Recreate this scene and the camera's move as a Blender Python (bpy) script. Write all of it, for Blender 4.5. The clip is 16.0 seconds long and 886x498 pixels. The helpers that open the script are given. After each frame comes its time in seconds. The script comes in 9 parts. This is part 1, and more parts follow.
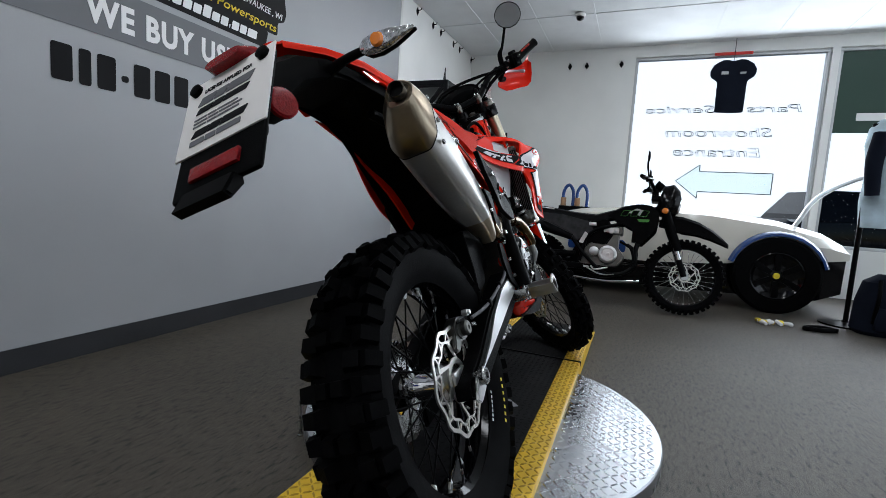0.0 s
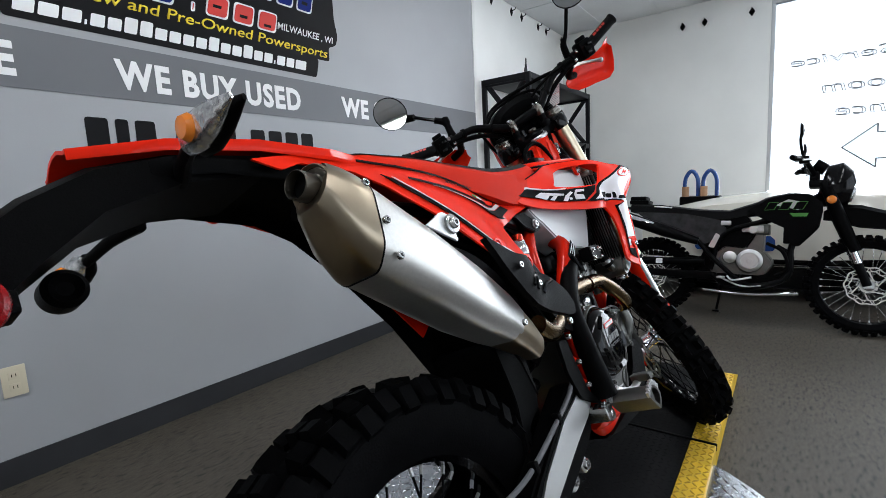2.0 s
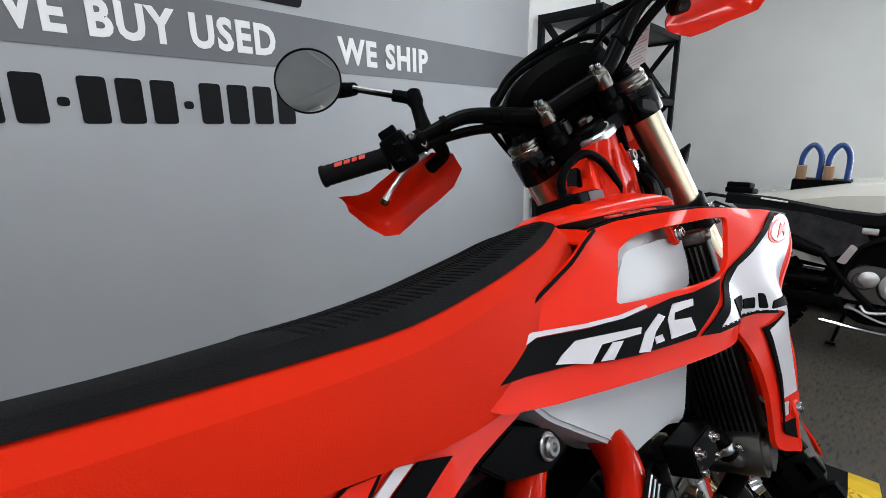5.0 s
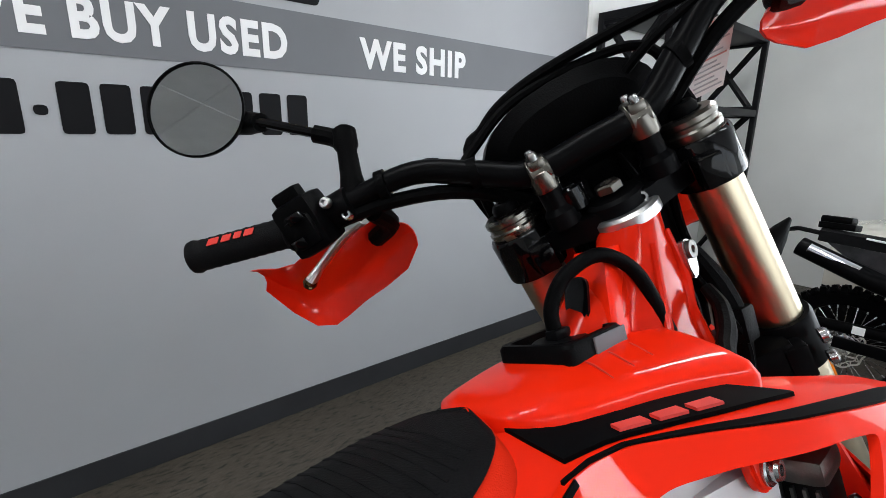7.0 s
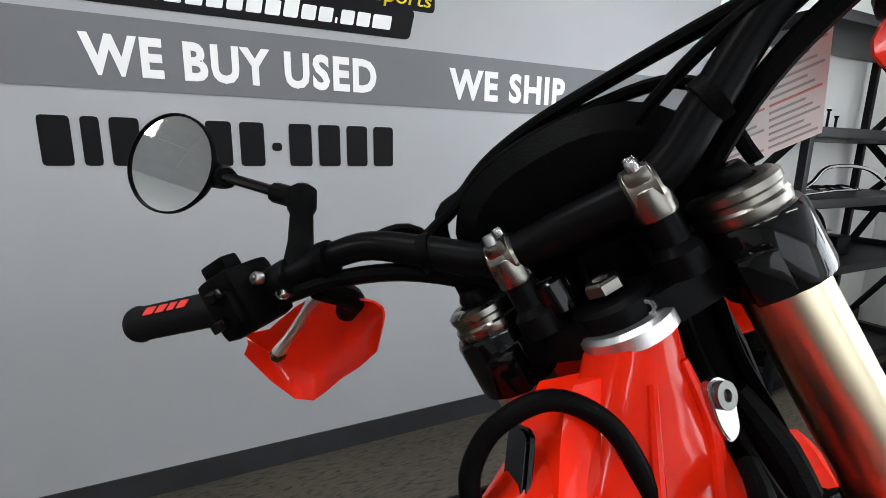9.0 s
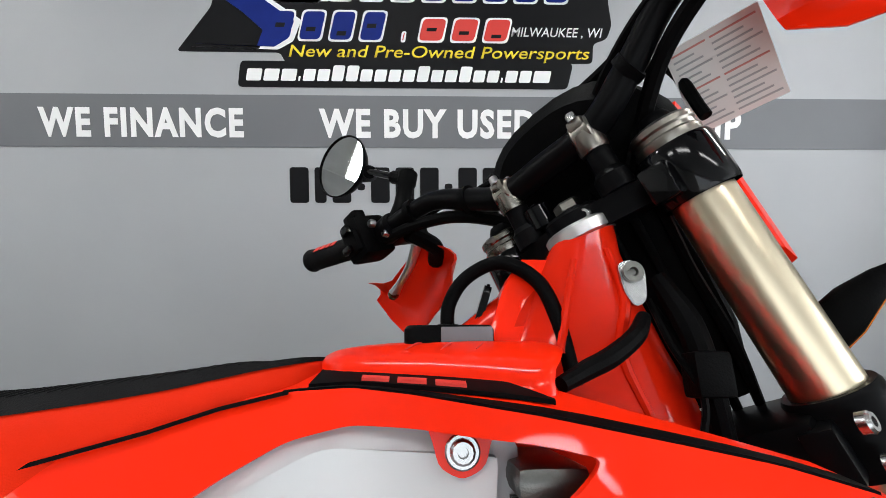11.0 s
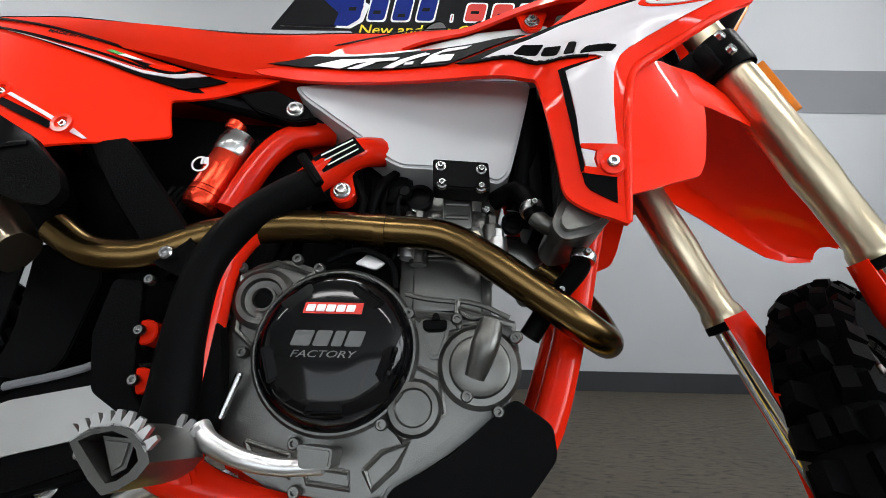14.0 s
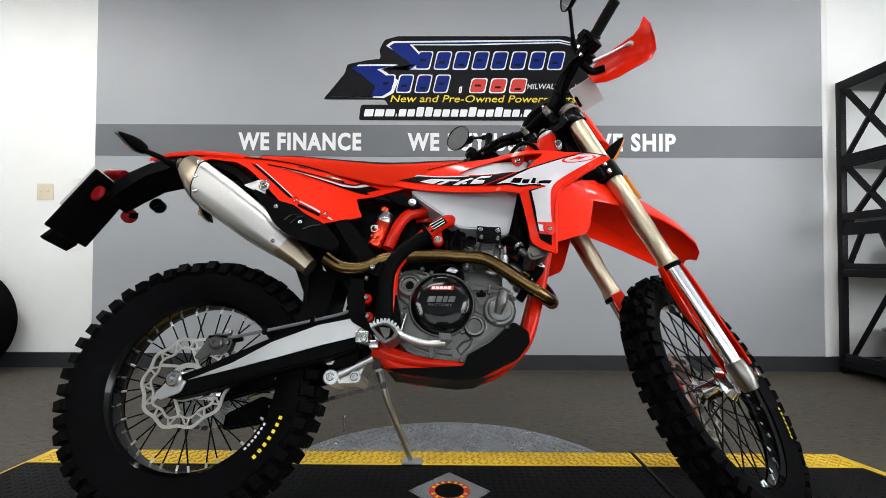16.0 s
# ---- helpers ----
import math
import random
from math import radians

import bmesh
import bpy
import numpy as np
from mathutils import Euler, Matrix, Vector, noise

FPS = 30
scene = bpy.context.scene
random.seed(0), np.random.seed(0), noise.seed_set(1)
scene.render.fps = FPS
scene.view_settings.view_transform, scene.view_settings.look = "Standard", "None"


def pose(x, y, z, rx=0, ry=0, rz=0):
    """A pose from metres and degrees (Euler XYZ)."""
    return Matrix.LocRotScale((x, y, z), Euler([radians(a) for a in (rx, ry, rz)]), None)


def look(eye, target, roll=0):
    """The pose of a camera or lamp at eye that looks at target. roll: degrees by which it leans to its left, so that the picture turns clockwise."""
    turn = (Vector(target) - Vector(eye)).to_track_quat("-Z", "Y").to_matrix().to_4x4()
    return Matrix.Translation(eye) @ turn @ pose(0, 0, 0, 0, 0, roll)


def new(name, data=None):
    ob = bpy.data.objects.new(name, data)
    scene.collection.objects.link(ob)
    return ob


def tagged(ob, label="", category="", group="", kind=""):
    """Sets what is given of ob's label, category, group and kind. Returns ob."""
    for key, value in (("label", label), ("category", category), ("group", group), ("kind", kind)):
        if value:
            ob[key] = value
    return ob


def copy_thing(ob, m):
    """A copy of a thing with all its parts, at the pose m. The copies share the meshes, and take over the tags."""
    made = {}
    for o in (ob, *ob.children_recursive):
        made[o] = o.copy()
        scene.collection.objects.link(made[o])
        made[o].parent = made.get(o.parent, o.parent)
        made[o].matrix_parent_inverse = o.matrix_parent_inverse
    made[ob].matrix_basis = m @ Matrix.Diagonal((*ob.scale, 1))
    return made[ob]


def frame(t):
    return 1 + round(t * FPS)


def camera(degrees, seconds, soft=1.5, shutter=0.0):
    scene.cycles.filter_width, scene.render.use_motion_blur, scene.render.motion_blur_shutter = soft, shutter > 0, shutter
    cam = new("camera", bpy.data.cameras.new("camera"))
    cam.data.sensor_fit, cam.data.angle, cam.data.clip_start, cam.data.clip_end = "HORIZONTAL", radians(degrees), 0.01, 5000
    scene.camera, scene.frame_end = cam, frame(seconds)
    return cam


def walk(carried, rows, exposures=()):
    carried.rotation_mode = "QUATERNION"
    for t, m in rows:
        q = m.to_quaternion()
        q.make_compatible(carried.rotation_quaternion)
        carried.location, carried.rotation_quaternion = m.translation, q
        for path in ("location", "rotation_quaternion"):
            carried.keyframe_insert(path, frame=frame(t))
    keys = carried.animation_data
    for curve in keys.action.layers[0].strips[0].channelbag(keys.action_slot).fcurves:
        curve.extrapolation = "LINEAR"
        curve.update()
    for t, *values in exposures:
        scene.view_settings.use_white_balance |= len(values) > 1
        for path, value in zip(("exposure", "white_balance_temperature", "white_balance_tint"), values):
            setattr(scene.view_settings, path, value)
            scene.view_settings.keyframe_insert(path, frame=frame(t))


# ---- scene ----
cam = camera(87.0, 16.0, soft=0.75)
PATH = [
    (0.0, (-0.900, -0.313, 0.742), (0.021, 0.061, 0.636), 3.50),
    (0.5, (-0.810, -0.380, 0.746), (0.080, 0.059, 0.625), 2.27),
    (1.0, (-0.664, -0.421, 0.813), (0.177, 0.108, 0.709), 0.05),
    (1.5, (-0.541, -0.386, 0.882), (0.270, 0.188, 0.762), -2.00),
    (2.0, (-0.394, -0.298, 0.941), (0.405, 0.290, 0.813), -2.90),
    (2.5, (-0.284, -0.219, 0.996), (0.522, 0.346, 0.824), -4.28),
    (3.0, (-0.140, -0.157, 1.028), (0.645, 0.435, 0.845), -4.08),
    (3.5, (-0.032, -0.122, 1.061), (0.728, 0.497, 0.864), -3.88),
    (4.0, (0.091, -0.070, 1.067), (0.817, 0.579, 0.841), -2.39),
    (4.5, (0.214, -0.025, 1.082), (0.933, 0.628, 0.842), -1.39),
    (7.0, (0.648, 0.134, 1.171), (1.267, 0.881, 0.927), 0.68),
    (7.5, (0.683, 0.169, 1.177), (1.320, 0.898, 0.926), 1.24),
    (8.0, (0.723, 0.194, 1.195), (1.323, 0.961, 0.968), 1.87),
    (8.5, (0.783, 0.183, 1.212), (1.303, 1.007, 0.990), 1.73),
    (11.0, (0.936, -0.068, 1.116), (0.969, 0.928, 1.034), -0.03),
    (11.5, (0.932, -0.120, 1.066), (0.954, 0.877, 1.000), 0.35),
    (12.0, (0.921, -0.152, 0.988), (0.921, 0.848, 0.949), 0.42),
    (12.5, (0.910, -0.191, 0.894), (0.896, 0.808, 0.873), 0.07),
    (13.0, (0.896, -0.254, 0.811), (0.867, 0.745, 0.810), -0.17),
    (13.5, (0.882, -0.333, 0.732), (0.847, 0.666, 0.728), -0.14),
    (14.0, (0.849, -0.453, 0.664), (0.834, 0.547, 0.657), 1.06),
    (14.5, (0.816, -0.601, 0.656), (0.820, 0.399, 0.660), 0.96),
    (15.0, (0.793, -0.816, 0.670), (0.778, 0.184, 0.702), -0.46),
    (15.5, (0.770, -1.024, 0.676), (0.736, -0.025, 0.709), -1.82),
    (16.0, (0.735, -1.229, 0.672), (0.730, -0.229, 0.695), 0.26),
]
walk(cam, [(t, look(eye, target, roll)) for t, eye, target, roll in PATH], exposures=[(0.0, -0.72, 6050, 10), (1.0, -0.6, 6080, 10), (2.0, -0.33, 6120, 10), (3.5, -0.34, 6200, 10), (7.0, -0.22, 6300, 10), (8.5, -0.05, 6350, 10), (11.0, -0.03, 6500, 10), (11.5, -0.24, 6500, 10), (12.0, -0.32, 6500, 10), (12.5, -0.4, 6500, 10), (13.5, -0.1, 6500, 10), (14.5, 0.15, 6500, 10), (16.0, -0.03, 6500, 10)])

# ---- light ----
FLOOR, CEIL, WALL_Y, FAR_X, WEST_X, SOUTH_Y = -0.085, 2.74, 2.02, 5.49, -4.2, -4.6
world = bpy.data.worlds.new("world")
scene.world = world
world.use_nodes = True
sky = world.node_tree.nodes.new("ShaderNodeTexSky")
sky.sky_type, sky.sun_disc = "NISHITA", False
sky.sun_elevation, sky.sun_rotation = radians(42), radians(100)
world.node_tree.links.new(sky.outputs[0], world.node_tree.nodes["Background"].inputs[0])
world.node_tree.nodes["Background"].inputs[1].default_value = 0.13
sun = new("sun", bpy.data.lights.new("sun", "SUN"))
sun.data.energy, sun.data.angle, sun.data.color = 3.0, radians(0.6), (1, 0.96, 0.9)
sun.matrix_world = look((12, 4, 10), (0, 0, 0))


def area(name, x, y, w, h, power, eye, target, color=(1, 1, 1)):
    d = bpy.data.lights.new(name, "AREA")
    d.shape, d.size, d.size_y, d.energy, d.color = "RECTANGLE", w, h, power, color
    ob = new(name, d)
    ob.matrix_world = look(eye, target)
    return ob


area("window_light", 0, 0, 4.8, 1.9, 72, (1.2, SOUTH_Y + 0.12, 1.55), (1.2, 0, 1.35), (0.93, 0.97, 1.0))
area("window_light", 0, 0, 3.9, 2.0, 190, (FAR_X - 0.1, -2.1, 1.6), (0, -2.1, 1.5), (0.92, 0.97, 1.0))
LAMPS = ((-2.2, 0.75), (0.4, 0.75), (3.0, 0.75), (-1.6, -1.2), (0.2, -1.2), (2.0, -1.2))
WATTS = (44, 15, 26, 11, 11, 11)
for (lx, ly), watts in zip(LAMPS, WATTS):
    area("tube_light", 0, 0, 1.15, 0.16, watts, (lx, ly, CEIL - 0.08), (lx, ly + 0.001, 0), (0.98, 1.0, 0.99))


# ---- materials ----
def mat(name, color, rough=0.5, metal=0.0, coat=0.0, grain=0.0, scale=40.0, bump=0.0, bump_scale=200.0, stain=0.0, stain_scale=4.0,
        emit=None, strength=0.0, trans=0.0, ior=1.45, rough_var=0.0, sss=0.0, spec=0.5, aniso=0.0):
    """A surface with colour variation at two scales, varying gloss and fine relief."""
    m = bpy.data.materials.new(name)
    m.use_nodes = True
    nt = m.node_tree
    N, L = nt.nodes, nt.links
    b = N["Principled BSDF"]
    b.inputs["Base Color"].default_value = (*color, 1)
    b.inputs["Roughness"].default_value = rough
    b.inputs["Metallic"].default_value = metal
    b.inputs["Coat Weight"].default_value = coat
    b.inputs["Coat Roughness"].default_value = 0.025
    b.inputs["Transmission Weight"].default_value = trans
    b.inputs["IOR"].default_value = ior
    b.inputs["Specular IOR Level"].default_value = spec
    if sss:
        b.inputs["Subsurface Weight"].default_value = sss
        b.inputs["Subsurface Radius"].default_value = (0.02, 0.02, 0.02)
    if emit:
        b.inputs["Emission Color"].default_value = (*emit, 1)
        b.inputs["Emission Strength"].default_value = strength
    tc = N.new("ShaderNodeTexCoord")
    info = N.new("ShaderNodeObjectInfo")
    shift = N.new("ShaderNodeVectorMath")
    shift.operation = "ADD"
    L.new(tc.outputs["Object"], shift.inputs[0])
    L.new(info.outputs["Random"], shift.inputs[1])

    def tex(sc, detail=4.0):
        n = N.new("ShaderNodeTexNoise")
        n.inputs["Scale"].default_value, n.inputs["Detail"].default_value = sc, detail
        L.new(shift.outputs[0], n.inputs["Vector"])
        return n.outputs["Fac"]

    if grain or stain:
        last = None
        for sc, amount in ((scale, grain), (stain_scale, stain)):
            if not amount:
                continue
            r = N.new("ShaderNodeMapRange")
            r.inputs["From Min"].default_value, r.inputs["From Max"].default_value = 0.3, 0.7
            r.inputs["To Min"].default_value, r.inputs["To Max"].default_value = 1 - amount, 1 + amount
            L.new(tex(sc), r.inputs["Value"])
            mul = N.new("ShaderNodeVectorMath")
            mul.operation = "MULTIPLY"
            if last:
                L.new(last, mul.inputs[0])
            else:
                mul.inputs[0].default_value = color
            L.new(r.outputs[0], mul.inputs[1])
            last = mul.outputs[0]
        L.new(last, b.inputs["Base Color"])
    if rough_var:
        r = N.new("ShaderNodeMapRange")
        r.inputs["To Min"].default_value, r.inputs["To Max"].default_value = max(0, rough - rough_var), rough + rough_var
        L.new(tex(7.0, 8.0), r.inputs["Value"])
        L.new(r.outputs[0], b.inputs["Roughness"])
    if bump:
        bp = N.new("ShaderNodeBump")
        bp.inputs["Strength"].default_value, bp.inputs["Distance"].default_value = bump, 0.002
        L.new(tex(bump_scale, 3.0), bp.inputs["Height"])
        L.new(bp.outputs[0], b.inputs["Normal"])
    return m


RED = mat("red_plastic", (0.8, 0.018, 0.0025), 0.4, coat=0.34, spec=0.04, rough_var=0.05, stain=0.04, bump=0.03, bump_scale=60)
RED_DULL = mat("red_seat_cover", (0.6, 0.018, 0.003), 0.62, spec=0.06, bump=0.25, bump_scale=900, stain=0.06)
RED_PAINT = mat("red_frame_paint", (0.56, 0.014, 0.003), 0.16, spec=0.1, coat=0.16, rough_var=0.06, stain=0.05)
RED_ANOD = mat("red_anodised", (0.75, 0.05, 0.02), 0.25, metal=0.85)
BLACK = mat("black_plastic", (0.002, 0.002, 0.0022), 0.5, grain=0.2, bump=0.25, bump_scale=500, rough_var=0.1, spec=0.035)
BLACK_GLOSS = mat("black_gloss", (0.002, 0.002, 0.0024), 0.1, coat=0.1, rough_var=0.04, spec=0.22)
BLACK_METAL = mat("black_metal", (0.003, 0.003, 0.0034), 0.34, metal=0.0, stain=0.2, rough_var=0.1, spec=0.05)
RUBBER = mat("tyre_rubber", (0.0024, 0.0024, 0.0027), 0.6, grain=0.25, stain=0.25, bump=0.3, bump_scale=300, rough_var=0.15, spec=0.03)
SEAT_BLACK = mat("black_gripper_cover", (0.006, 0.006, 0.0065), 0.65, bump=0.5, bump_scale=700, grain=0.2, spec=0.07)
ALU = mat("bare_aluminium", (0.62, 0.62, 0.62), 0.36, metal=1.0, stain=0.1, rough_var=0.1, bump=0.06, bump_scale=400)
CAST = mat("cast_engine_alloy", (0.122, 0.122, 0.115), 0.34, metal=0.92, grain=0.06, scale=500, stain=0.15, stain_scale=14, bump=0.12, bump_scale=900, rough_var=0.1)
STEEL = mat("bright_steel", (0.42, 0.42, 0.42), 0.26, metal=1.0, rough_var=0.08)
MUFFLER = mat("brushed_muffler", (0.56, 0.55, 0.53), 0.4, metal=0.95, stain=0.06, stain_scale=7, grain=0.05, scale=220, rough_var=0.08, bump=0.015, bump_scale=700)
BROWN_STEEL = mat("heat_tinted_steel", (0.36, 0.3, 0.22), 0.32, metal=1.0, stain=0.25, stain_scale=9, rough_var=0.1)
BLACK_STEEL = mat("sooty_steel", (0.07, 0.062, 0.05), 0.4, metal=0.8, stain=0.3, stain_scale=20)
HEADER = mat("bronze_header", (0.115, 0.072, 0.027), 0.25, metal=1.0, stain=0.3, stain_scale=8, rough_var=0.1)
GOLD = mat("champagne_fork", (0.58, 0.5, 0.36), 0.3, metal=1.0, rough_var=0.06, stain=0.05)
CHROME = mat("fork_chrome", (0.8, 0.8, 0.82), 0.08, metal=1.0)
TANK = mat("translucent_tank", (0.55, 0.56, 0.575), 0.34, sss=0.3, stain=0.05, bump=0.05)
WHITE_DECAL = mat("white_decal", (0.62, 0.585, 0.61), 0.3, coat=0.3, stain=0.03)
BLACK_DECAL = mat("black_decal", (0.003, 0.003, 0.0034), 0.5, spec=0.02)
GREY_DECAL = mat("grey_decal", (0.4, 0.4, 0.4), 0.35)
COVER_INK = mat("engraved_cover_grey", (0.13, 0.13, 0.13), 0.3, metal=0.6)
YELLOW_INK = mat("yellow_ink", (0.8, 0.62, 0.03), 0.6)
GREEN_INK = mat("green_ink", (0.05, 0.3, 0.06), 0.5)
WHITE_INK = mat("white_ink", (0.8, 0.8, 0.8), 0.6)
RED_INK = mat("red_ink", (0.6, 0.03, 0.02), 0.5)
BLUE_INK = mat("blue_ink", (0.006, 0.018, 0.16), 0.5, stain=0.1, stain_scale=12, spec=0.1)
DARK_INK = mat("dark_ink", (0.005, 0.005, 0.006), 0.5, spec=0.12)
AMBER = mat("amber_lens", (0.8, 0.22, 0.02), 0.15, coat=0.5)
RED_LENS = mat("red_lens", (0.2, 0.004, 0.006), 0.2, coat=0.15, spec=0.2, grain=0.3, scale=300, bump=0.6, bump_scale=300)
CLEAR_LENS = mat("clear_lens", (0.55, 0.55, 0.56), 0.1, coat=0.6, metal=0.75, grain=0.6, scale=160, stain=0.4, stain_scale=70, bump=1.0, bump_scale=110)
DISC = mat("ground_disc_steel", (0.72, 0.7, 0.66), 0.3, metal=1.0, rough_var=0.08, stain=0.08, stain_scale=20)
MIRROR = mat("mirror_glass", (0.66, 0.68, 0.68), 0.02, metal=1.0)
PAPER = mat("paper", (0.75, 0.72, 0.7), 0.7, stain=0.04)
PINK_INK = mat("pink_ink", (0.6, 0.25, 0.22), 0.7)
GREY_INK = mat("grey_ink", (0.12, 0.12, 0.13), 0.7)
WALL_GREY = mat("grey_wall_vinyl", (0.33, 0.34, 0.355), 0.5, stain=0.05, stain_scale=1.3, bump=0.12, bump_scale=150, rough_var=0.06)
BAND_GREY = mat("dark_grey_band", (0.125, 0.13, 0.14), 0.5, stain=0.04, bump=0.1, bump_scale=150)
WALL_WHITE = mat("white_wall_paint", (0.78, 0.78, 0.76), 0.6, stain=0.04, stain_scale=2, bump=0.2, bump_scale=220)
BASE = mat("black_vinyl_base", (0.022, 0.023, 0.026), 0.45, stain=0.2)
CEIL_MAT = mat("ceiling_tile", (0.62, 0.63, 0.64), 0.8, grain=0.06, scale=160, stain=0.05, bump=0.4, bump_scale=260)
TRIM = mat("white_trim", (0.72, 0.72, 0.7), 0.4)
YELLOW = mat("yellow_safety_paint", (0.78, 0.5, 0.02), 0.45, stain=0.14, stain_scale=14, rough_var=0.1, bump=0.1)
DECK = mat("black_rubber_deck", (0.006, 0.006, 0.0065), 0.6, stain=0.3, stain_scale=9, bump=0.3, bump_scale=400, rough_var=0.12, spec=0.07)
TREADPLATE = mat("aluminium_treadplate", (0.42, 0.43, 0.45), 0.27, metal=1.0, stain=0.1, rough_var=0.1)
IVORY = mat("ivory_plastic", (0.62, 0.56, 0.42), 0.4)
SHELF = mat("black_shelf_steel", (0.008, 0.008, 0.0095), 0.4, stain=0.2, spec=0.15)
CARD = mat("cardboard", (0.33, 0.2, 0.1), 0.8, stain=0.1)
BLUE_PAINT = mat("blue_gloss", (0.02, 0.06, 0.22), 0.2, coat=0.5)
CAR_WHITE = mat("white_car_paint", (0.62, 0.59, 0.52), 0.22, coat=0.7)
TAN = mat("tan_padding", (0.35, 0.2, 0.11), 0.7)
CLOTH = mat("black_cloth", (0.007, 0.009, 0.016), 0.85, stain=0.2, bump=0.3, bump_scale=300, spec=0.07)
GLASS = mat("window_glass", (1, 1, 1), 0.0, trans=1.0, ior=1.05)
LAMP = mat("lamp_diffuser", (0.9, 0.9, 0.9), 0.5, emit=(1, 0.98, 0.95), strength=6)


def carpet():
    m = mat("flecked_carpet", (0.061, 0.052, 0.041), 0.56, spec=0.6)
    N, L = m.node_tree.nodes, m.node_tree.links
    b, tc = N["Principled BSDF"], N["Texture Coordinate"]
    def noise(sc, det, lo, hi, a, z):
        n, r = N.new("ShaderNodeTexNoise"), N.new("ShaderNodeMapRange")
        n.inputs["Scale"].default_value, n.inputs["Detail"].default_value = sc, det
        L.new(tc.outputs["Object"], n.inputs["Vector"])
        r.inputs["From Min"].default_value, r.inputs["From Max"].default_value = lo, hi
        r.inputs["To Min"].default_value, r.inputs["To Max"].default_value = a, z
        L.new(n.outputs["Fac"], r.inputs["Value"])
        return r.outputs[0]
    mapping = N.new("ShaderNodeMapping")
    mapping.inputs["Rotation"].default_value[2] = 0.7
    mapping.inputs["Scale"].default_value = (1, 3.2, 1)
    L.new(tc.outputs["Object"], mapping.inputs["Vector"])
    fleck = N.new("ShaderNodeTexNoise")
    fleck.inputs["Scale"].default_value, fleck.inputs["Detail"].default_value = 25, 3
    L.new(mapping.outputs[0], fleck.inputs["Vector"])
    ramp = N.new("ShaderNodeValToRGB")
    e = ramp.color_ramp.elements
    e[0].position, e[0].color = 0.35, (0.01, 0.0085, 0.0065, 1)
    e[1].position, e[1].color = 0.42, (0.05, 0.0415, 0.0305, 1)
    light = e.new(0.66)
    light.color = (0.074, 0.0615, 0.0455, 1)
    L.new(fleck.outputs["Fac"], ramp.inputs["Fac"])
    last = ramp.outputs[0]
    for fac in (noise(320, 3, 0.3, 0.7, 0.55, 1.4), noise(1.3, 4, 0.3, 0.7, 0.85, 1.15)):
        mul = N.new("ShaderNodeVectorMath")
        mul.operation = "MULTIPLY"
        L.new(last, mul.inputs[0])
        L.new(fac, mul.inputs[1])
        last = mul.outputs[0]
    L.new(last, b.inputs["Base Color"])
    bp = N.new("ShaderNodeBump")
    bp.inputs["Strength"].default_value, bp.inputs["Distance"].default_value = 0.6, 0.004
    L.new(noise(420, 2, 0, 1, 0, 1), bp.inputs["Height"])
    L.new(bp.outputs[0], b.inputs["Normal"])
    return m


CARPET = carpet()


# ---- building helpers ----
def mesh_of(name, bm, material, smooth=True, angle=35):
    bmesh.ops.recalc_face_normals(bm, faces=bm.faces[:])
    me = bpy.data.meshes.new(name)
    bm.to_mesh(me)
    bm.free()
    if material:
        me.materials.append(material)
    if smooth:
        me.shade_smooth()
        me.set_sharp_from_angle(angle=radians(angle))
    return me


def part(name, bm, material, parent, label="", m=None, smooth=True, angle=35):
    ob = new(name, mesh_of(name, bm, material, smooth, angle))
    ob.parent = parent
    if m is not None:
        ob.matrix_local = m
    if label:
        tagged(ob, label)
    return ob


def thing(name, label, category, group="", m=None):
    ob = new(name)
    ob.empty_display_size = 0.05
    if m is not None:
        ob.matrix_world = m
    return tagged(ob, label, category, group)


def setting(name, bm, material, label="", smooth=False):
    return tagged(new(name, mesh_of(name, bm, material, smooth)), label or name.replace("_", " "), "", "", "structure")


def join(*bms):
    out = bms[0]
    for b in bms[1:]:
        me = bpy.data.meshes.new("tmp")
        b.to_mesh(me)
        b.free()
        out.from_mesh(me)
        bpy.data.meshes.remove(me)
    return out


def box(x0, x1, y0, y1, z0, z1, bevel=0.0, m=None):
    bm = bmesh.new()
    bmesh.ops.create_cube(bm, size=1, matrix=Matrix.Translation(((x0 + x1) / 2, (y0 + y1) / 2, (z0 + z1) / 2)) @ Matrix.Diagonal((abs(x1 - x0), abs(y1 - y0), abs(z1 - z0), 1)))
    if bevel:
        bmesh.ops.bevel(bm, geom=bm.edges[:], offset=bevel, segments=2, affect="EDGES", profile=0.6)
    if m is not None:
        bm.transform(m)
    return bm


def between(a, b):
    """The frame with its origin at a and z towards b."""
    a, b = Vector(a), Vector(b)
    return Matrix.Translation(a) @ (b - a).to_track_quat("Z", "Y").to_matrix().to_4x4()


def lathe(profile, a, b, seg=32, cap=True):
    """Turns (radius, height) pairs round the axis from a towards b."""
    bm = bmesh.new()
    rings = []
    for r, h in profile:
        if r < 1e-6:
            rings.append([bm.verts.new((0, 0, h))])
        else:
            rings.append([bm.verts.new((r * math.cos(2 * math.pi * k / seg), r * math.sin(2 * math.pi * k / seg), h)) for k in range(seg)])
    for p, q in zip(rings, rings[1:]):
        for k in range(seg):
            n = (k + 1) % seg
            f = [p[k % len(p)], p[n % len(p)], q[n % len(q)], q[k % len(q)]]
            f = [v for i, v in enumerate(f) if v not in f[:i]]
            if len(f) > 2:
                bm.faces.new(f)
    if cap:
        for r in (rings[0], rings[-1]):
            if len(r) > 2:
                bm.faces.new(r)
    bm.transform(between(a, b))
    return bm


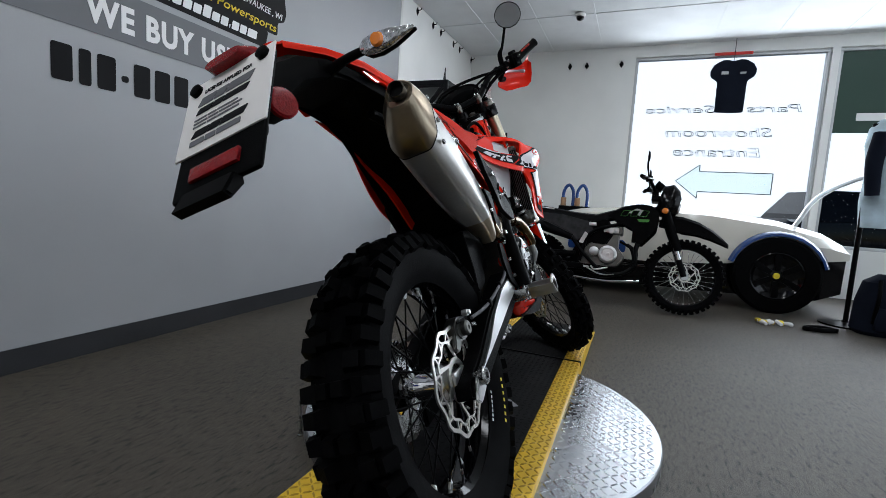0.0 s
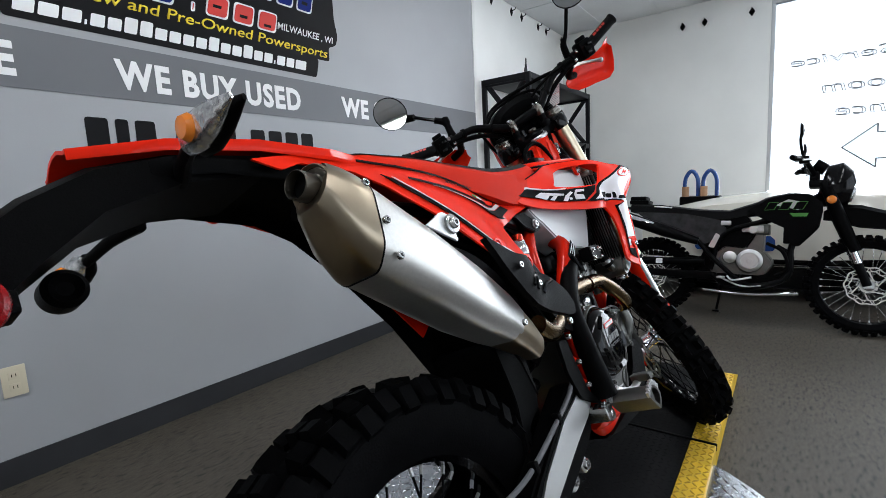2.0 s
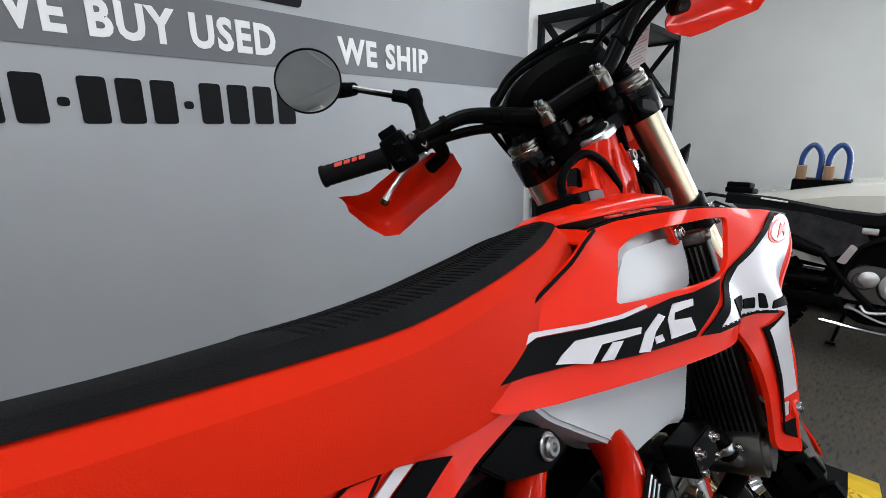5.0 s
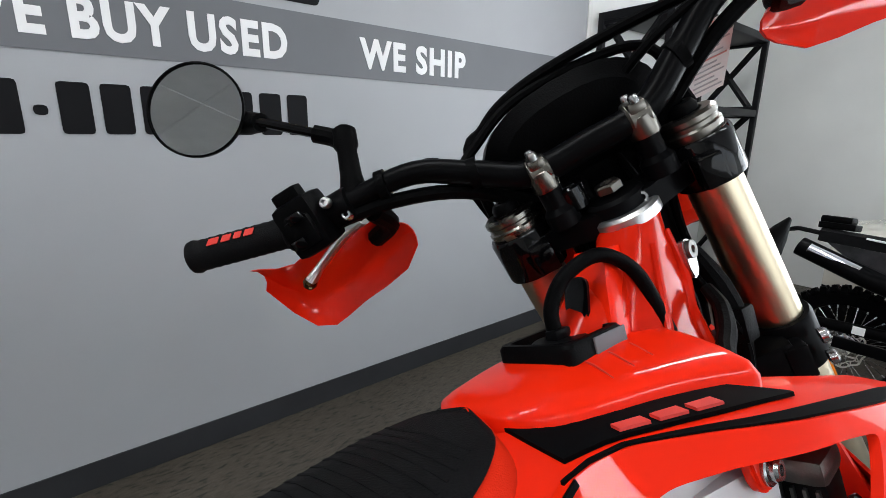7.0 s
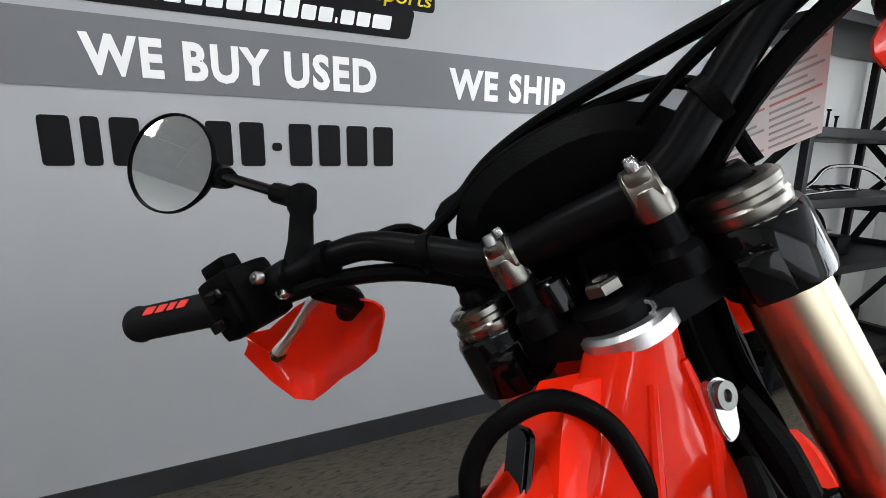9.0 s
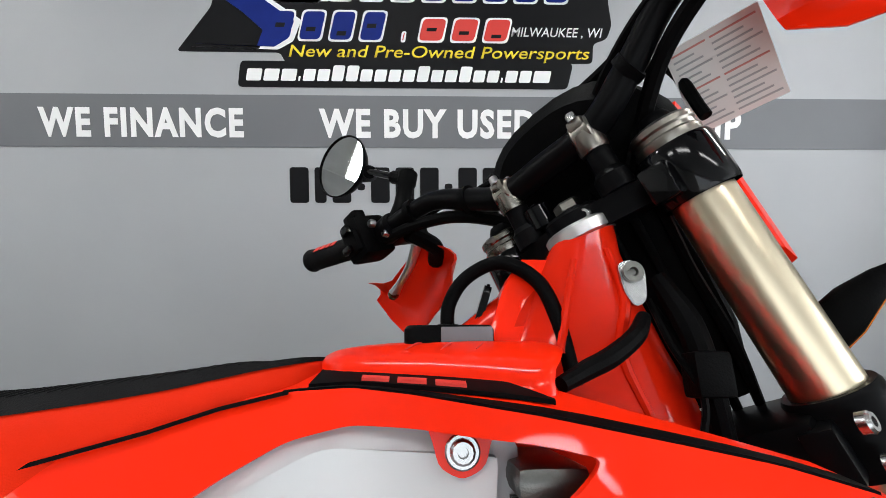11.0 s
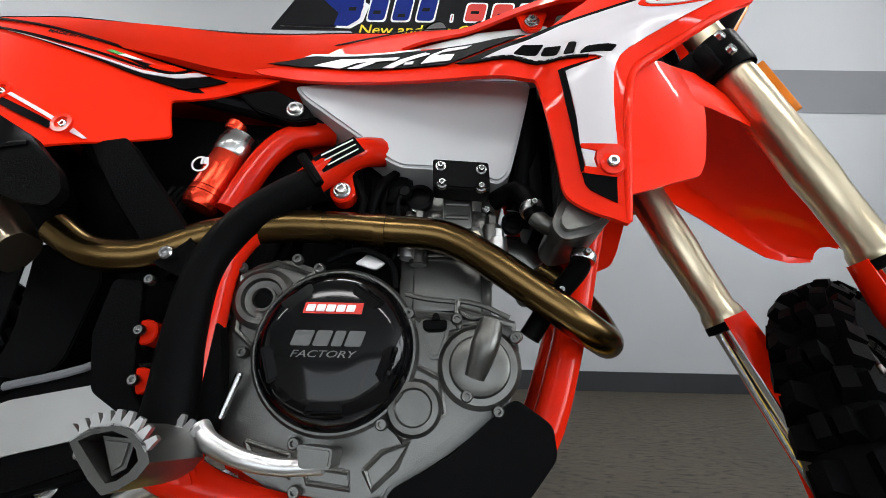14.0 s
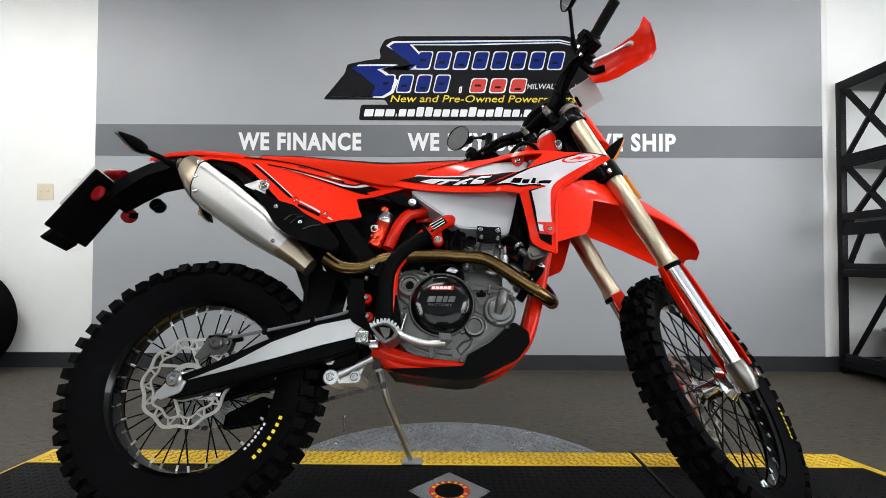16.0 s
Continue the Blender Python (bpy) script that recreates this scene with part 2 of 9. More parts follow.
def rod(a, b, r, r2=None, seg=16, bevel=0.0):
    h = (Vector(b) - Vector(a)).length
    r2 = r if r2 is None else r2
    c = bevel or min(r, h) * 0.12
    return lathe([(r - c, 0), (r, c), (r2, h - c), (r2 - c, h)], a, b, seg)


def smooth_line(points, step=6):
    """A Catmull-Rom line through the points."""
    p = [Vector(q) for q in points]
    p = [p[0] * 2 - p[1]] + p + [p[-1] * 2 - p[-2]]
    out = []
    for i in range(1, len(p) - 2):
        for k in range(step):
            t = k / step
            out.append(0.5 * (2 * p[i] + (p[i + 1] - p[i - 1]) * t + (2 * p[i - 1] - 5 * p[i] + 4 * p[i + 1] - p[i + 2]) * t * t
                              + (3 * p[i] - p[i - 1] - 3 * p[i + 1] + p[i + 2]) * t ** 3))
    return out + [p[-2]]


def tube(points, radius, seg=12, step=6, flat=1.0, smooth=True, up=(0, 0, 1)):
    """A tube along a line. radius: one number or one for each given point; flat squeezes it sideways."""
    line = smooth_line(points, step) if smooth else [Vector(q) for q in points]
    n = len(line)
    rad = [radius] * len(points) if isinstance(radius, (int, float)) else list(radius)
    bm = bmesh.new()
    rings = []
    side = up_was = None
    for i, q in enumerate(line):
        d = (line[min(i + 1, n - 1)] - line[max(i - 1, 0)]).normalized()
        ref = Vector(up) if side is None else up_was
        s = d.cross(ref)
        if s.length < 1e-4:
            s = d.cross(Vector((0.3, 1, 0.2)))
        side = s.normalized()
        u = up_was = side.cross(d)
        f = i / max(n - 1, 1) * (len(rad) - 1)
        j = min(int(f), len(rad) - 2) if len(rad) > 1 else 0
        r = rad[j] + (rad[min(j + 1, len(rad) - 1)] - rad[j]) * (f - j)
        rings.append([bm.verts.new(q + side * (math.cos(2 * math.pi * k / seg) * r * flat) + u * (math.sin(2 * math.pi * k / seg) * r)) for k in range(seg)])
    for p, q in zip(rings, rings[1:]):
        for k in range(seg):
            bm.faces.new((p[k], p[(k + 1) % seg], q[(k + 1) % seg], q[k]))
    bm.faces.new(rings[0])
    bm.faces.new(rings[-1])
    return bm


def loft(rings, cap=True):
    bm = bmesh.new()
    vs = [[bm.verts.new(p) for p in r] for r in rings]
    n = len(vs[0])
    for p, q in zip(vs, vs[1:]):
        for k in range(n):
            bm.faces.new((p[k], p[(k + 1) % n], q[(k + 1) % n], q[k]))
    if cap:
        bm.faces.new(vs[0])
        bm.faces.new(vs[-1])
    return bm


def oval(c, side, up, w, h, power=2.6, seg=28):
    """A rounded ring round c."""
    c, side, up = Vector(c), Vector(side), Vector(up)
    out = []
    for k in range(seg):
        a = 2 * math.pi * k / seg
        ca, sa = math.cos(a), math.sin(a)
        out.append(c + side * (w * math.copysign(abs(ca) ** (2 / power), ca)) + up * (h * math.copysign(abs(sa) ** (2 / power), sa)))
    return out


def rounded(pts, r, n=4):
    """Rounds the corners of a closed outline."""
    out = []
    k = len(pts)
    for i in range(k):
        a, b, c = Vector(pts[i - 1]), Vector(pts[i]), Vector(pts[(i + 1) % k])
        u, v = a - b, c - b
        d = min(r, u.length * 0.45, v.length * 0.45)
        p, q = b + u.normalized() * d, b + v.normalized() * d
        for j in range(n + 1):
            t = j / n
            out.append(tuple(p * (1 - t) ** 2 + b * (2 * t * (1 - t)) + q * t * t))
    return out


def plate(pts, y0, y1, bevel=0.0, r=0.0):
    """An outline in x and z, from y0 to y1 thick."""
    pts = rounded(pts, r) if r else pts
    bm = bmesh.new()
    f = bm.faces.new([bm.verts.new((x, y0, z)) for x, z in pts])
    ext = bmesh.ops.extrude_face_region(bm, geom=[f])
    bmesh.ops.translate(bm, vec=(0, y1 - y0, 0), verts=[v for v in ext["geom"] if isinstance(v, bmesh.types.BMVert)])
    if bevel:
        bmesh.ops.bevel(bm, geom=[e for e in bm.edges if abs(e.verts[0].co.y - e.verts[1].co.y) < 1e-6], offset=bevel, segments=2, affect="EDGES", clamp_overlap=True)
    return bm


def spread(controls, soft=2e-4):
    """A smooth depth over x and z through a few known depths (a thin plate bent over them)."""
    k = np.array(controls, float)
    n = len(k)
    if n < 5:
        def near(x, z):
            w = 1 / ((x - k[:, 0]) ** 2 + (z - k[:, 1]) ** 2 + 2e-4) ** 1.5
            return float((w * k[:, 2]).sum() / w.sum())
        return near
    def bend(r2):
        return 0.5 * r2 * np.log(r2 + 1e-9)
    m = np.zeros((n + 3, n + 3))
    m[:n, :n] = bend((k[:, None, 0] - k[None, :, 0]) ** 2 + (k[:, None, 1] - k[None, :, 1]) ** 2) + np.eye(n) * soft
    m[:n, n], m[:n, n + 1:] = 1, k[:, :2]
    m[n:, :n] = m[:n, n:].T
    w = np.linalg.solve(m, np.concatenate([k[:, 2], np.zeros(3)]))
    lo, hi = k[:, 2].min() - 0.015, k[:, 2].max() + 0.015
    def g(x, z):
        y = (w[:n] * bend((x - k[:, 0]) ** 2 + (z - k[:, 1]) ** 2)).sum() + w[n] + w[n + 1] * x + w[n + 2] * z
        return float(min(hi, max(lo, y)))
    return g


def panel(pts, g, thick=0.003, lift=0.0, r=0.0, cell=0.02):
    """A thin moulded sheet with an outline in x and z that follows the depth g, standing lift proud of it (towards -y)."""
    pts = rounded(pts, r) if r else pts
    bm = bmesh.new()
    bm.faces.new([bm.verts.new((x, 0, z)) for x, z in pts])
    xs, zs = [p[0] for p in pts], [p[1] for p in pts]
    for axis, lo, hi in ((0, min(xs), max(xs)), (2, min(zs), max(zs))):
        n = int((hi - lo) / cell)
        for k in range(1, n + 1):
            co, no = Vector((0, 0, 0)), Vector((0, 0, 0))
            co[axis], no[axis] = lo + (hi - lo) * k / (n + 1), 1
            bmesh.ops.bisect_plane(bm, geom=bm.verts[:] + bm.edges[:] + bm.faces[:], plane_co=co, plane_no=no, dist=1e-6)
    bmesh.ops.triangulate(bm, faces=[f for f in bm.faces if len(f.verts) > 4])
    for v in bm.verts:
        v.co.y = g(v.co.x, v.co.z) - lift
    ext = bmesh.ops.extrude_face_region(bm, geom=bm.faces[:])
    bmesh.ops.translate(bm, vec=(0, thick, 0), verts=[v for v in ext["geom"] if isinstance(v, bmesh.types.BMVert)])
    return bm


def mirrored(bm):
    bm.transform(Matrix.Diagonal((1, -1, 1, 1)))
    return bm


def lettering(text, height, width=0.0, shear=0.0, bold=0.0, depth=0.002, space=1.0):
    """Text lying in x and z, its lower left corner at the origin, facing -y."""
    cu = bpy.data.curves.new("text", "FONT")
    cu.body, cu.size, cu.shear, cu.offset, cu.extrude, cu.resolution_u, cu.space_character = text, 1.0, shear, bold, 0.0, 3, space
    ob = bpy.data.objects.new("text", cu)
    scene.collection.objects.link(ob)
    me = bpy.data.meshes.new_from_object(ob.evaluated_get(bpy.context.evaluated_depsgraph_get()))
    bm = bmesh.new()
    bm.from_mesh(me)
    bpy.data.objects.remove(ob)
    bpy.data.meshes.remove(me)
    xs, ys = [v.co.x for v in bm.verts], [v.co.y for v in bm.verts]
    sy = height / (max(ys) - min(ys))
    sx = width / (max(xs) - min(xs)) if width else sy
    bmesh.ops.remove_doubles(bm, verts=bm.verts[:], dist=1e-5)
    x0, y0 = min(xs), min(ys)
    for v in bm.verts:
        v.co = Vector(((v.co.x - x0) * sx, 0, (v.co.y - y0) * sy))
    ext = bmesh.ops.extrude_face_region(bm, geom=bm.faces[:])
    bmesh.ops.translate(bm, vec=(0, -depth, 0), verts=[v for v in ext["geom"] if isinstance(v, bmesh.types.BMVert)])
    return bm


def bars(widths, height, gap, lean=0.0, depth=0.002, notch=True):
    """A row of plain slanted bars in x and z, one for each letter that stood there."""
    out = bmesh.new()
    x = 0.0
    for w in widths:
        pts = [(x, 0), (x + w, 0), (x + w + lean * height, height), (x + lean * height, height)]
        out = join(out, plate(rounded(pts, height * 0.12, 2), 0, -depth))
        x += w + gap
    return out


# ---- room ----
def slab(x0, x1, y0, y1, z0, z1):
    return box(x0, x1, y0, y1, z0, z1)


setting("floor", slab(WEST_X - 0.2, FAR_X + 0.2, SOUTH_Y - 0.2, WALL_Y + 0.2, FLOOR - 0.2, FLOOR), CARPET, "brown-grey flecked commercial carpet floor")
setting("wall_north", slab(WEST_X - 0.2, FAR_X + 0.2, WALL_Y, WALL_Y + 0.2, FLOOR, CEIL + 0.3), WALL_WHITE, "white painted showroom wall behind the graphics")
setting("wall_graphic", slab(-1.722, 3.352, WALL_Y - 0.006, WALL_Y - 0.0005, 0.018, CEIL), WALL_GREY, "light grey vinyl wall graphic behind the motorcycle")
setting("trim_graphic_edge", slab(3.352, 3.392, WALL_Y - 0.012, WALL_Y - 0.0005, 0.018, CEIL), TRIM, "white edge strip of the wall graphic")
setting("trim_band", slab(-1.719, 3.35, WALL_Y - 0.010, WALL_Y - 0.0065, 1.39, 1.612), BAND_GREY, "dark grey band across the wall graphic")
setting("baseboard", slab(WEST_X, FAR_X, WALL_Y - 0.012, WALL_Y - 0.0003, FLOOR, 0.018), BASE, "black vinyl baseboard along the wall")
setting("wall_west", slab(WEST_X - 0.2, WEST_X, SOUTH_Y - 0.2, WALL_Y, FLOOR, CEIL + 0.3), WALL_WHITE, "white side wall of the showroom")


def wall_with_holes(axis, at0, at1, lo, hi, z0, z1, holes):
    """A wall along x or y with openings (from, to, bottom, top)."""
    out = bmesh.new()
    def piece(a, b, c, d):
        if b - a > 1e-4 and d - c > 1e-4:
            return box(a, b, at0, at1, c, d) if axis == "x" else box(at0, at1, a, b, c, d)
        return bmesh.new()
    last = lo
    for a, b, c, d in sorted(holes):
        out = join(out, piece(last, a, z0, z1), piece(a, b, z0, c), piece(a, b, d, z1))
        last = b
    return join(out, piece(last, hi, z0, z1))


WIN_TOP, WIN_SILL = 2.62, 0.46
FAR_WINDOWS = [(-4.2, -2.17, WIN_SILL, WIN_TOP), (-2.1, -0.13, WIN_SILL, WIN_TOP)]
setting("wall_east", wall_with_holes("y", FAR_X, FAR_X + 0.2, SOUTH_Y - 0.2, WALL_Y, FLOOR, CEIL + 0.3, FAR_WINDOWS), WALL_WHITE, "white end wall with tall display windows")
SOUTH_WINDOWS = [(-1.2, 1.1, 0.6, 2.5), (1.25, 3.6, 0.6, 2.5)]
setting("wall_south", wall_with_holes("x", SOUTH_Y - 0.2, SOUTH_Y, WEST_X - 0.2, FAR_X + 0.2, FLOOR, CEIL + 0.3, SOUTH_WINDOWS), WALL_WHITE, "white front wall with wide display windows")

# suspended ceiling: tiles set up into a grid of narrow bars
ceil_bm = bmesh.new()
tx, ty = 1.22, 0.61
x = WEST_X
while x < FAR_X:
    y = SOUTH_Y
    while y < WALL_Y:
        ceil_bm = join(ceil_bm, box(x + 0.012, min(x + tx, FAR_X) - 0.012, y + 0.012, min(y + ty, WALL_Y) - 0.012, CEIL + 0.006, CEIL + 0.03))
        y += ty
    x += tx
ceil_bm = join(ceil_bm, box(WEST_X, FAR_X, SOUTH_Y, WALL_Y, CEIL + 0.03, CEIL + 0.05))
x = WEST_X
while x < FAR_X:
    ceil_bm = join(ceil_bm, box(x - 0.012, x + 0.012, SOUTH_Y, WALL_Y, CEIL, CEIL + 0.03))
    x += tx
y = SOUTH_Y
while y < WALL_Y:
    ceil_bm = join(ceil_bm, box(WEST_X, FAR_X, y - 0.012, y + 0.012, CEIL + 0.001, CEIL + 0.029))
    y += ty
setting("ceiling", ceil_bm, CEIL_MAT, "white suspended tile ceiling with thin grid bars")


def window(name, axis, at, a, b, c, d, label):
    """A framed pane in an opening."""
    w = thing(name, label, "window")
    tagged(w, kind="structure")
    f = 0.035
    for p0, p1, q0, q1 in ((a, b, c, c + f), (a, b, d - f, d), (a, a + f, c + f, d - f), (b - f, b, c + f, d - f)):
        part("window_frame", box(at, at + 0.07, p0, p1, q0, q1, 0.004) if axis == "y" else box(p0, p1, at - 0.07, at, q0, q1, 0.004), ALU_FRAME, w)
    pane = part("pane", box(at + 0.03, at + 0.036, a + f, b - f, c + f, d - f) if axis == "y" else box(a + f, b - f, at - 0.036, at - 0.03, c + f, d - f), GLASS, w)
    pane.visible_shadow = False
    return w


ALU_FRAME = mat("window_frame_metal", (0.5, 0.51, 0.52), 0.4, metal=0.6)
for k, (a, b, c, d) in enumerate(FAR_WINDOWS):
    window(f"window_{k + 1}", "y", FAR_X + 0.03, a, b, c, d, "tall display window in a pale metal frame")
for k, (a, b, c, d) in enumerate(SOUTH_WINDOWS):
    window(f"window_{k + 3}", "x", SOUTH_Y - 0.03, a, b, c, d, "wide front display window in a pale metal frame")

# emissive box added far outside so the windows look out on white daylight
backdrop = bpy.data.materials.new("daylight_glow")
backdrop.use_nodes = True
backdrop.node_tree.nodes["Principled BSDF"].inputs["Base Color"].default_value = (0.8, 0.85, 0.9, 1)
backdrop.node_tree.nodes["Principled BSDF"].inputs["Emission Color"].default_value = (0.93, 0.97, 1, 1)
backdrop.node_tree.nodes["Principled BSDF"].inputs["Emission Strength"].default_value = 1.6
setting("backdrop", box(38, 38.2, -60, 60, FLOOR - 0.5, 30), backdrop, "glowing backdrop imitating bright daylight beyond the car park")
setting("ground", box(-60, 90, -60, 60, FLOOR - 0.5, FLOOR - 0.21), mat("concrete_lot", (0.42, 0.41, 0.4), 0.9, stain=0.1, grain=0.1), "pale concrete car park outside")

# ---- motorcycle on the lift ----
LEAN = pose(0.004, -0.042, 0, -21.5, 0, 0)
bike = thing("motorcycle", "red and white dual-sport motorcycle leaning on its side stand", "motorcycle", m=LEAN)
STEER = Matrix.Translation((1.071, -0.008, 1.198)) @ pose(0, 0, 0, 0, -23.5, 0) @ pose(0, 0, 0, 0, 0, 41)


def ring(outer, inner, y0, y1):
    """A flat ring between two closed outlines of equal count, in x and z."""
    bm = bmesh.new()
    n = len(outer)
    v = [[bm.verts.new((p[0], y, p[1])) for p in line] for line in (outer, inner) for y in (y0, y1)]
    for a, b in ((0, 1), (1, 3), (3, 2), (2, 0)):
        for k in range(n):
            bm.faces.new((v[a][k], v[a][(k + 1) % n], v[b][(k + 1) % n], v[b][k]))
    return bm


def circle(r, n=48, wave=0.0, waves=12, cx=0.0, cz=0.0):
    return [(cx + (r + wave * math.cos(waves * 2 * math.pi * k / n)) * math.cos(2 * math.pi * k / n), cz + (r + wave * math.cos(waves * 2 * math.pi * k / n)) * math.sin(2 * math.pi * k / n)) for k in range(n)]


def knob(w, l, h):
    """A tread block with tapered sides."""
    bm = bmesh.new()
    lo = [bm.verts.new((x * l, y * w, -h)) for x, y in ((-.55, -.55), (.55, -.55), (.55, .55), (-.55, .55))]
    hi = [bm.verts.new((x * l, y * w, 0)) for x, y in ((-.42, -.42), (.42, -.42), (.42, .42), (-.42, .42))]
    bm.faces.new(hi)
    for k in range(4):
        bm.faces.new((lo[k], lo[(k + 1) % 4], hi[(k + 1) % 4], hi[k]))
    return bm


def tyre_mesh(rim_r, out_r, half, pitch_n, block=0.019):
    """Knobbly tyre round y: carcass with side walls, centre, middle and shoulder blocks."""
    body = out_r - block
    prof = [(rim_r - 0.004, -half * 0.62), (rim_r + 0.012, -half * 0.74), (rim_r + 0.035, -half * 0.93), (body - 0.03, -half * 0.98), (body - 0.012, -half * 0.84),
            (body - 0.003, -half * 0.5), (body, 0), (body - 0.003, half * 0.5), (body - 0.012, half * 0.84), (body - 0.03, half * 0.98),
            (rim_r + 0.035, half * 0.93), (rim_r + 0.012, half * 0.74), (rim_r - 0.004, half * 0.62)]
    bm = lathe(prof, (0, 0, 0), (0, 1, 0), 72, cap=False)
    verts, faces = [], []
    one = {}
    for w, l, key in ((half * 0.36, 0.029, "c"), (half * 0.42, 0.032, "m"), (half * 0.56, 0.03, "s")):
        one[key] = knob(w, l, block + 0.008)
    sets = []
    for k in range(pitch_n):
        a = 2 * math.pi * k / pitch_n
        if k % 2 == 0:
            sets += [("c", a, -half * 0.22, 0, 0), ("c", a, half * 0.22, 0, 0), ("s", a, -half * 0.99, 0.021, 60), ("s", a, half * 0.99, 0.021, -60)]
        else:
            sets += [("m", a, -half * 0.62, 0.0035, 24), ("m", a, half * 0.62, 0.0035, -24), ("s", a, -half * 1.03, 0.029, 68), ("s", a, half * 1.03, 0.029, -68)]
    placed = [(key, pose(0, 0, 0, 0, math.degrees(a), 0) @ Matrix.Translation((0, y, out_r - drop)) @ pose(0, 0, 0, tilt, 0, 0)) for key, a, y, drop, tilt in sets]
    return bm, one, placed


def tread(parent, one, placed, single):
    """The blocks of a tyre: each a part, or joined where they stay far off."""
    if single:
        shared = {key: mesh_of("tread_block", b, RUBBER, False) for key, b in one.items()}
        for key, m in placed:
            o = new("tread_block", shared[key])
            o.parent = parent
            o.matrix_local = m
        return
    extra = bmesh.new()
    for key, m in placed:
        one[key].verts.index_update()
        vs = [extra.verts.new(m @ v.co) for v in one[key].verts]
        for f in one[key].faces:
            extra.faces.new([vs[v.index] for v in f.verts])
    tagged(part("tread", extra, RUBBER, parent), "rubber tread blocks", kind="stuff")


def wheel(parent, name, m, rim_r, out_r, half, hub_w, disc_y, disc_r, spokes=36, rim_mat=None, spoke_mat=None, knobs=50, label=""):
    """A spoked wheel that turns round y."""
    rim_mat, spoke_mat = rim_mat or BLACK_GLOSS, spoke_mat or BLACK_METAL
    rw = half * 0.66
    w = part(name, lathe([(rim_r - 0.012, -rw * 0.55), (rim_r + 0.006, -rw), (rim_r + 0.009, -rw), (rim_r + 0.009, -rw + 0.004), (rim_r + 0.002, -rw * 0.7), (rim_r - 0.001, 0), (rim_r + 0.002, rw * 0.7),
                          (rim_r + 0.009, rw - 0.004), (rim_r + 0.009, rw), (rim_r + 0.006, rw), (rim_r - 0.012, rw * 0.55), (rim_r - 0.016, 0), (rim_r - 0.012, -rw * 0.55)], (0, 0, 0), (0, 1, 0), 64, cap=False), rim_mat, parent, label, m)
    carcass, one, placed = tyre_mesh(rim_r, out_r, half, knobs)
    part("tyre", carcass, RUBBER, w, "black knobbly rubber tyre")
    tread(w, one, placed, knobs > 45)
    part("hub", lathe([(0.016, -hub_w - 0.02), (0.034, -hub_w - 0.018), (0.05, -hub_w), (0.05, -hub_w + 0.008), (0.03, -hub_w + 0.016), (0.026, 0), (0.03, hub_w - 0.016), (0.05, hub_w - 0.008), (0.05, hub_w), (0.034, hub_w + 0.018), (0.016, hub_w + 0.02)], (0, 0, 0), (0, 1, 0), 32), CHROME, w)
    sp = mesh_of("spoke", rod((0, 0, 0), (0, 0, 1), 0.0021, seg=6), spoke_mat)
    ni = mesh_of("nipple", rod((0, 0, 0), (0, 0, 0.02), 0.0034, seg=8), ALU)
    for k in range(spokes):
        a = 2 * math.pi * (k + 0.5) / spokes
        side = -1 if k % 2 else 1
        b = a + (0.42 if k % 4 < 2 else -0.42)
        p = Vector((0.046 * math.cos(b), side * (hub_w - 0.004), 0.046 * math.sin(b)))
        q = Vector(((rim_r - 0.013) * math.cos(a), side * rw * 0.12, (rim_r - 0.013) * math.sin(a)))
        for nm, me, mm in (("spoke", sp, between(p, q) @ Matrix.Diagonal((1, 1, (q - p).length, 1))), ("nipple", ni, between(q, p) @ Matrix.Translation((0, 0, -0.004)))):
            o = new(nm, me)
            o.parent = w
            o.matrix_local = mm
    if disc_r:
        n = 120
        def web(t, lean, r0, r1, w, h=0.0018):
            u, q = (math.cos(t), math.sin(t)), (math.cos(t + lean), math.sin(t + lean))
            s0, s1 = (-u[1] * w, u[0] * w), (-q[1] * w, q[0] * w)
            return plate([(u[0] * r0 - s0[0], u[1] * r0 - s0[1]), (u[0] * r0 + s0[0], u[1] * r0 + s0[1]), (q[0] * r1 + s1[0], q[1] * r1 + s1[1]), (q[0] * r1 - s1[0], q[1] * r1 - s1[1])], disc_y - h, disc_y + h)
        part("brake_disc", join(ring(circle(disc_r, n, 0.004, 10), circle(disc_r - 0.0085, n, 0.004, 10), disc_y - 0.002, disc_y + 0.002),
                                ring(circle(disc_r * 0.79, n, 0.004, 10), circle(disc_r * 0.74, n, 0.004, 10), disc_y - 0.002, disc_y + 0.002),
                                ring(circle(0.05, n), circle(0.037, n), disc_y - 0.002, disc_y + 0.002),
                                *[web(2 * math.pi * j / 30, 0.1 * (1 if j % 2 else -1), disc_r * 0.775, disc_r - 0.006, 0.0026) for j in range(30)],
                                *[web(2 * math.pi * j / 6, 0.55, 0.046, disc_r * 0.76, 0.0055) for j in range(6)]), DISC, w, "steel wave brake disc")
    return w


RW = Vector((0.045, 0, 0.342))
rear = wheel(bike, "rear_wheel", Matrix.Translation(RW), 0.2345, 0.354, 0.074, 0.045, -0.072, 0.118, label="rear wheel with black rim and wave brake disc")
LF = 0.954
front = wheel(bike, "front_wheel", STEER @ Matrix.Translation((0.07, 0, -LF)) @ pose(0, 0, 0, 0, 23.5, 0), 0.272, 0.36, 0.046, 0.04, 0.06, 0.13, label="front wheel with black rim, turned to full lock")


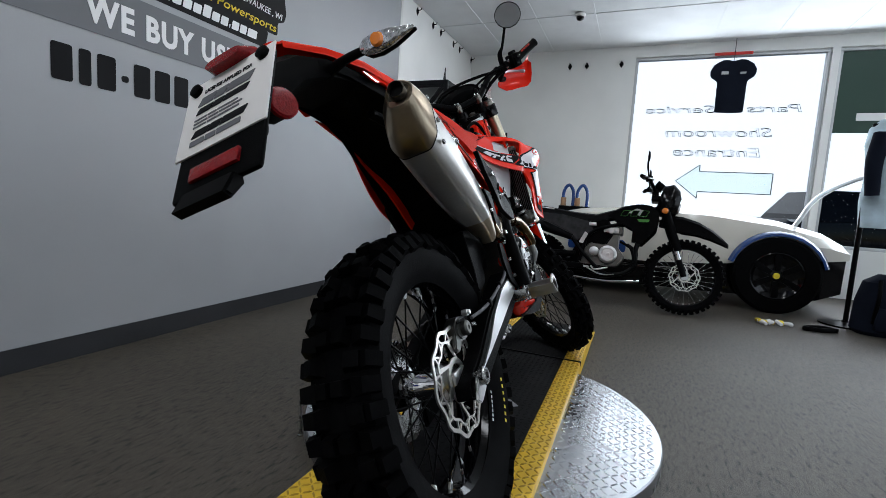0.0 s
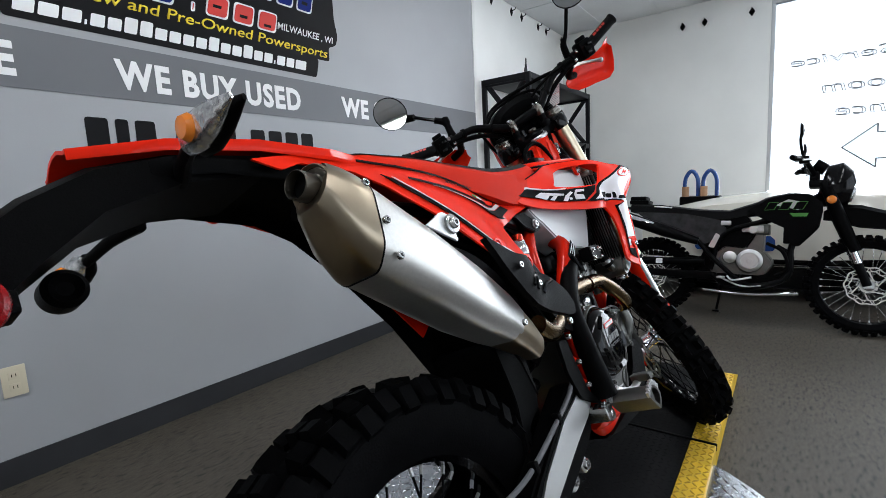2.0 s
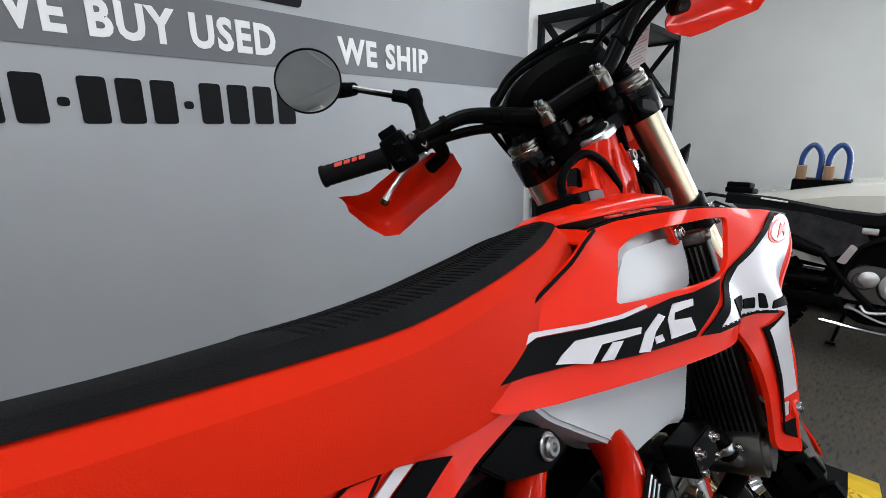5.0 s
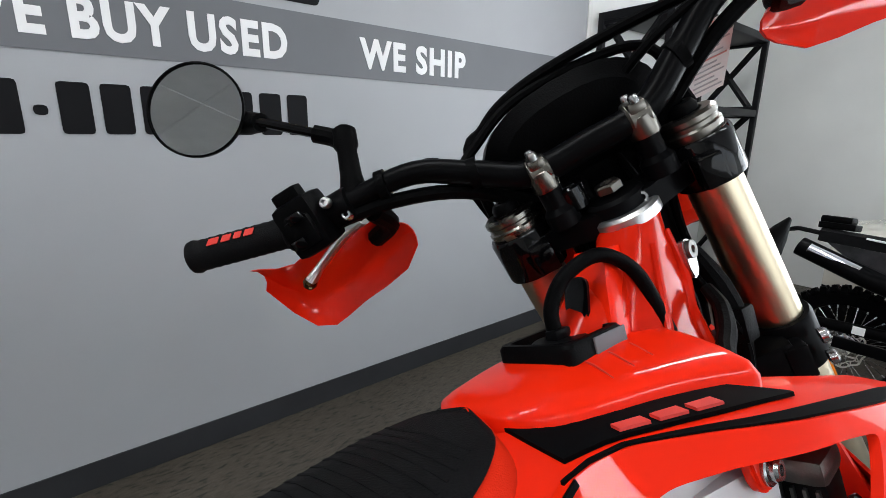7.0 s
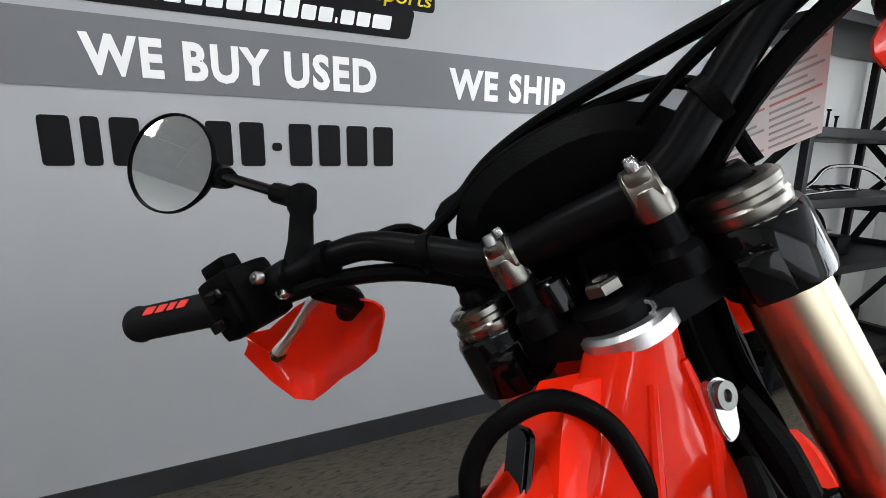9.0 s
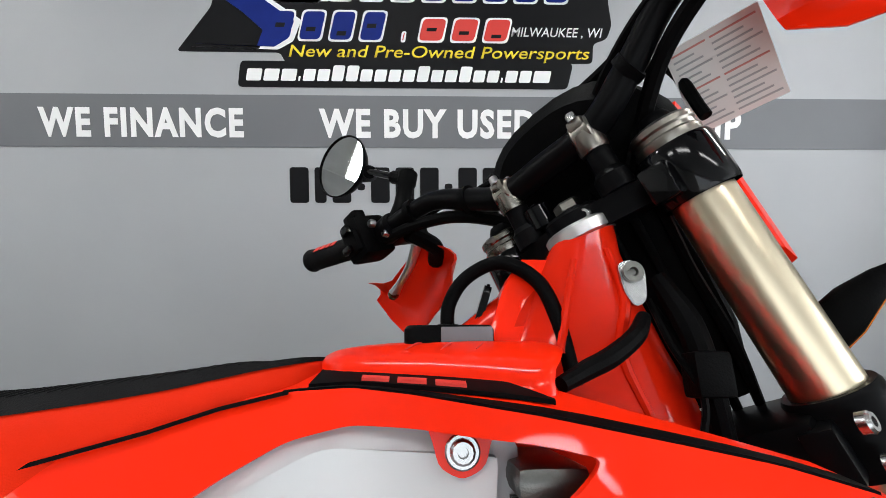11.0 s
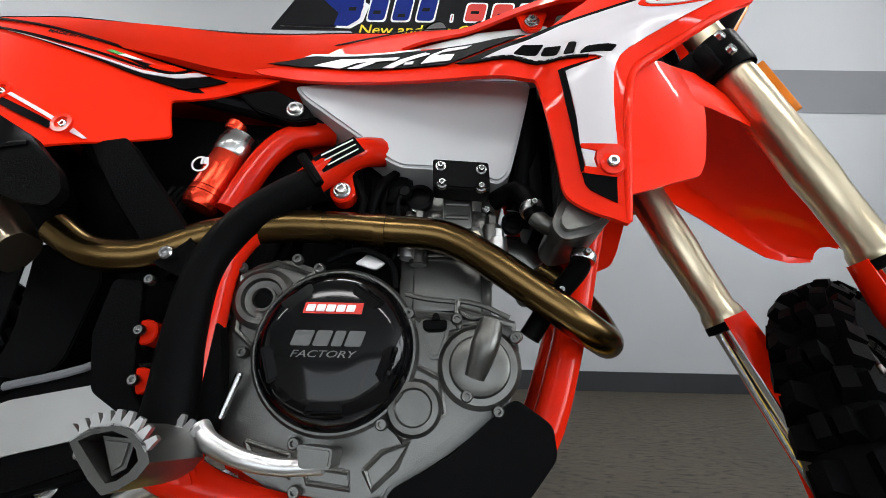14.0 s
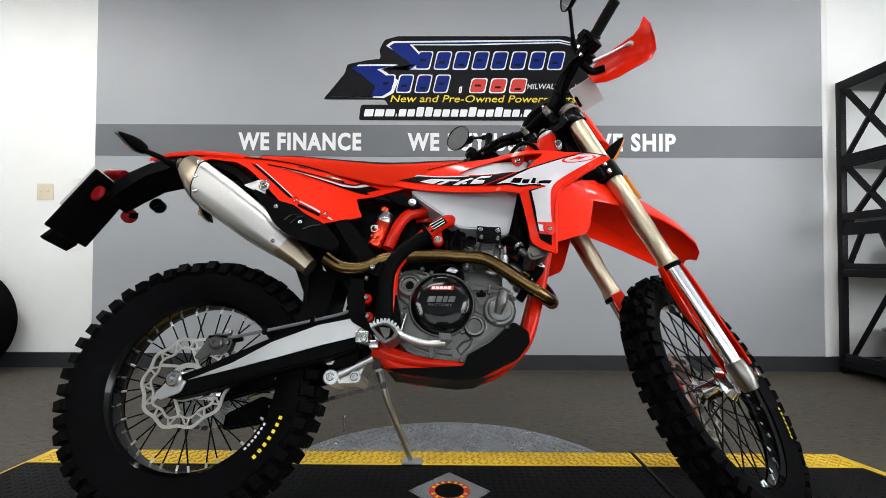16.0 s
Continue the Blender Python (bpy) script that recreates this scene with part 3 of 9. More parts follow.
def tyre_mark(parent, text_w, r, start, span, y, material):
    """Worn plain bars where the maker's name stands on the side wall."""
    n = 7
    for k in range(n):
        a = start + span * k / n
        b = bars([text_w / n * 0.62], 0.009, 0, depth=0.0008)
        b.transform(pose(0, y, 0) @ pose(0, 0, 0, 0, -math.degrees(a) + 90, 0) @ Matrix.Translation((0, 0, r)))
        part("side_mark", b, material, parent)


tyre_mark(rear, 0.1, 0.272, math.radians(-40), math.radians(26), -0.0715, YELLOW_INK)
tyre_mark(rear, 0.08, 0.236, math.radians(-42), math.radians(20), -0.0515, WHITE_INK)
tyre_mark(front, 0.09, 0.296, math.radians(-22), math.radians(20), -0.0445, YELLOW_INK)


def bolt(p, parent, r=0.007, axis=(0, -1, 0), material=None, h=0.008, washer=0.0, label=""):
    a = Vector(p)
    d = Vector(axis).normalized()
    bm = lathe([(r, 0), (r, h * 0.75), (r * 0.8, h), (r * 0.45, h), (r * 0.4, h * 0.5), (0, h * 0.5)], a, a + d, 12)
    if washer:
        bm = join(bm, lathe([(washer, -0.002), (washer, 0.002), (washer * 0.9, 0.003), (r, 0.003)], a, a + d, 24, cap=False))
    return part("bolt", bm, material or STEEL, parent, label)


# swing arm, axle, chain side
part("swingarm", join(plate([(0.000, 0.306), (0.008, 0.340), (0.108, 0.377), (0.244, 0.442), (0.466, 0.530), (0.503, 0.525), (0.523, 0.467), (0.497, 0.421), (0.422, 0.395), (0.278, 0.359), (0.107, 0.309), (0.040, 0.294)], -0.118, -0.07, 0.006, 0.01),
                      plate([(0.000, 0.306), (0.008, 0.340), (0.108, 0.377), (0.244, 0.442), (0.466, 0.530), (0.503, 0.525), (0.523, 0.467), (0.497, 0.421), (0.422, 0.395), (0.278, 0.359), (0.107, 0.309), (0.040, 0.294)], 0.07, 0.118, 0.006, 0.01),
                      box(0.41, 0.5, -0.075, 0.075, 0.38, 0.46, 0.012)), BLACK, bike, "black swing arm")
part("swingarm_panel", plate([(0.072, 0.341), (0.181, 0.385), (0.275, 0.439), (0.393, 0.485), (0.485, 0.504), (0.515, 0.502), (0.525, 0.468), (0.491, 0.453), (0.409, 0.433), (0.292, 0.399), (0.183, 0.369)], -0.1225, -0.116, 0.002, 0.004), ALU, bike, "bare aluminium swing arm face")
for y in (-0.083, 0.116):
    part("axle_block", box(0.010, 0.095, y, y + 0.012, 0.318, 0.366, 0.006), ALU, bike, "machined axle adjuster")
part("axle", join(lathe([(0.012, 0), (0.02, 0.002), (0.02, 0.012), (0.016, 0.016), (0.009, 0.016), (0.009, 0.006), (0, 0.006)], (0.045, -0.126, 0.342), (0.045, -1, 0.342), 24), rod((0.045, -0.12, 0.342), (0.045, 0.14, 0.342), 0.011)), STEEL, bike)
part("axle_plate", plate([(-0.004, 0.304), (0.031, 0.347), (0.072, 0.338), (0.062, 0.310), (0.015, 0.291)], -0.127, -0.119, 0.003, 0.006), ALU, bike)
cal = part("rear_caliper", join(plate([(0.075, 0.432), (0.095, 0.415), (0.127, 0.412), (0.147, 0.425), (0.152, 0.45), (0.143, 0.468), (0.105, 0.47), (0.080, 0.458)], -0.088, -0.052, 0.005, 0.006), plate([(0.055, 0.405), (0.075, 0.395), (0.105, 0.418), (0.095, 0.44), (0.075, 0.44)], -0.084, -0.072, 0.003, 0.005)), CAST, bike, "grey rear brake caliper")
part("piston_housing", lathe([(0.017, 0), (0.018, 0.004), (0.018, 0.014), (0.014, 0.018), (0.006, 0.018), (0.005, 0.015), (0, 0.015)], (0.115, -0.086, 0.441), (0.115, -1, 0.441), 24), CAST, cal)
part("pad_window", box(0.087, 0.139, -0.0895, -0.0865, 0.456, 0.463, 0.002), BLACK, cal)
part("slide_pin", rod((0.145, -0.075, 0.452), (0.176, -0.075, 0.457), 0.007), BLACK, cal)
part("banjo", join(rod((0.143, -0.085, 0.472), (0.143, -0.1, 0.472), 0.008, seg=12), rod((0.143, -0.1, 0.472), (0.143, -0.106, 0.472), 0.006, seg=6)), ALU, cal)
bolt((0.149, -0.1, 0.44), bike, 0.006)
part("brake_hose", tube([(0.154, -0.1, 0.455), (0.234, -0.118, 0.466), (0.358, -0.122, 0.493), (0.473, -0.12, 0.525), (0.500, -0.11, 0.57)], 0.0045, 8), GREY_INK, bike)
for x, z in ((0.252, 0.469), (0.376, 0.498)):
    part("hose_clip", box(x - 0.006, x + 0.006, -0.128, -0.112, z - 0.01, z + 0.01, 0.002), BLACK, bike)
part("sprocket", ring(circle(0.115, 96, 0.004, 48), circle(0.05, 96, 0.006, 6), 0.078, 0.084), STEEL, bike, m=Matrix.Translation(RW))
CHAIN = mat("oiled_chain", (0.05, 0.047, 0.042), 0.4, metal=0.8, stain=0.3, stain_scale=30)
chain = part("chain", rod((0.55, 0.079, 0.46), (0.55, 0.083, 0.46), 0.03, seg=20), CHAIN, bike, "oiled steel drive chain on its front sprocket")
links = [mesh_of("chain_link", plate(rounded([(-0.009, -0.006), (0.009, -0.006), (0.009, 0.006), (-0.009, 0.006)], 0.005, 2), 0.075 + d, 0.087 - d), CHAIN, False) for d in (0.0, 0.002)]
loop = [(0.045 + 0.11 * math.cos(a), 0.342 + 0.11 * math.sin(a)) for a in [math.pi / 2 + k * math.pi / 14 for k in range(15)]]
loop += [(0.09 + k * 0.0165, 0.236 + k * 0.0042) for k in range(29)] + [(0.56 - k * 0.0175, 0.48 - k * 0.0016) for k in range(30)]
for k, (x, z) in enumerate(loop):
    nx, nz = loop[(k + 1) % len(loop)]
    o = new("chain_link", links[k % 2])
    o.parent = chain
    o.matrix_local = Matrix.Translation((x, 0, z)) @ pose(0, 0, 0, 0, -math.degrees(math.atan2(nz - z, nx - x)), 0)
part("chain_guide", plate([(0.1, 0.225), (0.25, 0.25), (0.26, 0.3), (0.2, 0.32), (0.1, 0.27)], 0.065, 0.1, 0.006, 0.01), BLACK, bike)

# engine
part("crankcase", plate([(0.588, 0.628), (0.614, 0.649), (0.650, 0.655), (0.691, 0.642), (0.761, 0.613), (0.790, 0.599), (0.859, 0.593), (0.913, 0.589), (0.928, 0.540), (0.914, 0.496), (0.889, 0.474), (0.848, 0.443), (0.794, 0.409), (0.780, 0.381), (0.686, 0.395), (0.630, 0.423), (0.602, 0.453), (0.588, 0.501), (0.593, 0.561)], -0.1, 0.11, 0.008, 0.008), CAST, bike, "cast alloy engine case")
part("case_cover", plate([(0.761, 0.581), (0.790, 0.589), (0.858, 0.584), (0.902, 0.574), (0.915, 0.534), (0.902, 0.500), (0.880, 0.482), (0.841, 0.454), (0.789, 0.418), (0.772, 0.396), (0.686, 0.408), (0.639, 0.432), (0.617, 0.453), (0.695, 0.492)], -0.108, -0.098, 0.004, 0.008), CAST, bike)
CC = Vector((0.722, -0.115, 0.546))
part("cover_ring", lathe([(0.088, -0.014), (0.0915, -0.01), (0.0915, -0.002), (0.088, 0.002), (0.084, 0.002)], CC, CC + Vector((0, -1, 0)), 56, cap=False), CAST, bike, "bare alloy ring round the clutch cover")
part("clutch_cover", lathe([(0.085, -0.012), (0.086, 0.0), (0.085, 0.006), (0.08, 0.013), (0.072, 0.022), (0.06, 0.027), (0.03, 0.0285), (0, 0.029)], CC, CC + Vector((0, -1, 0)), 48), BLACK_GLOSS, bike, "gloss black clutch cover")
for k in range(5):
    a = 2 * math.pi * k / 5 + 0.6
    b = plate(rounded([(-0.012, 0), (0.012, 0), (0.02, 0.024), (-0.02, 0.024)], 0.004, 2), -0.006, 0.004, 0.002)
    b.transform(Matrix.Translation(CC + Vector((0, -0.0165, 0))) @ pose(0, 0, 0, 0, math.degrees(a), 0) @ Matrix.Translation((0, 0, 0.047)) @ pose(0, 0, 0, 24, 0, 0))
    part("cover_rib", b, BLACK_GLOSS, bike)
for pts in ([(0.857, -0.109, 0.604), (0.885, -0.109, 0.598), (0.913, -0.109, 0.585)], [(0.856, -0.109, 0.604), (0.854, -0.109, 0.587), (0.859, -0.109, 0.568), (0.871, -0.109, 0.562), (0.884, -0.109, 0.576)], [(0.861, -0.109, 0.578), (0.873, -0.109, 0.578), (0.885, -0.109, 0.578)], [(0.795, -0.107, 0.611), (0.819, -0.107, 0.606), (0.852, -0.107, 0.603)], [(0.858, -0.109, 0.591), (0.871, -0.109, 0.584), (0.886, -0.109, 0.589)]):
    part("case_rib", tube(pts, 0.0032, 8), CAST, bike)
part("case_pocket", plate([(0.812, 0.580), (0.846, 0.581), (0.845, 0.563), (0.836, 0.537), (0.826, 0.537), (0.816, 0.560)], -0.117, -0.1, 0.006, 0.006), CAST, bike)
part("case_plug", plate([(0.816, 0.579), (0.844, 0.580), (0.843, 0.569), (0.839, 0.566), (0.822, 0.565), (0.817, 0.569)], -0.121, -0.112, 0.003, 0.005), BLACK, bike, "black rubber plug")
part("plug_tab", plate([(0.826, 0.578), (0.828, 0.585), (0.831, 0.587), (0.834, 0.585), (0.836, 0.578)], -0.122, -0.114, 0.001), BLACK, bike)
for p in [(0.799, -0.110, 0.587), (0.854, -0.112, 0.581), (0.917, -0.112, 0.561)]:
    bolt(p, bike, 0.0065, material=CAST)
mk = bars([0.009] * 5, 0.0075, 0.0016, 0.25, 0.001)
mk.transform(Matrix.Translation(CC + Vector((-0.028, -0.0288, 0.034))))
part("cover_mark", mk, WHITE_INK, bike)
mk = plate([(0, 0), (0.062, 0), (0.064, 0.012), (0.002, 0.012)], 0, -0.0006)
mk.transform(Matrix.Translation(CC + Vector((-0.031, -0.0281, 0.032))))
part("cover_badge", mk, RED_INK, bike, "small red badge")
mk = bars([0.02, 0.016, 0.011, 0.017], 0.016, 0.003, 0.3, 0.001)
mk.transform(Matrix.Translation(CC + Vector((-0.04, -0.0287, -0.002))))
part("cover_logo", mk, COVER_INK, bike)
mk = lettering("FACTORY", 0.007, 0.068, shear=0.3, depth=0.001)
mk.transform(Matrix.Translation(CC + Vector((-0.038, -0.0286, -0.0135))))
part("cover_lettering", mk, COVER_INK, bike)


def case_rib(pts, r=0.0035, y=-0.109):
    """A raised cast rib round a recess."""
    part("case_rib", tube([(x, y, z) for x, z in pts + pts[:1]], r, 6, 1, smooth=False), CAST, bike)


case_rib([(0.763, 0.427), (0.780, 0.444), (0.806, 0.452), (0.795, 0.430), (0.772, 0.409)])
case_rib([(0.701, 0.430), (0.747, 0.424), (0.750, 0.409), (0.707, 0.414)], 0.003)
case_rib([(0.639, 0.451), (0.686, 0.439), (0.689, 0.419), (0.649, 0.432)], 0.003)
case_rib([(0.790, 0.540), (0.837, 0.518), (0.842, 0.482), (0.800, 0.454), (0.782, 0.471), (0.801, 0.501)], 0.004)
case_rib([(0.601, 0.630), (0.641, 0.647), (0.681, 0.634), (0.655, 0.581), (0.635, 0.541), (0.606, 0.565)], 0.004, -0.103)
case_rib([(0.802, 0.588), (0.860, 0.583), (0.856, 0.594), (0.917, 0.578), (0.923, 0.538), (0.892, 0.579), (0.838, 0.564)], 0.004)
PUMP = Vector([(0.879, -0.105, 0.530)][0])
part("water_pump", lathe([(0.045, -0.004), (0.045, 0.008), (0.04, 0.014), (0.033, 0.015), (0.031, 0.019), (0.024, 0.022), (0, 0.023)], PUMP, PUMP + Vector((0, -1, 0)), 36), CAST, bike)
part("pump_outlet", tube([PUMP + Vector((-0.006, -0.02, -0.012)), PUMP + Vector((0.004, -0.028, 0.018)), PUMP + Vector((0.012, -0.024, 0.045))], [0.011, 0.015, 0.013], 14), CAST, bike)
STARTER = Vector([(0.632, -0.102, 0.602)][0])
part("ignition_ring", lathe([(0.036, -0.004), (0.036, 0.005), (0.03, 0.01), (0.024, 0.01), (0.022, 0.004), (0.015, 0.003), (0.015, 0.008), (0.012, 0.008), (0.01, -0.002), (0, -0.002)], STARTER, STARTER + Vector((0, -1, 0)), 32), CAST, bike)
part("ring_bore", lathe([(0.0135, 0), (0.0135, 0.0035), (0, 0.0035)], STARTER, STARTER + Vector((0, -1, 0)), 24), BLACK, bike)
FILTER = Vector([(0.810, -0.106, 0.487)][0])
part("filter_cover", lathe([(0.03, -0.004), (0.03, 0.006), (0.026, 0.012), (0.02, 0.013), (0.018, 0.009), (0, 0.009)], FILTER, FILTER + Vector((0, -1, 0)), 32), CAST, bike)
for p in [(0.601, -0.105, 0.639), (0.666, -0.105, 0.650), (0.693, -0.105, 0.639), (0.801, -0.110, 0.586), (0.854, -0.110, 0.581), (0.920, -0.110, 0.563), (0.778, -0.112, 0.470), (0.775, -0.108, 0.396), (0.696, -0.108, 0.406), (0.619, -0.104, 0.541), (0.591, -0.104, 0.581), (0.691, -0.112, 0.450), (0.898, -0.110, 0.485), (0.865, -0.118, 0.499), (0.914, -0.110, 0.527)]:
    bolt(p, bike, 0.0065, material=CAST)
cyl = part("cylinder", box(0.782, 0.898, -0.066, 0.066, 0.545, 0.68, 0.006), CAST, bike, "cast alloy cylinder")
part("cylinder_boss", join(box(0.8, 0.885, -0.072, -0.06, 0.6, 0.665, 0.004)), CAST, cyl)
part("cylinder_flange", box(0.77, 0.91, -0.076, 0.076, 0.668, 0.68, 0.003), CAST, cyl)
part("cylinder_flange", box(0.77, 0.91, -0.076, 0.076, 0.545, 0.556, 0.003), CAST, cyl)
part("cylinder_head", join(box(0.785, 0.905, -0.078, 0.078, 0.675, 0.735, 0.01), box(0.8, 0.89, -0.06, 0.06, 0.73, 0.775, 0.012), rod((0.83, -0.092, 0.7), (0.83, -0.07, 0.7), 0.018), rod((0.875, -0.088, 0.695), (0.875, -0.07, 0.695), 0.012), box(0.9, 0.945, -0.03, 0.03, 0.67, 0.72, 0.008)), CAST, bike, "cast alloy cylinder head")
for p in ((0.8, -0.08, 0.73), (0.89, -0.08, 0.73), (0.895, -0.08, 0.685), (0.795, -0.08, 0.685)):
    bolt(p, bike, 0.006)
part("tank_bracket", plate([(0.823, 0.738), (0.892, 0.733), (0.89, 0.772), (0.822, 0.776)], -0.133, -0.1, 0.002, 0.004), BLACK_METAL, bike, "black tank bracket")
for p in ((0.832, -0.133, 0.764), (0.881, -0.133, 0.76), (0.881, -0.13, 0.738), (0.834, -0.13, 0.742)):
    bolt(p, bike, 0.0045, washer=0.007)
part("plug_tube", join(box(0.835, 0.872, -0.094, -0.076, 0.7, 0.745, 0.004), box(0.84, 0.868, -0.09, -0.076, 0.745, 0.765, 0.004)), CAST, bike)
part("head_stud", join(rod((0.793, -0.088, 0.66), (0.793, -0.088, 0.7), 0.0095), rod((0.793, -0.088, 0.7), (0.793, -0.088, 0.712), 0.0065, seg=6)), ALU, bike)
part("head_stud", join(rod((0.905, -0.088, 0.65), (0.905, -0.088, 0.69), 0.011), rod((0.905, -0.088, 0.69), (0.905, -0.088, 0.702), 0.007, seg=6)), ALU, bike)
part("head_port", lathe([(0.017, 0), (0.018, 0.012), (0.013, 0.014), (0.012, 0.004), (0, 0.004)], (0.805, -0.078, 0.745), (0.8, -1, 0.76), 24), BLACK_METAL, bike)
part("head_port", lathe([(0.014, 0), (0.015, 0.012), (0.011, 0.014), (0.01, 0.004), (0, 0.004)], (0.925, -0.07, 0.715), (0.93, -1, 0.72), 24), BLACK_METAL, bike)
part("banjo", join(lathe([(0.009, 0), (0.009, 0.006), (0.006, 0.01)], (0.786, -0.09, 0.748), (0.78, -1, 0.75), 18), tube([(0.786, -0.095, 0.748), (0.778, -0.095, 0.735), (0.78, -0.09, 0.71)], 0.0035, 8)), BLACK_METAL, bike)
part("exhaust_spigot", tube([(0.9, -0.02, 0.69), (0.935, -0.03, 0.685), (0.955, -0.03, 0.665)], [0.026, 0.024, 0.021], 16), CAST, bike)
part("head_hose", tube([(0.77, -0.07, 0.79), (0.755, -0.09, 0.76), (0.745, -0.09, 0.72), (0.75, -0.08, 0.67)], 0.006, 8), BLACK, bike)
part("head_hose", tube([(0.73, -0.08, 0.8), (0.72, -0.1, 0.77), (0.735, -0.1, 0.73), (0.72, -0.09, 0.68)], 0.005, 8), BLACK, bike)
# black block added to imitate the deep shade between engine and tank
part("intake_boot", box(0.64, 0.78, -0.03, 0.03, 0.6, 0.84, 0.01), BLACK, bike, "black block standing in for shade behind the cylinder")
part("ignition_coil", box(0.9, 0.94, -0.06, 0.0, 0.78, 0.86, 0.008), BLACK, bike)
part("throttle_body", join(rod((0.7, 0, 0.7), (0.79, 0, 0.715), 0.034), box(0.715, 0.765, -0.06, 0.05, 0.68, 0.74, 0.01)), BLACK_METAL, bike)
part("engine_mount", plate([(0.755, 0.71), (0.8, 0.72), (0.79, 0.8), (0.74, 0.79)], -0.062, -0.05, 0.003, 0.006), BLACK_METAL, bike)

part("gasket", box(0.779, 0.901, -0.0675, 0.0675, 0.6795, 0.6835, 0.001), BLACK_METAL, cyl)
for x0, x1, z0, z1 in ((0.838, 0.868, 0.712, 0.718), (0.838, 0.868, 0.73, 0.735)):
    part("head_rib", box(x0, x1, -0.0975, -0.092, z0, z1, 0.002), CAST, bike)
for x, z, h in ((0.806, 0.655, 0.06), (0.898, 0.64, 0.07)):
    part("bolt_tower", join(rod((x, -0.081, z), (x, -0.081, z + h), 0.0115), rod((x, -0.081, z + h), (x, -0.081, z + h + 0.012), 0.008, seg=6)), CAST, bike)
part("brass_plug", join(rod((0.876, -0.1, 0.689), (0.876, -0.086, 0.694), 0.0065, seg=6), rod((0.876, -0.107, 0.687), (0.876, -0.1, 0.689), 0.004, seg=10)), GOLD, bike)
part("intake_manifold", join(rod((0.76, -0.03, 0.715), (0.79, -0.03, 0.72), 0.036), box(0.66, 0.79, -0.07, 0.06, 0.745, 0.79, 0.012)), BLACK, bike, "black intake and wiring tray under the tank")
for k in range(4):
    part("wire", tube([(0.72 + 0.02 * k, -0.075, 0.79 - 0.01 * k), (0.735 + 0.012 * k, -0.088, 0.74 - 0.008 * k), (0.76 + 0.004 * k, -0.086 + 0.004 * k, 0.7 - 0.012 * k), (0.74 - 0.01 * k, -0.08, 0.655)], 0.0035, 7), BLACK, bike)
part("radiator_guard", join(box(0.944, 0.962, -0.1, -0.012, 0.735, 0.93, 0.006), box(0.955, 0.99, -0.06, 0.06, 0.72, 0.95, 0.008)), BLACK, bike, "black plastic guide behind the radiators")
part("coolant_pipe", tube([(0.93, -0.07, 0.735), (0.94, -0.085, 0.78), (0.945, -0.1, 0.83), (0.95, -0.1, 0.88)], 0.013, 12), BLACK, bike)
part("clutch_line", tube([(0.7, -0.1, 0.652), (0.74, -0.112, 0.662), (0.775, -0.106, 0.648), (0.782, -0.1, 0.62)], 0.004, 8), BLACK, bike)
part("case_clip", plate(rounded([(0.732, 0.648), (0.752, 0.664), (0.77, 0.65), (0.758, 0.64)], 0.004, 2), -0.105, -0.1, 0.001), ALU, bike)

# exhaust
part("header_pipe", tube([(0.396, -0.140, 0.671), (0.440, -0.135, 0.645), (0.495, -0.125, 0.646), (0.552, -0.115, 0.673), (0.625, -0.112, 0.689), (0.693, -0.112, 0.691), (0.771, -0.112, 0.687), (0.825, -0.115, 0.682), (0.858, -0.117, 0.67), (0.908, -0.120, 0.637), (0.975, -0.115, 0.59), (1.02, -0.085, 0.57)] + [(1.04, -0.045, 0.575), (1.03, -0.012, 0.62), (0.985, 0.0, 0.675), (0.94, 0.0, 0.695)], 0.0195, 20, 7), HEADER, bike, "bronze tinted exhaust header")
part("header_clamp", join(lathe([(0.022, -0.006), (0.022, 0.006)], [(0.762, -0.112, 0.686)][0], [(0.781, -0.112, 0.685)][0], 24)), HEADER, bike)
M0, M1 = Vector([(-0.048, -0.168, 0.934)][0]), Vector([(0.289, -0.158, 0.702)][0])
MD = (M1 - M0).normalized()
MS = Vector((0, 1, 0))
MU = MD.cross(MS).normalized()


def muffler_ring(t, w, h, u0=0.0, shear=0.0, corner=0.55, side=0.0):
    """A six-sided section across the muffler, tall sides upright, u0 above its axis, leaning forward at its foot."""
    flat = rounded([(-w, -h * corner), (-w * 0.62, -h), (w * 0.62, -h), (w, -h * corner), (w, h * corner), (w * 0.62, h), (-w * 0.62, h), (-w, h * corner)], min(w, h) * 0.2, 3)
    return [tuple(M0 + MS * (p + side) + MU * (q + u0) + MD * (t - shear * q)) for p, q in flat]


M0.y = M1.y = -0.15
ML = (M1 - M0).length
part("muffler", loft([muffler_ring(0.069, 0.0555, 0.056, 0.006, 0.5), muffler_ring(ML * 0.45, 0.056, 0.054, 0.004, 0.2), muffler_ring(ML * 0.7, 0.053, 0.05, 0.0), muffler_ring(ML * 0.9, 0.047, 0.041, -0.002), muffler_ring(ML, 0.041, 0.033, -0.004)]), MUFFLER, bike, "brushed aluminium six-sided muffler")
part("muffler_cap", loft([muffler_ring(-0.002, 0.0285, 0.0285, 0.022, 0.0, 0.45, -0.014), muffler_ring(-0.004, 0.031, 0.03, 0.022, 0.1, 0.45, -0.014), muffler_ring(0.004, 0.037, 0.035, 0.02, 0.2, 0.45, -0.01), muffler_ring(0.035, 0.05, 0.05, 0.01, 0.45, 0.55, -0.003), muffler_ring(0.062, 0.0565, 0.0572, 0.006, 0.5), muffler_ring(0.07, 0.0565, 0.0572, 0.006, 0.5)]), BROWN_STEEL, bike, "heat tinted steel end cap")
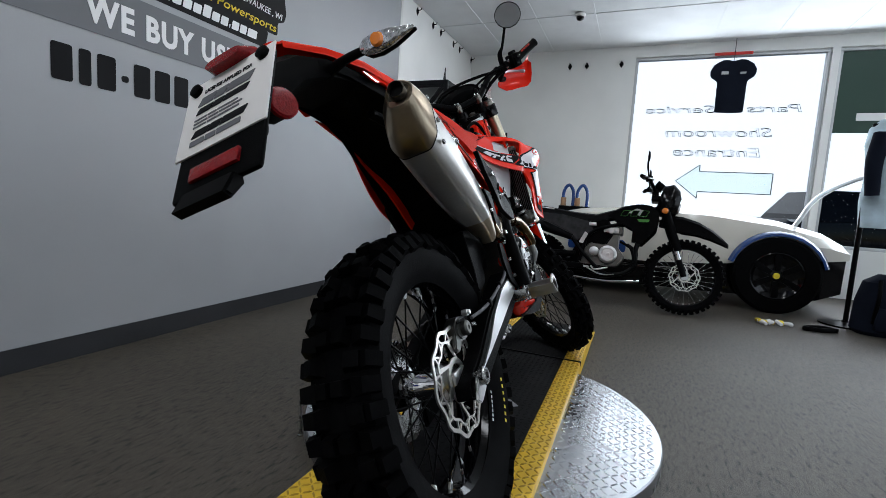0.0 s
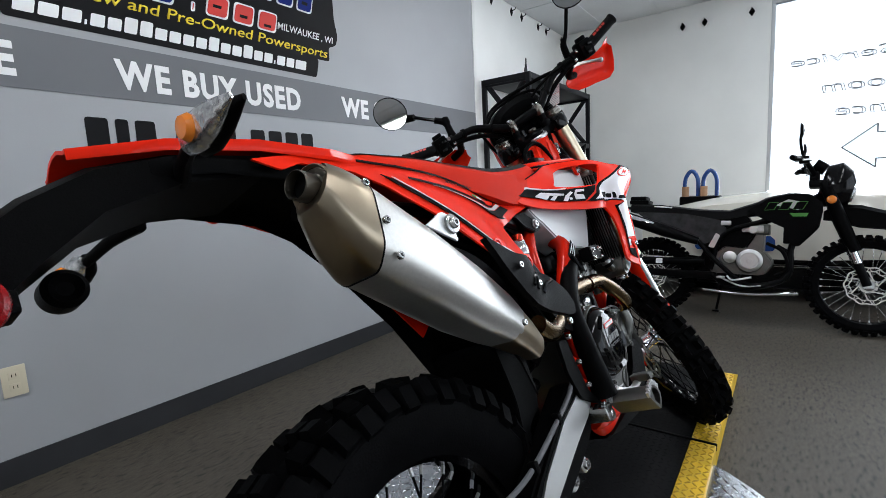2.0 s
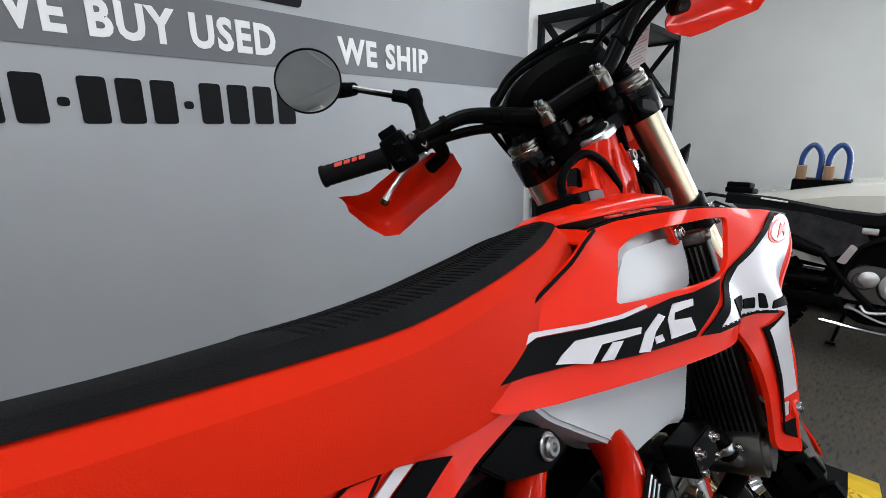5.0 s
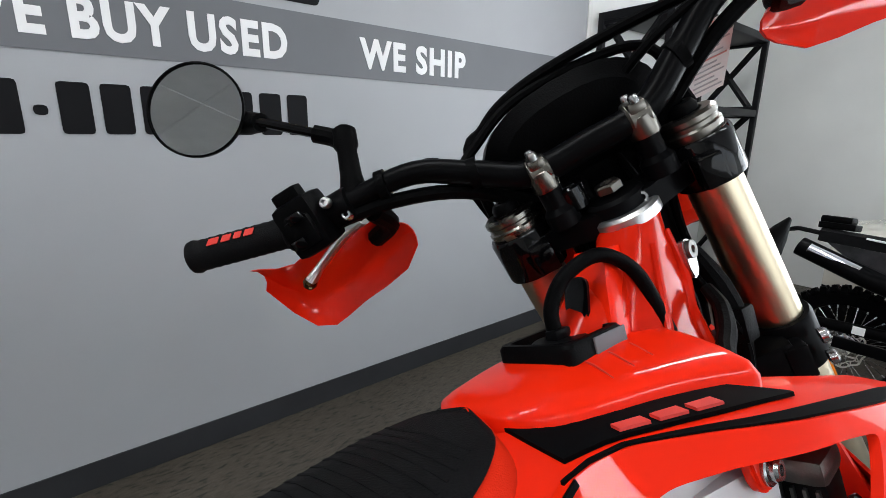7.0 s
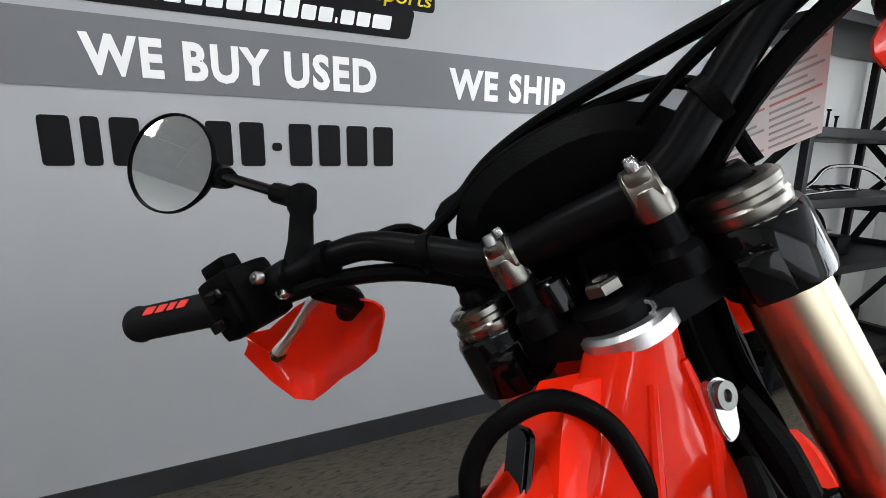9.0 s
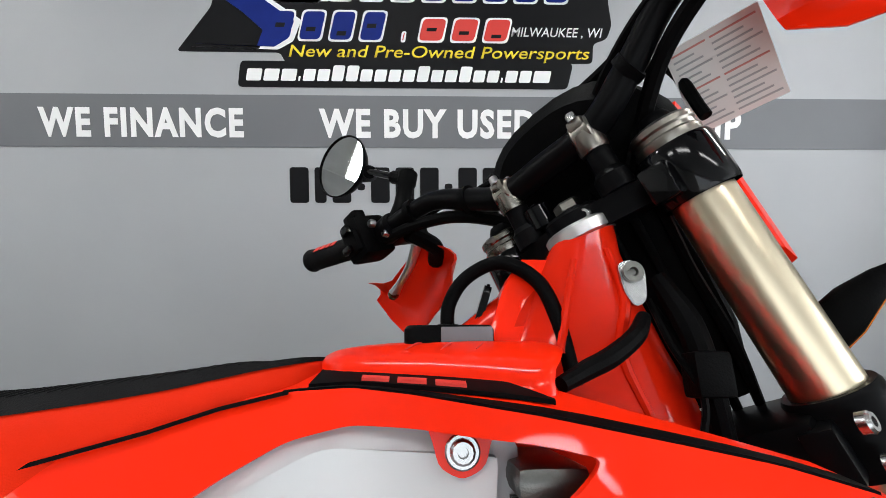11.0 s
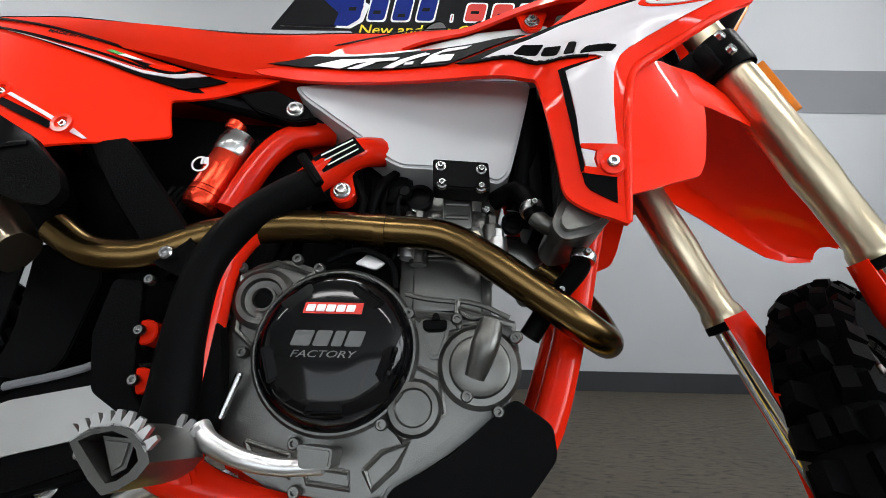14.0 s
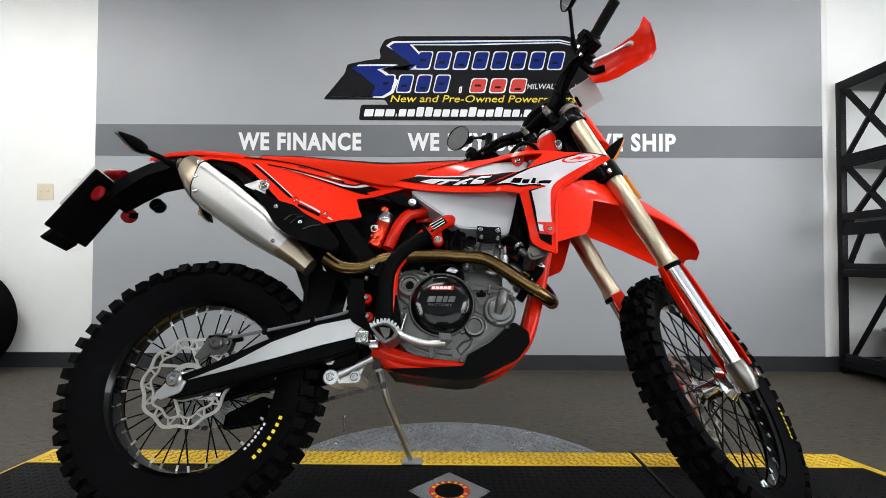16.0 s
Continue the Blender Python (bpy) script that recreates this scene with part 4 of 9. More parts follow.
TIP = M0 + MD * -0.004 + MU * 0.022 + MS * -0.014
PD = Vector((0.96, 0.2, -0.16)).normalized()
part("tailpipe", lathe([(0.0158, 0.04), (0.0158, -0.024), (0.0168, -0.026), (0.0178, -0.025), (0.018, -0.022), (0.018, -0.002), (0.021, 0.002), (0.0265, 0.004), (0.0285, 0.008)], TIP, TIP + PD, 32, cap=False), BLACK_STEEL, bike, "sooty steel tailpipe")
part("cap_lip", lathe([(0.0275, 0.004), (0.03, -0.001), (0.0315, 0.0), (0.032, 0.004)], TIP, TIP + PD, 32, cap=False), BROWN_STEEL, bike)
part("seam_ring", loft([muffler_ring(0.0685, 0.0572, 0.058, 0.006, 0.5), muffler_ring(0.0705, 0.0572, 0.058, 0.006, 0.5)]), BLACK_METAL, bike, "dark seam round the muffler")
part("tailpipe_bore", lathe([(0, 0), (0.016, 0)], TIP - PD * 0.012, TIP + PD * 2, 24, cap=False), BLACK, bike)
part("muffler_neck", loft([muffler_ring(ML - 0.012, 0.0425, 0.0345, -0.004), muffler_ring(ML + 0.04, 0.034, 0.03, -0.006, 0, 0.5), muffler_ring(ML + 0.09, 0.024, 0.024, -0.012, 0, 0.45)]), BROWN_STEEL, bike, "heat tinted steel muffler neck")
for p in ((0.013, -0.199, 0.945), (0.019, -0.2065, 0.893), (0.025, -0.203, 0.847), (0.263, -0.193, 0.699)):
    bolt(p, bike, 0.0055, h=0.005)
g_shield = spread([(0.2, 0.86, -0.222), (0.3, 0.78, -0.222), (0.4, 0.7, -0.205), (0.35, 0.79, -0.19)])
part("heat_shield", panel([(0.196, 0.846), (0.275, 0.808), (0.317, 0.797), (0.387, 0.756), (0.435, 0.711), (0.447, 0.685), (0.436, 0.668), (0.409, 0.672), (0.345, 0.696), (0.293, 0.719), (0.265, 0.744), (0.231, 0.795)], g_shield, 0.012, r=0.008), BLACK, bike, "matt black exhaust heat shield")
for s in [(0.268, 0.788), (0.335, 0.748)]:
    bolt((s[0], g_shield(*s) - 0.001, s[1]), bike, 0.006, h=0.005)
for a, b in [(0.295, 0.749), (0.330, 0.771)], [(0.310, 0.740), (0.339, 0.770)], [(0.344, 0.729), (0.391, 0.743)]:
    part("shield_slot", tube([(a[0], g_shield(*a) - 0.0005, a[1]), ((a[0] + b[0]) / 2, g_shield((a[0] + b[0]) / 2, (a[1] + b[1]) / 2) - 0.001, (a[1] + b[1]) / 2 + 0.004), (b[0], g_shield(*b) - 0.0005, b[1])], 0.0035, 8), BLACK_GLOSS, bike)
part("muffler_bracket", plate([(0.140, 0.889), (0.164, 0.898), (0.182, 0.906), (0.192, 0.907), (0.207, 0.900), (0.208, 0.855)], -0.168, -0.163, 0.001, 0.006), ALU, bike, "aluminium muffler bracket")
MB = [(0.203, -0.170, 0.885)][0]
bolt(MB, bike, 0.009, washer=0.0165, h=0.01)

# frame, subframe, shock
part("frame_spine", tube([(1.045, 0, 1.11), (1.0, 0, 1.075), (0.9, 0, 1.0), (0.74, 0, 0.9), (0.64, 0, 0.84)], [0.03, 0.032, 0.03, 0.028, 0.026], 16), RED_PAINT, bike, "red painted steel frame")
HEAD_AT = Matrix.Translation((0.004, -0.014, 0.006))


def head_ring(x0, x1, w, z0, z1):
    """A rounded section of the pressed frame head; z0 at its back edge, z1 at its front edge."""
    return [(x, y, z0 + (z1 - z0) * (x - x0) / (x1 - x0)) for x, y in rounded([(x0, -w * 0.5), (x0 + (x1 - x0) * 0.3, -w), (x1 - (x1 - x0) * 0.25, -w), (x1, -w * 0.5), (x1, w * 0.5), (x1 - (x1 - x0) * 0.25, w), (x0 + (x1 - x0) * 0.3, w), (x0, w * 0.5)], w * 0.35, 3)]


part("steering_head", loft([head_ring(1.046, 1.102, 0.03, 1.152, 1.177), head_ring(1.034, 1.106, 0.031, 1.13, 1.14), head_ring(1.014, 1.118, 0.033, 1.09, 1.1), head_ring(0.998, 1.135, 0.037, 1.05, 1.055), head_ring(0.985, 1.155, 0.041, 1.01, 1.01), head_ring(0.98, 1.165, 0.044, 0.96, 0.95), head_ring(1.0, 1.15, 0.04, 0.9, 0.89)]), RED_PAINT, bike, "pressed red frame head", m=HEAD_AT)
for s in (-1, 1):
    part("head_rib", tube([(1.085, s * 0.031, 1.14), (1.095, s * 0.033, 1.095), (1.085, s * 0.037, 1.05), (1.1, s * 0.041, 1.0)], [0.003, 0.005, 0.005, 0.004], 8), RED_PAINT, bike, m=HEAD_AT)
    part("head_rib", tube([(1.055, s * 0.031, 1.13), (1.045, s * 0.033, 1.09), (1.035, s * 0.037, 1.05)], [0.003, 0.004, 0.004], 8), RED_PAINT, bike, m=HEAD_AT)
part("head_collar", lathe([(0.031, 0), (0.0345, 0.002), (0.0345, 0.012), (0.031, 0.015)], (1.078, 0, 1.157), (1.07, 0, 1.1755), 32), ALU, bike, "bare alloy bearing collar", m=HEAD_AT)
part("lower_collar", lathe([(0.036, 0), (0.036, 0.03)], (1.157, 0, 0.962), (1.145, 0, 0.99), 28), RED_PAINT, bike, m=HEAD_AT)
for s in (-1, 1):
    part("frame_tube", tube([(0.98, s * 0.02, 0.95), (0.9, s * 0.03, 0.91), (0.82, s * 0.035, 0.866), (0.772, s * 0.055, 0.834), (0.748, s * 0.082, 0.816), (0.722, s * 0.106, 0.797), (0.685, s * 0.115, 0.764), (0.636, s * 0.115, 0.716), (0.585, s * 0.115, 0.65), (0.579, s * 0.118, 0.56), (0.577, s * 0.115, 0.47), (0.575, s * 0.1, 0.42)], 0.02, 14), RED_PAINT, bike)
    part("down_tube", tube([(1.1, s * 0.018, 0.95), (1.04, s * 0.03, 0.75), (0.99, s * 0.045, 0.56), (0.94, s * 0.06, 0.44), (0.84, s * 0.08, 0.375), (0.7, s * 0.085, 0.37), (0.6, s * 0.09, 0.385), (0.56, s * 0.1, 0.43)], [0.022, 0.022, 0.02, 0.02, 0.018, 0.018, 0.02, 0.022], 14), RED_PAINT, bike)
part("key_plate", plate(rounded([(-0.03, -0.012), (0.03, -0.012), (0.03, 0.012), (-0.03, 0.012)], 0.01, 4), -0.004, 0.003, 0.002), BLACK_GLOSS, bike, "oblong black cover plate", m=Matrix.Translation((0.979, -0.006, 1.094)) @ pose(0, 0, 0, 0, -72, 0) @ pose(0, 0, 0, 90, 0, 0))
LK = [(1.107, -0.034, 1.110)][0]
part("steering_lock", plate(rounded([(-0.012, 0.012), (0.0, 0.016), (0.012, 0.008), (0.01, -0.02), (0.0, -0.026), (-0.008, -0.014)], 0.006, 3), -0.003, 0.004, 0.001), STEEL, bike, "bright steering lock plate", m=Matrix.Translation((LK[0] - 0.002, -0.0515, LK[2] + 0.008)))
part("lock_barrel", lathe([(0.009, 0), (0.009, 0.004), (0.004, 0.004), (0.003, 0.001), (0, 0.001)], (LK[0] - 0.002, -0.054, LK[2] + 0.012), (LK[0], -1, LK[2] + 0.012), 20), CAST, bike)
part("frame_guard", join(tube([(0.681, -0.121, 0.746), (0.641, -0.125, 0.721), (0.605, -0.129, 0.689), (0.58, -0.132, 0.65), (0.57, -0.136, 0.61), (0.568, -0.138, 0.545), (0.57, -0.138, 0.5), (0.57, -0.138, 0.464)], [0.0225, 0.0215, 0.0205, 0.0205, 0.021, 0.023, 0.025, 0.027], 16), panel([(0.597, 0.574), (0.607, 0.535), (0.614, 0.487), (0.608, 0.450), (0.576, 0.449), (0.564, 0.496)], spread([(0.6, 0.5, -0.13), (0.6, 0.45, -0.13)]), 0.02, r=0.012)), BLACK, bike, "textured black plastic frame guard")
bolt([(0.575, -0.148, 0.505)][0], bike, 0.007, h=0.005)
cl = [(0.686, -0.138, 0.771), (0.712, -0.138, 0.733)]
part("guard_strap", tube([Vector(cl[0]) + Vector((-0.022, -0.004, 0)), Vector(cl[1]) + Vector((-0.022, -0.004, 0))], 0.006, 8), BLACK, bike)
lb = panel([(0.674, 0.774), (0.722, 0.806), (0.737, 0.787), (0.69, 0.754)], spread([(0.7, 0.78, -0.1335), (0.75, 0.8, -0.131)]), 0.0015, 0.0)
part("frame_label", lb, BLACK_DECAL, bike)
for k in range(3):
    part("label_line", tube([(0.685 + 0.005 * k, -0.1352, 0.776 - 0.0065 * k), (0.722 + 0.004 * k, -0.1345, 0.8 - 0.0065 * k)], 0.0009, 6), WHITE_INK, bike)
part("frame_lug", join(rod((0.709, -0.109, 0.742), (0.709, -0.088, 0.742), 0.016), box(0.7, 0.722, -0.106, -0.092, 0.745, 0.785, 0.004)), RED_PAINT, bike)
bolt((0.709, -0.109, 0.742), bike, 0.008, washer=0.011)
part("air_box", plate([(0.42, 0.9), (0.62, 0.88), (0.66, 0.78), (0.6, 0.6), (0.5, 0.56), (0.38, 0.66), (0.3, 0.78), (0.3, 0.9)], -0.05, 0.13, 0.01, 0.03), BLACK, bike, "black plastic air box")
RES = [(0.519, -0.084, 0.726), (0.551, -0.076, 0.836)]
part("shock_reservoir", lathe([(0.012, -0.002), (0.021, 0), (0.0235, 0.006), (0.0235, 0.014), (0.0225, 0.015), (0.0225, 0.018), (0.0235, 0.019), (0.0235, 0.022), (0.0225, 0.023), (0.0225, 0.026), (0.0235, 0.027), (0.0235, 0.082), (0.022, 0.085)], RES[0], RES[1], 32), RED_ANOD, bike, "red anodised shock reservoir")
part("reservoir_cap", lathe([(0.0235, 0.083), (0.025, 0.086), (0.025, 0.104), (0.0235, 0.107), (0.022, 0.118), (0.014, 0.122), (0.01, 0.122), (0, 0.122)], RES[0], RES[1], 28), STEEL, bike)
part("reservoir_knob", lathe([(0.012, 0.12), (0.013, 0.124), (0.013, 0.133), (0.009, 0.136), (0, 0.136)], Vector(RES[0]) + Vector((-0.008, -0.012, 0)), Vector(RES[1]) + Vector((-0.008, -0.012, 0)), 20), RED_ANOD, bike)
rb = ring(circle(0.011, 32), circle(0.009, 32), 0, -0.001)
rb = join(rb, bars([0.003, 0.005], 0.01, 0.001, 0.1, 0.001))
rb.transform(Matrix.Translation((0.522, -0.1075, 0.778)))
part("reservoir_mark", rb, WHITE_INK, bike)
part("upper_frame_tube", tube([(0.668, -0.05, 0.866), (0.642, -0.066, 0.852), (0.617, -0.075, 0.838), (0.594, -0.08, 0.808), (0.577, -0.085, 0.766), (0.563, -0.09, 0.72)], 0.0175, 14), RED_PAINT, bike)
part("shock_spring", tube([(0.47 + 0.04 * math.cos(k * 0.55) + 0.0007 * k, 0.04 * math.sin(k * 0.55), 0.5 + 0.0036 * k) for k in range(80)], 0.006, 8, 2), BLACK_METAL, bike, "black coil spring")
part("shock_body", rod((0.46, 0, 0.42), (0.53, 0, 0.82), 0.026), BLACK_METAL, bike)
for k in range(4):
    part("bellows_rib", tube([(0.475 + 0.012 * k, -0.075, 0.76), (0.465 + 0.01 * k, -0.085, 0.72), (0.45 + 0.012 * k, -0.075, 0.66)], 0.005, 8), BLACK, bike)
part("subframe_strut", panel([(0.41, 0.78), (0.452, 0.788), (0.56, 0.65), (0.548, 0.617), (0.514, 0.632), (0.462, 0.70)], spread([(0.4, 0.78, -0.15), (0.53, 0.63, -0.134)]), 0.02, r=0.006), BLACK, bike, "black subframe strut")
bolt((0.53, -0.139, 0.643), bike, 0.008)
part("subframe", join(tube([(0.52, -0.1, 0.63), (0.36, -0.115, 0.82), (0.2, -0.1, 0.9), (0.0, -0.07, 0.96)], 0.012, 10), tube([(0.52, 0.08, 0.63), (0.38, 0.075, 0.8), (0.26, 0.06, 0.9)], 0.012, 10), tube([(0.66, -0.06, 0.87), (0.4, -0.1, 0.91), (0.1, -0.08, 0.96)], 0.012, 10), tube([(0.66, 0.06, 0.87), (0.4, 0.06, 0.94), (0.12, 0.04, 1.0)], 0.012, 10)), BLACK_METAL, bike)
part("seat_bracket", plate([(0.547, 0.895), (0.596, 0.904), (0.643, 0.879), (0.66, 0.856), (0.628, 0.85), (0.577, 0.868)], -0.1, -0.085, 0.003, 0.006), BLACK, bike)
bolt((0.63, -0.1, 0.870), bike, 0.009, washer=0.012)
part("mud_flap", plate([(0.32, 0.68), (0.42, 0.64), (0.4, 0.52), (0.34, 0.5), (0.3, 0.44), (0.33, 0.56)], -0.08, 0.08, 0.008, 0.02), BLACK, bike)
part("guard_plate", plate([(0.470, 0.616), (0.504, 0.614), (0.522, 0.496), (0.564, 0.449), (0.523, 0.469), (0.479, 0.495), (0.463, 0.554)], -0.13, -0.122, 0.002, 0.008), BLACK, bike)
for k, p in enumerate([(0.514, -0.130, 0.614), (0.517, -0.130, 0.558), (0.524, -0.130, 0.507)]):
    bolt(p, bike, 0.006)
    if k:
        part("lug", rod(Vector(p) + Vector((0, 0.004, 0)), Vector(p) + Vector((0, 0.03, 0)), 0.014), RED_PAINT, bike)

# foot controls, linkage, side stand
peg = part("foot_peg", ring([(0.551, 0.452), (0.565, 0.462), (0.583, 0.466), (0.599, 0.462), (0.612, 0.451), (0.618, 0.438), (0.611, 0.427), (0.599, 0.419), (0.587, 0.415), (0.574, 0.425), (0.561, 0.439)], [(0.558, 0.452), (0.568, 0.457), (0.583, 0.460), (0.596, 0.456), (0.605, 0.447), (0.609, 0.439), (0.604, 0.431), (0.596, 0.425), (0.588, 0.423), (0.579, 0.431), (0.568, 0.442)], -0.235, -0.15), CAST, bike, "toothed steel foot peg")
part("peg_web", plate([(0.570, 0.456), (0.597, 0.454), (0.595, 0.433), (0.585, 0.427)], -0.228, -0.16, 0.003), CAST, peg)
ARC = [(0.553, 0.457), (0.560, 0.461), (0.568, 0.465), (0.576, 0.467), (0.584, 0.468), (0.592, 0.467), (0.600, 0.463), (0.607, 0.458), (0.613, 0.451)]
for k, (x, z) in enumerate(ARC):
    for y in (-0.235, -0.156):
        t = plate([(-0.0045, -0.004), (0.0045, -0.004), (0.002, 0.008), (-0.002, 0.008)], y, y + 0.005)
        t.transform(Matrix.Translation((x, 0, z)) @ pose(0, 0, 0, 0, -35 + 10.5 * k, 0))
        part("tooth", t, ALU, peg, smooth=False)
part("peg_bracket", join(box(0.5, 0.535, -0.16, -0.1, 0.432, 0.462, 0.005), box(0.535, 0.56, -0.15, -0.1, 0.42, 0.44, 0.004)), STEEL, bike)
for p in [(0.514, -0.150, 0.461), (0.523, -0.155, 0.440)]:
    bolt(p, bike, 0.009)
part("pivot_plate", join(tube([(0.548, -0.100, 0.430), (0.575, -0.100, 0.416), (0.615, -0.100, 0.403), (0.677, -0.100, 0.392), (0.780, -0.100, 0.383)], [0.026, 0.024, 0.018, 0.013, 0.01], 14), plate([(0.540, 0.434), (0.564, 0.447), (0.594, 0.430), (0.604, 0.408), (0.576, 0.402)], -0.122, -0.085, 0.006, 0.008)), RED_PAINT, bike, "red lower frame rail")
part("pivot_plate", tube([(p[0], 0.1, p[2]) for p in [(0.548, -0.100, 0.430), (0.575, -0.100, 0.416), (0.615, -0.100, 0.403), (0.677, -0.100, 0.392), (0.780, -0.100, 0.383)]], [0.026, 0.024, 0.018, 0.013, 0.01], 14), RED_PAINT, bike)
part("brake_pedal", tube([(0.607, -0.145, 0.465), (0.622, -0.150, 0.450), (0.656, -0.155, 0.437), (0.692, -0.155, 0.431), (0.732, -0.155, 0.433)], [0.009, 0.01, 0.009, 0.008, 0.008], 12), ALU, bike, "forged alloy brake pedal")
part("pedal_tip", plate([(0.715, 0.452), (0.747, 0.449), (0.746, 0.432), (0.719, 0.433)], -0.19, -0.145, 0.003, 0.004), CAST, bike)
part("master_rod", rod([(0.626, -0.120, 0.518)][0], [(0.613, -0.120, 0.472)][0], 0.004), STEEL, bike)
LKP = [(0.420, -0.060, 0.402), (0.427, -0.060, 0.356), (0.491, -0.060, 0.356), (0.538, -0.070, 0.409)]
part("link_arm", join(tube([LKP[1], ((LKP[1][0] + LKP[3][0]) / 2, -0.062, (LKP[1][2] + LKP[3][2]) / 2), LKP[3]], 0.012, 12), *[rod(Vector(p) + Vector((0, -0.016, 0)), Vector(p) + Vector((0, 0.14, 0)), r) for p, r in ((LKP[0], 0.015), (LKP[1], 0.021), (LKP[2], 0.016))], plate([(LKP[1][0], LKP[1][2] - 0.012), (LKP[2][0], LKP[2][2] - 0.012), (LKP[2][0] + 0.03, LKP[2][2] + 0.05), (LKP[2][0] - 0.01, LKP[2][2] + 0.02)], -0.05, 0.05, 0.004)), ALU, bike, "alloy suspension linkage")
for p in LKP[:3]:
    bolt(Vector(p) + Vector((0, -0.016, 0)), bike, 0.011)
part("side_stand", join(tube([(0.53, 0.1, 0.4), (0.56, 0.17, 0.3), (0.618, 0.345, 0.148)], [0.011, 0.01, 0.009], 10)), ALU, bike, "alloy side stand")
ft = box(-0.03, 0.035, -0.022, 0.022, 0, 0.008, 0.002)
ft.transform(LEAN.inverted() @ Matrix.Translation((0.626, 0.332, 0.001)))
part("stand_foot", ft, ALU, bike)
part("skid_plate", join(plate([(0.577, 0.373), (0.686, 0.376), (0.781, 0.381), (0.789, 0.409), (0.848, 0.441), (0.916, 0.499), (0.954, 0.473), (0.957, 0.442), (0.925, 0.402), (0.818, 0.349), (0.766, 0.345), (0.640, 0.358)], -0.115, -0.098, 0.006, 0.008), plate([(0.577, 0.367), (0.687, 0.369), (0.784, 0.370), (0.923, 0.481), (0.954, 0.473), (0.957, 0.442), (0.925, 0.402), (0.818, 0.349), (0.766, 0.345), (0.640, 0.358)], -0.1, 0.1, 0.006, 0.008), plate([(0.577, 0.373), (0.686, 0.376), (0.781, 0.381), (0.789, 0.409), (0.848, 0.441), (0.916, 0.499), (0.954, 0.473), (0.957, 0.442), (0.925, 0.402), (0.818, 0.349), (0.766, 0.345), (0.640, 0.358)], 0.098, 0.115, 0.006, 0.008)), BLACK, bike, "black plastic skid plate")

# fuel tank, shrouds, seat, side panels
tank_line = [(0.622, 0.91), (0.66, 0.912), (0.814, 0.912), (0.95, 0.908), (0.945, 0.88), (0.933, 0.825), (0.92, 0.775), (0.905, 0.763), (0.87, 0.778), (0.815, 0.785), (0.779, 0.787), (0.762, 0.795), (0.736, 0.817), (0.707, 0.838), (0.676, 0.86), (0.642, 0.886)]
g_shroud = spread([(0.782, 0.947, -0.13), (0.916, 0.886, -0.187), (1.022, 0.867, -0.212), (1.01, 0.863, -0.208), (0.965, 0.857, -0.193), (0.947, 0.864, -0.173), (1.017, 0.737, -0.186), (1.022, 0.757, -0.194), (1.033, 0.669, -0.181), (0.538, 0.949, -0.104), (1.206, 0.959, -0.21), (1.122, 0.97, -0.208), (1.076, 0.954, -0.206), (1.012, 0.985, -0.178), (0.943, 0.924, -0.176), (0.867, 0.926, -0.158), (0.649, 0.961, -0.102), (0.86, 1.03, -0.09), (0.92, 1.026, -0.125), (0.98, 1.017, -0.16), (1.03, 1.005, -0.176), (0.8, 1, -0.106), (0.97, 0.7, -0.17), (1.1, 1.0, -0.182), (1.061, 0.864, -0.195), (0.7, 0.905, -0.128), (0.62, 0.915, -0.115)])


def narrowed(bm):
    """Slims the tank towards the seat and rounds its flanks."""
    for v in bm.verts:
        k = min(1.0, max(0.0, (v.co.x - 0.6) / 0.3))
        v.co.y *= (0.84 + 0.16 * k) * (1 - 0.2 * max(0.0, 0.87 - v.co.z) / 0.1)
        if v.co.z > 0.915:
            lim = max(0.07, -g_shroud(v.co.x, v.co.z) - 0.01)
            v.co.y = math.copysign(min(abs(v.co.y), lim), v.co.y)
    return bm


part("fuel_tank", narrowed(join(plate(tank_line, -0.12, 0.12, 0.026, 0.012), plate([(0.76, 0.91), (0.96, 0.91), (0.985, 0.94), (0.99, 1.005), (0.86, 1.01), (0.74, 0.95)], -0.133, 0.133, 0.03, 0.02))), TANK, bike, "translucent white fuel tank")
SHROUD = [(0.536, 0.948), (0.568, 0.960), (0.647, 0.981), (0.715, 0.997), (0.771, 1.011), (0.800, 1.021), (0.835, 1.029), (0.880, 1.031), (0.923, 1.026), (0.995, 1.014), (1.063, 1.000), (1.105, 0.991), (1.148, 0.977), (1.185, 0.967), (1.207, 0.960)]
SHROUD_TOP = SHROUD[:]
SHROUD += [(1.200, 0.951), (1.151, 0.922), (1.115, 0.899), (1.090, 0.884), (1.070, 0.874), (1.056, 0.859), (1.045, 0.837), (1.037, 0.789), (1.035, 0.754), (1.036, 0.719), (1.033, 0.669), (1.019, 0.677), (0.999, 0.686), (0.986, 0.694), (0.974, 0.703), (0.967, 0.715), (0.963, 0.741), (0.957, 0.777), (0.951, 0.811), (0.947, 0.837), (0.944, 0.862), (0.920, 0.862), (0.888, 0.863), (0.847, 0.867), (0.803, 0.873), (0.753, 0.881), (0.695, 0.892), (0.634, 0.905), (0.580, 0.920)]
WINDOW_CUT = [(0.767, 0.952), (0.803, 0.977), (0.840, 0.998), (0.882, 1.008), (0.923, 1.007), (0.959, 1.003), (0.992, 1.000), (1.022, 0.994), (1.011, 0.982), (0.989, 0.964), (0.974, 0.948), (0.958, 0.936), (0.938, 0.933), (0.889, 0.936), (0.812, 0.944)]


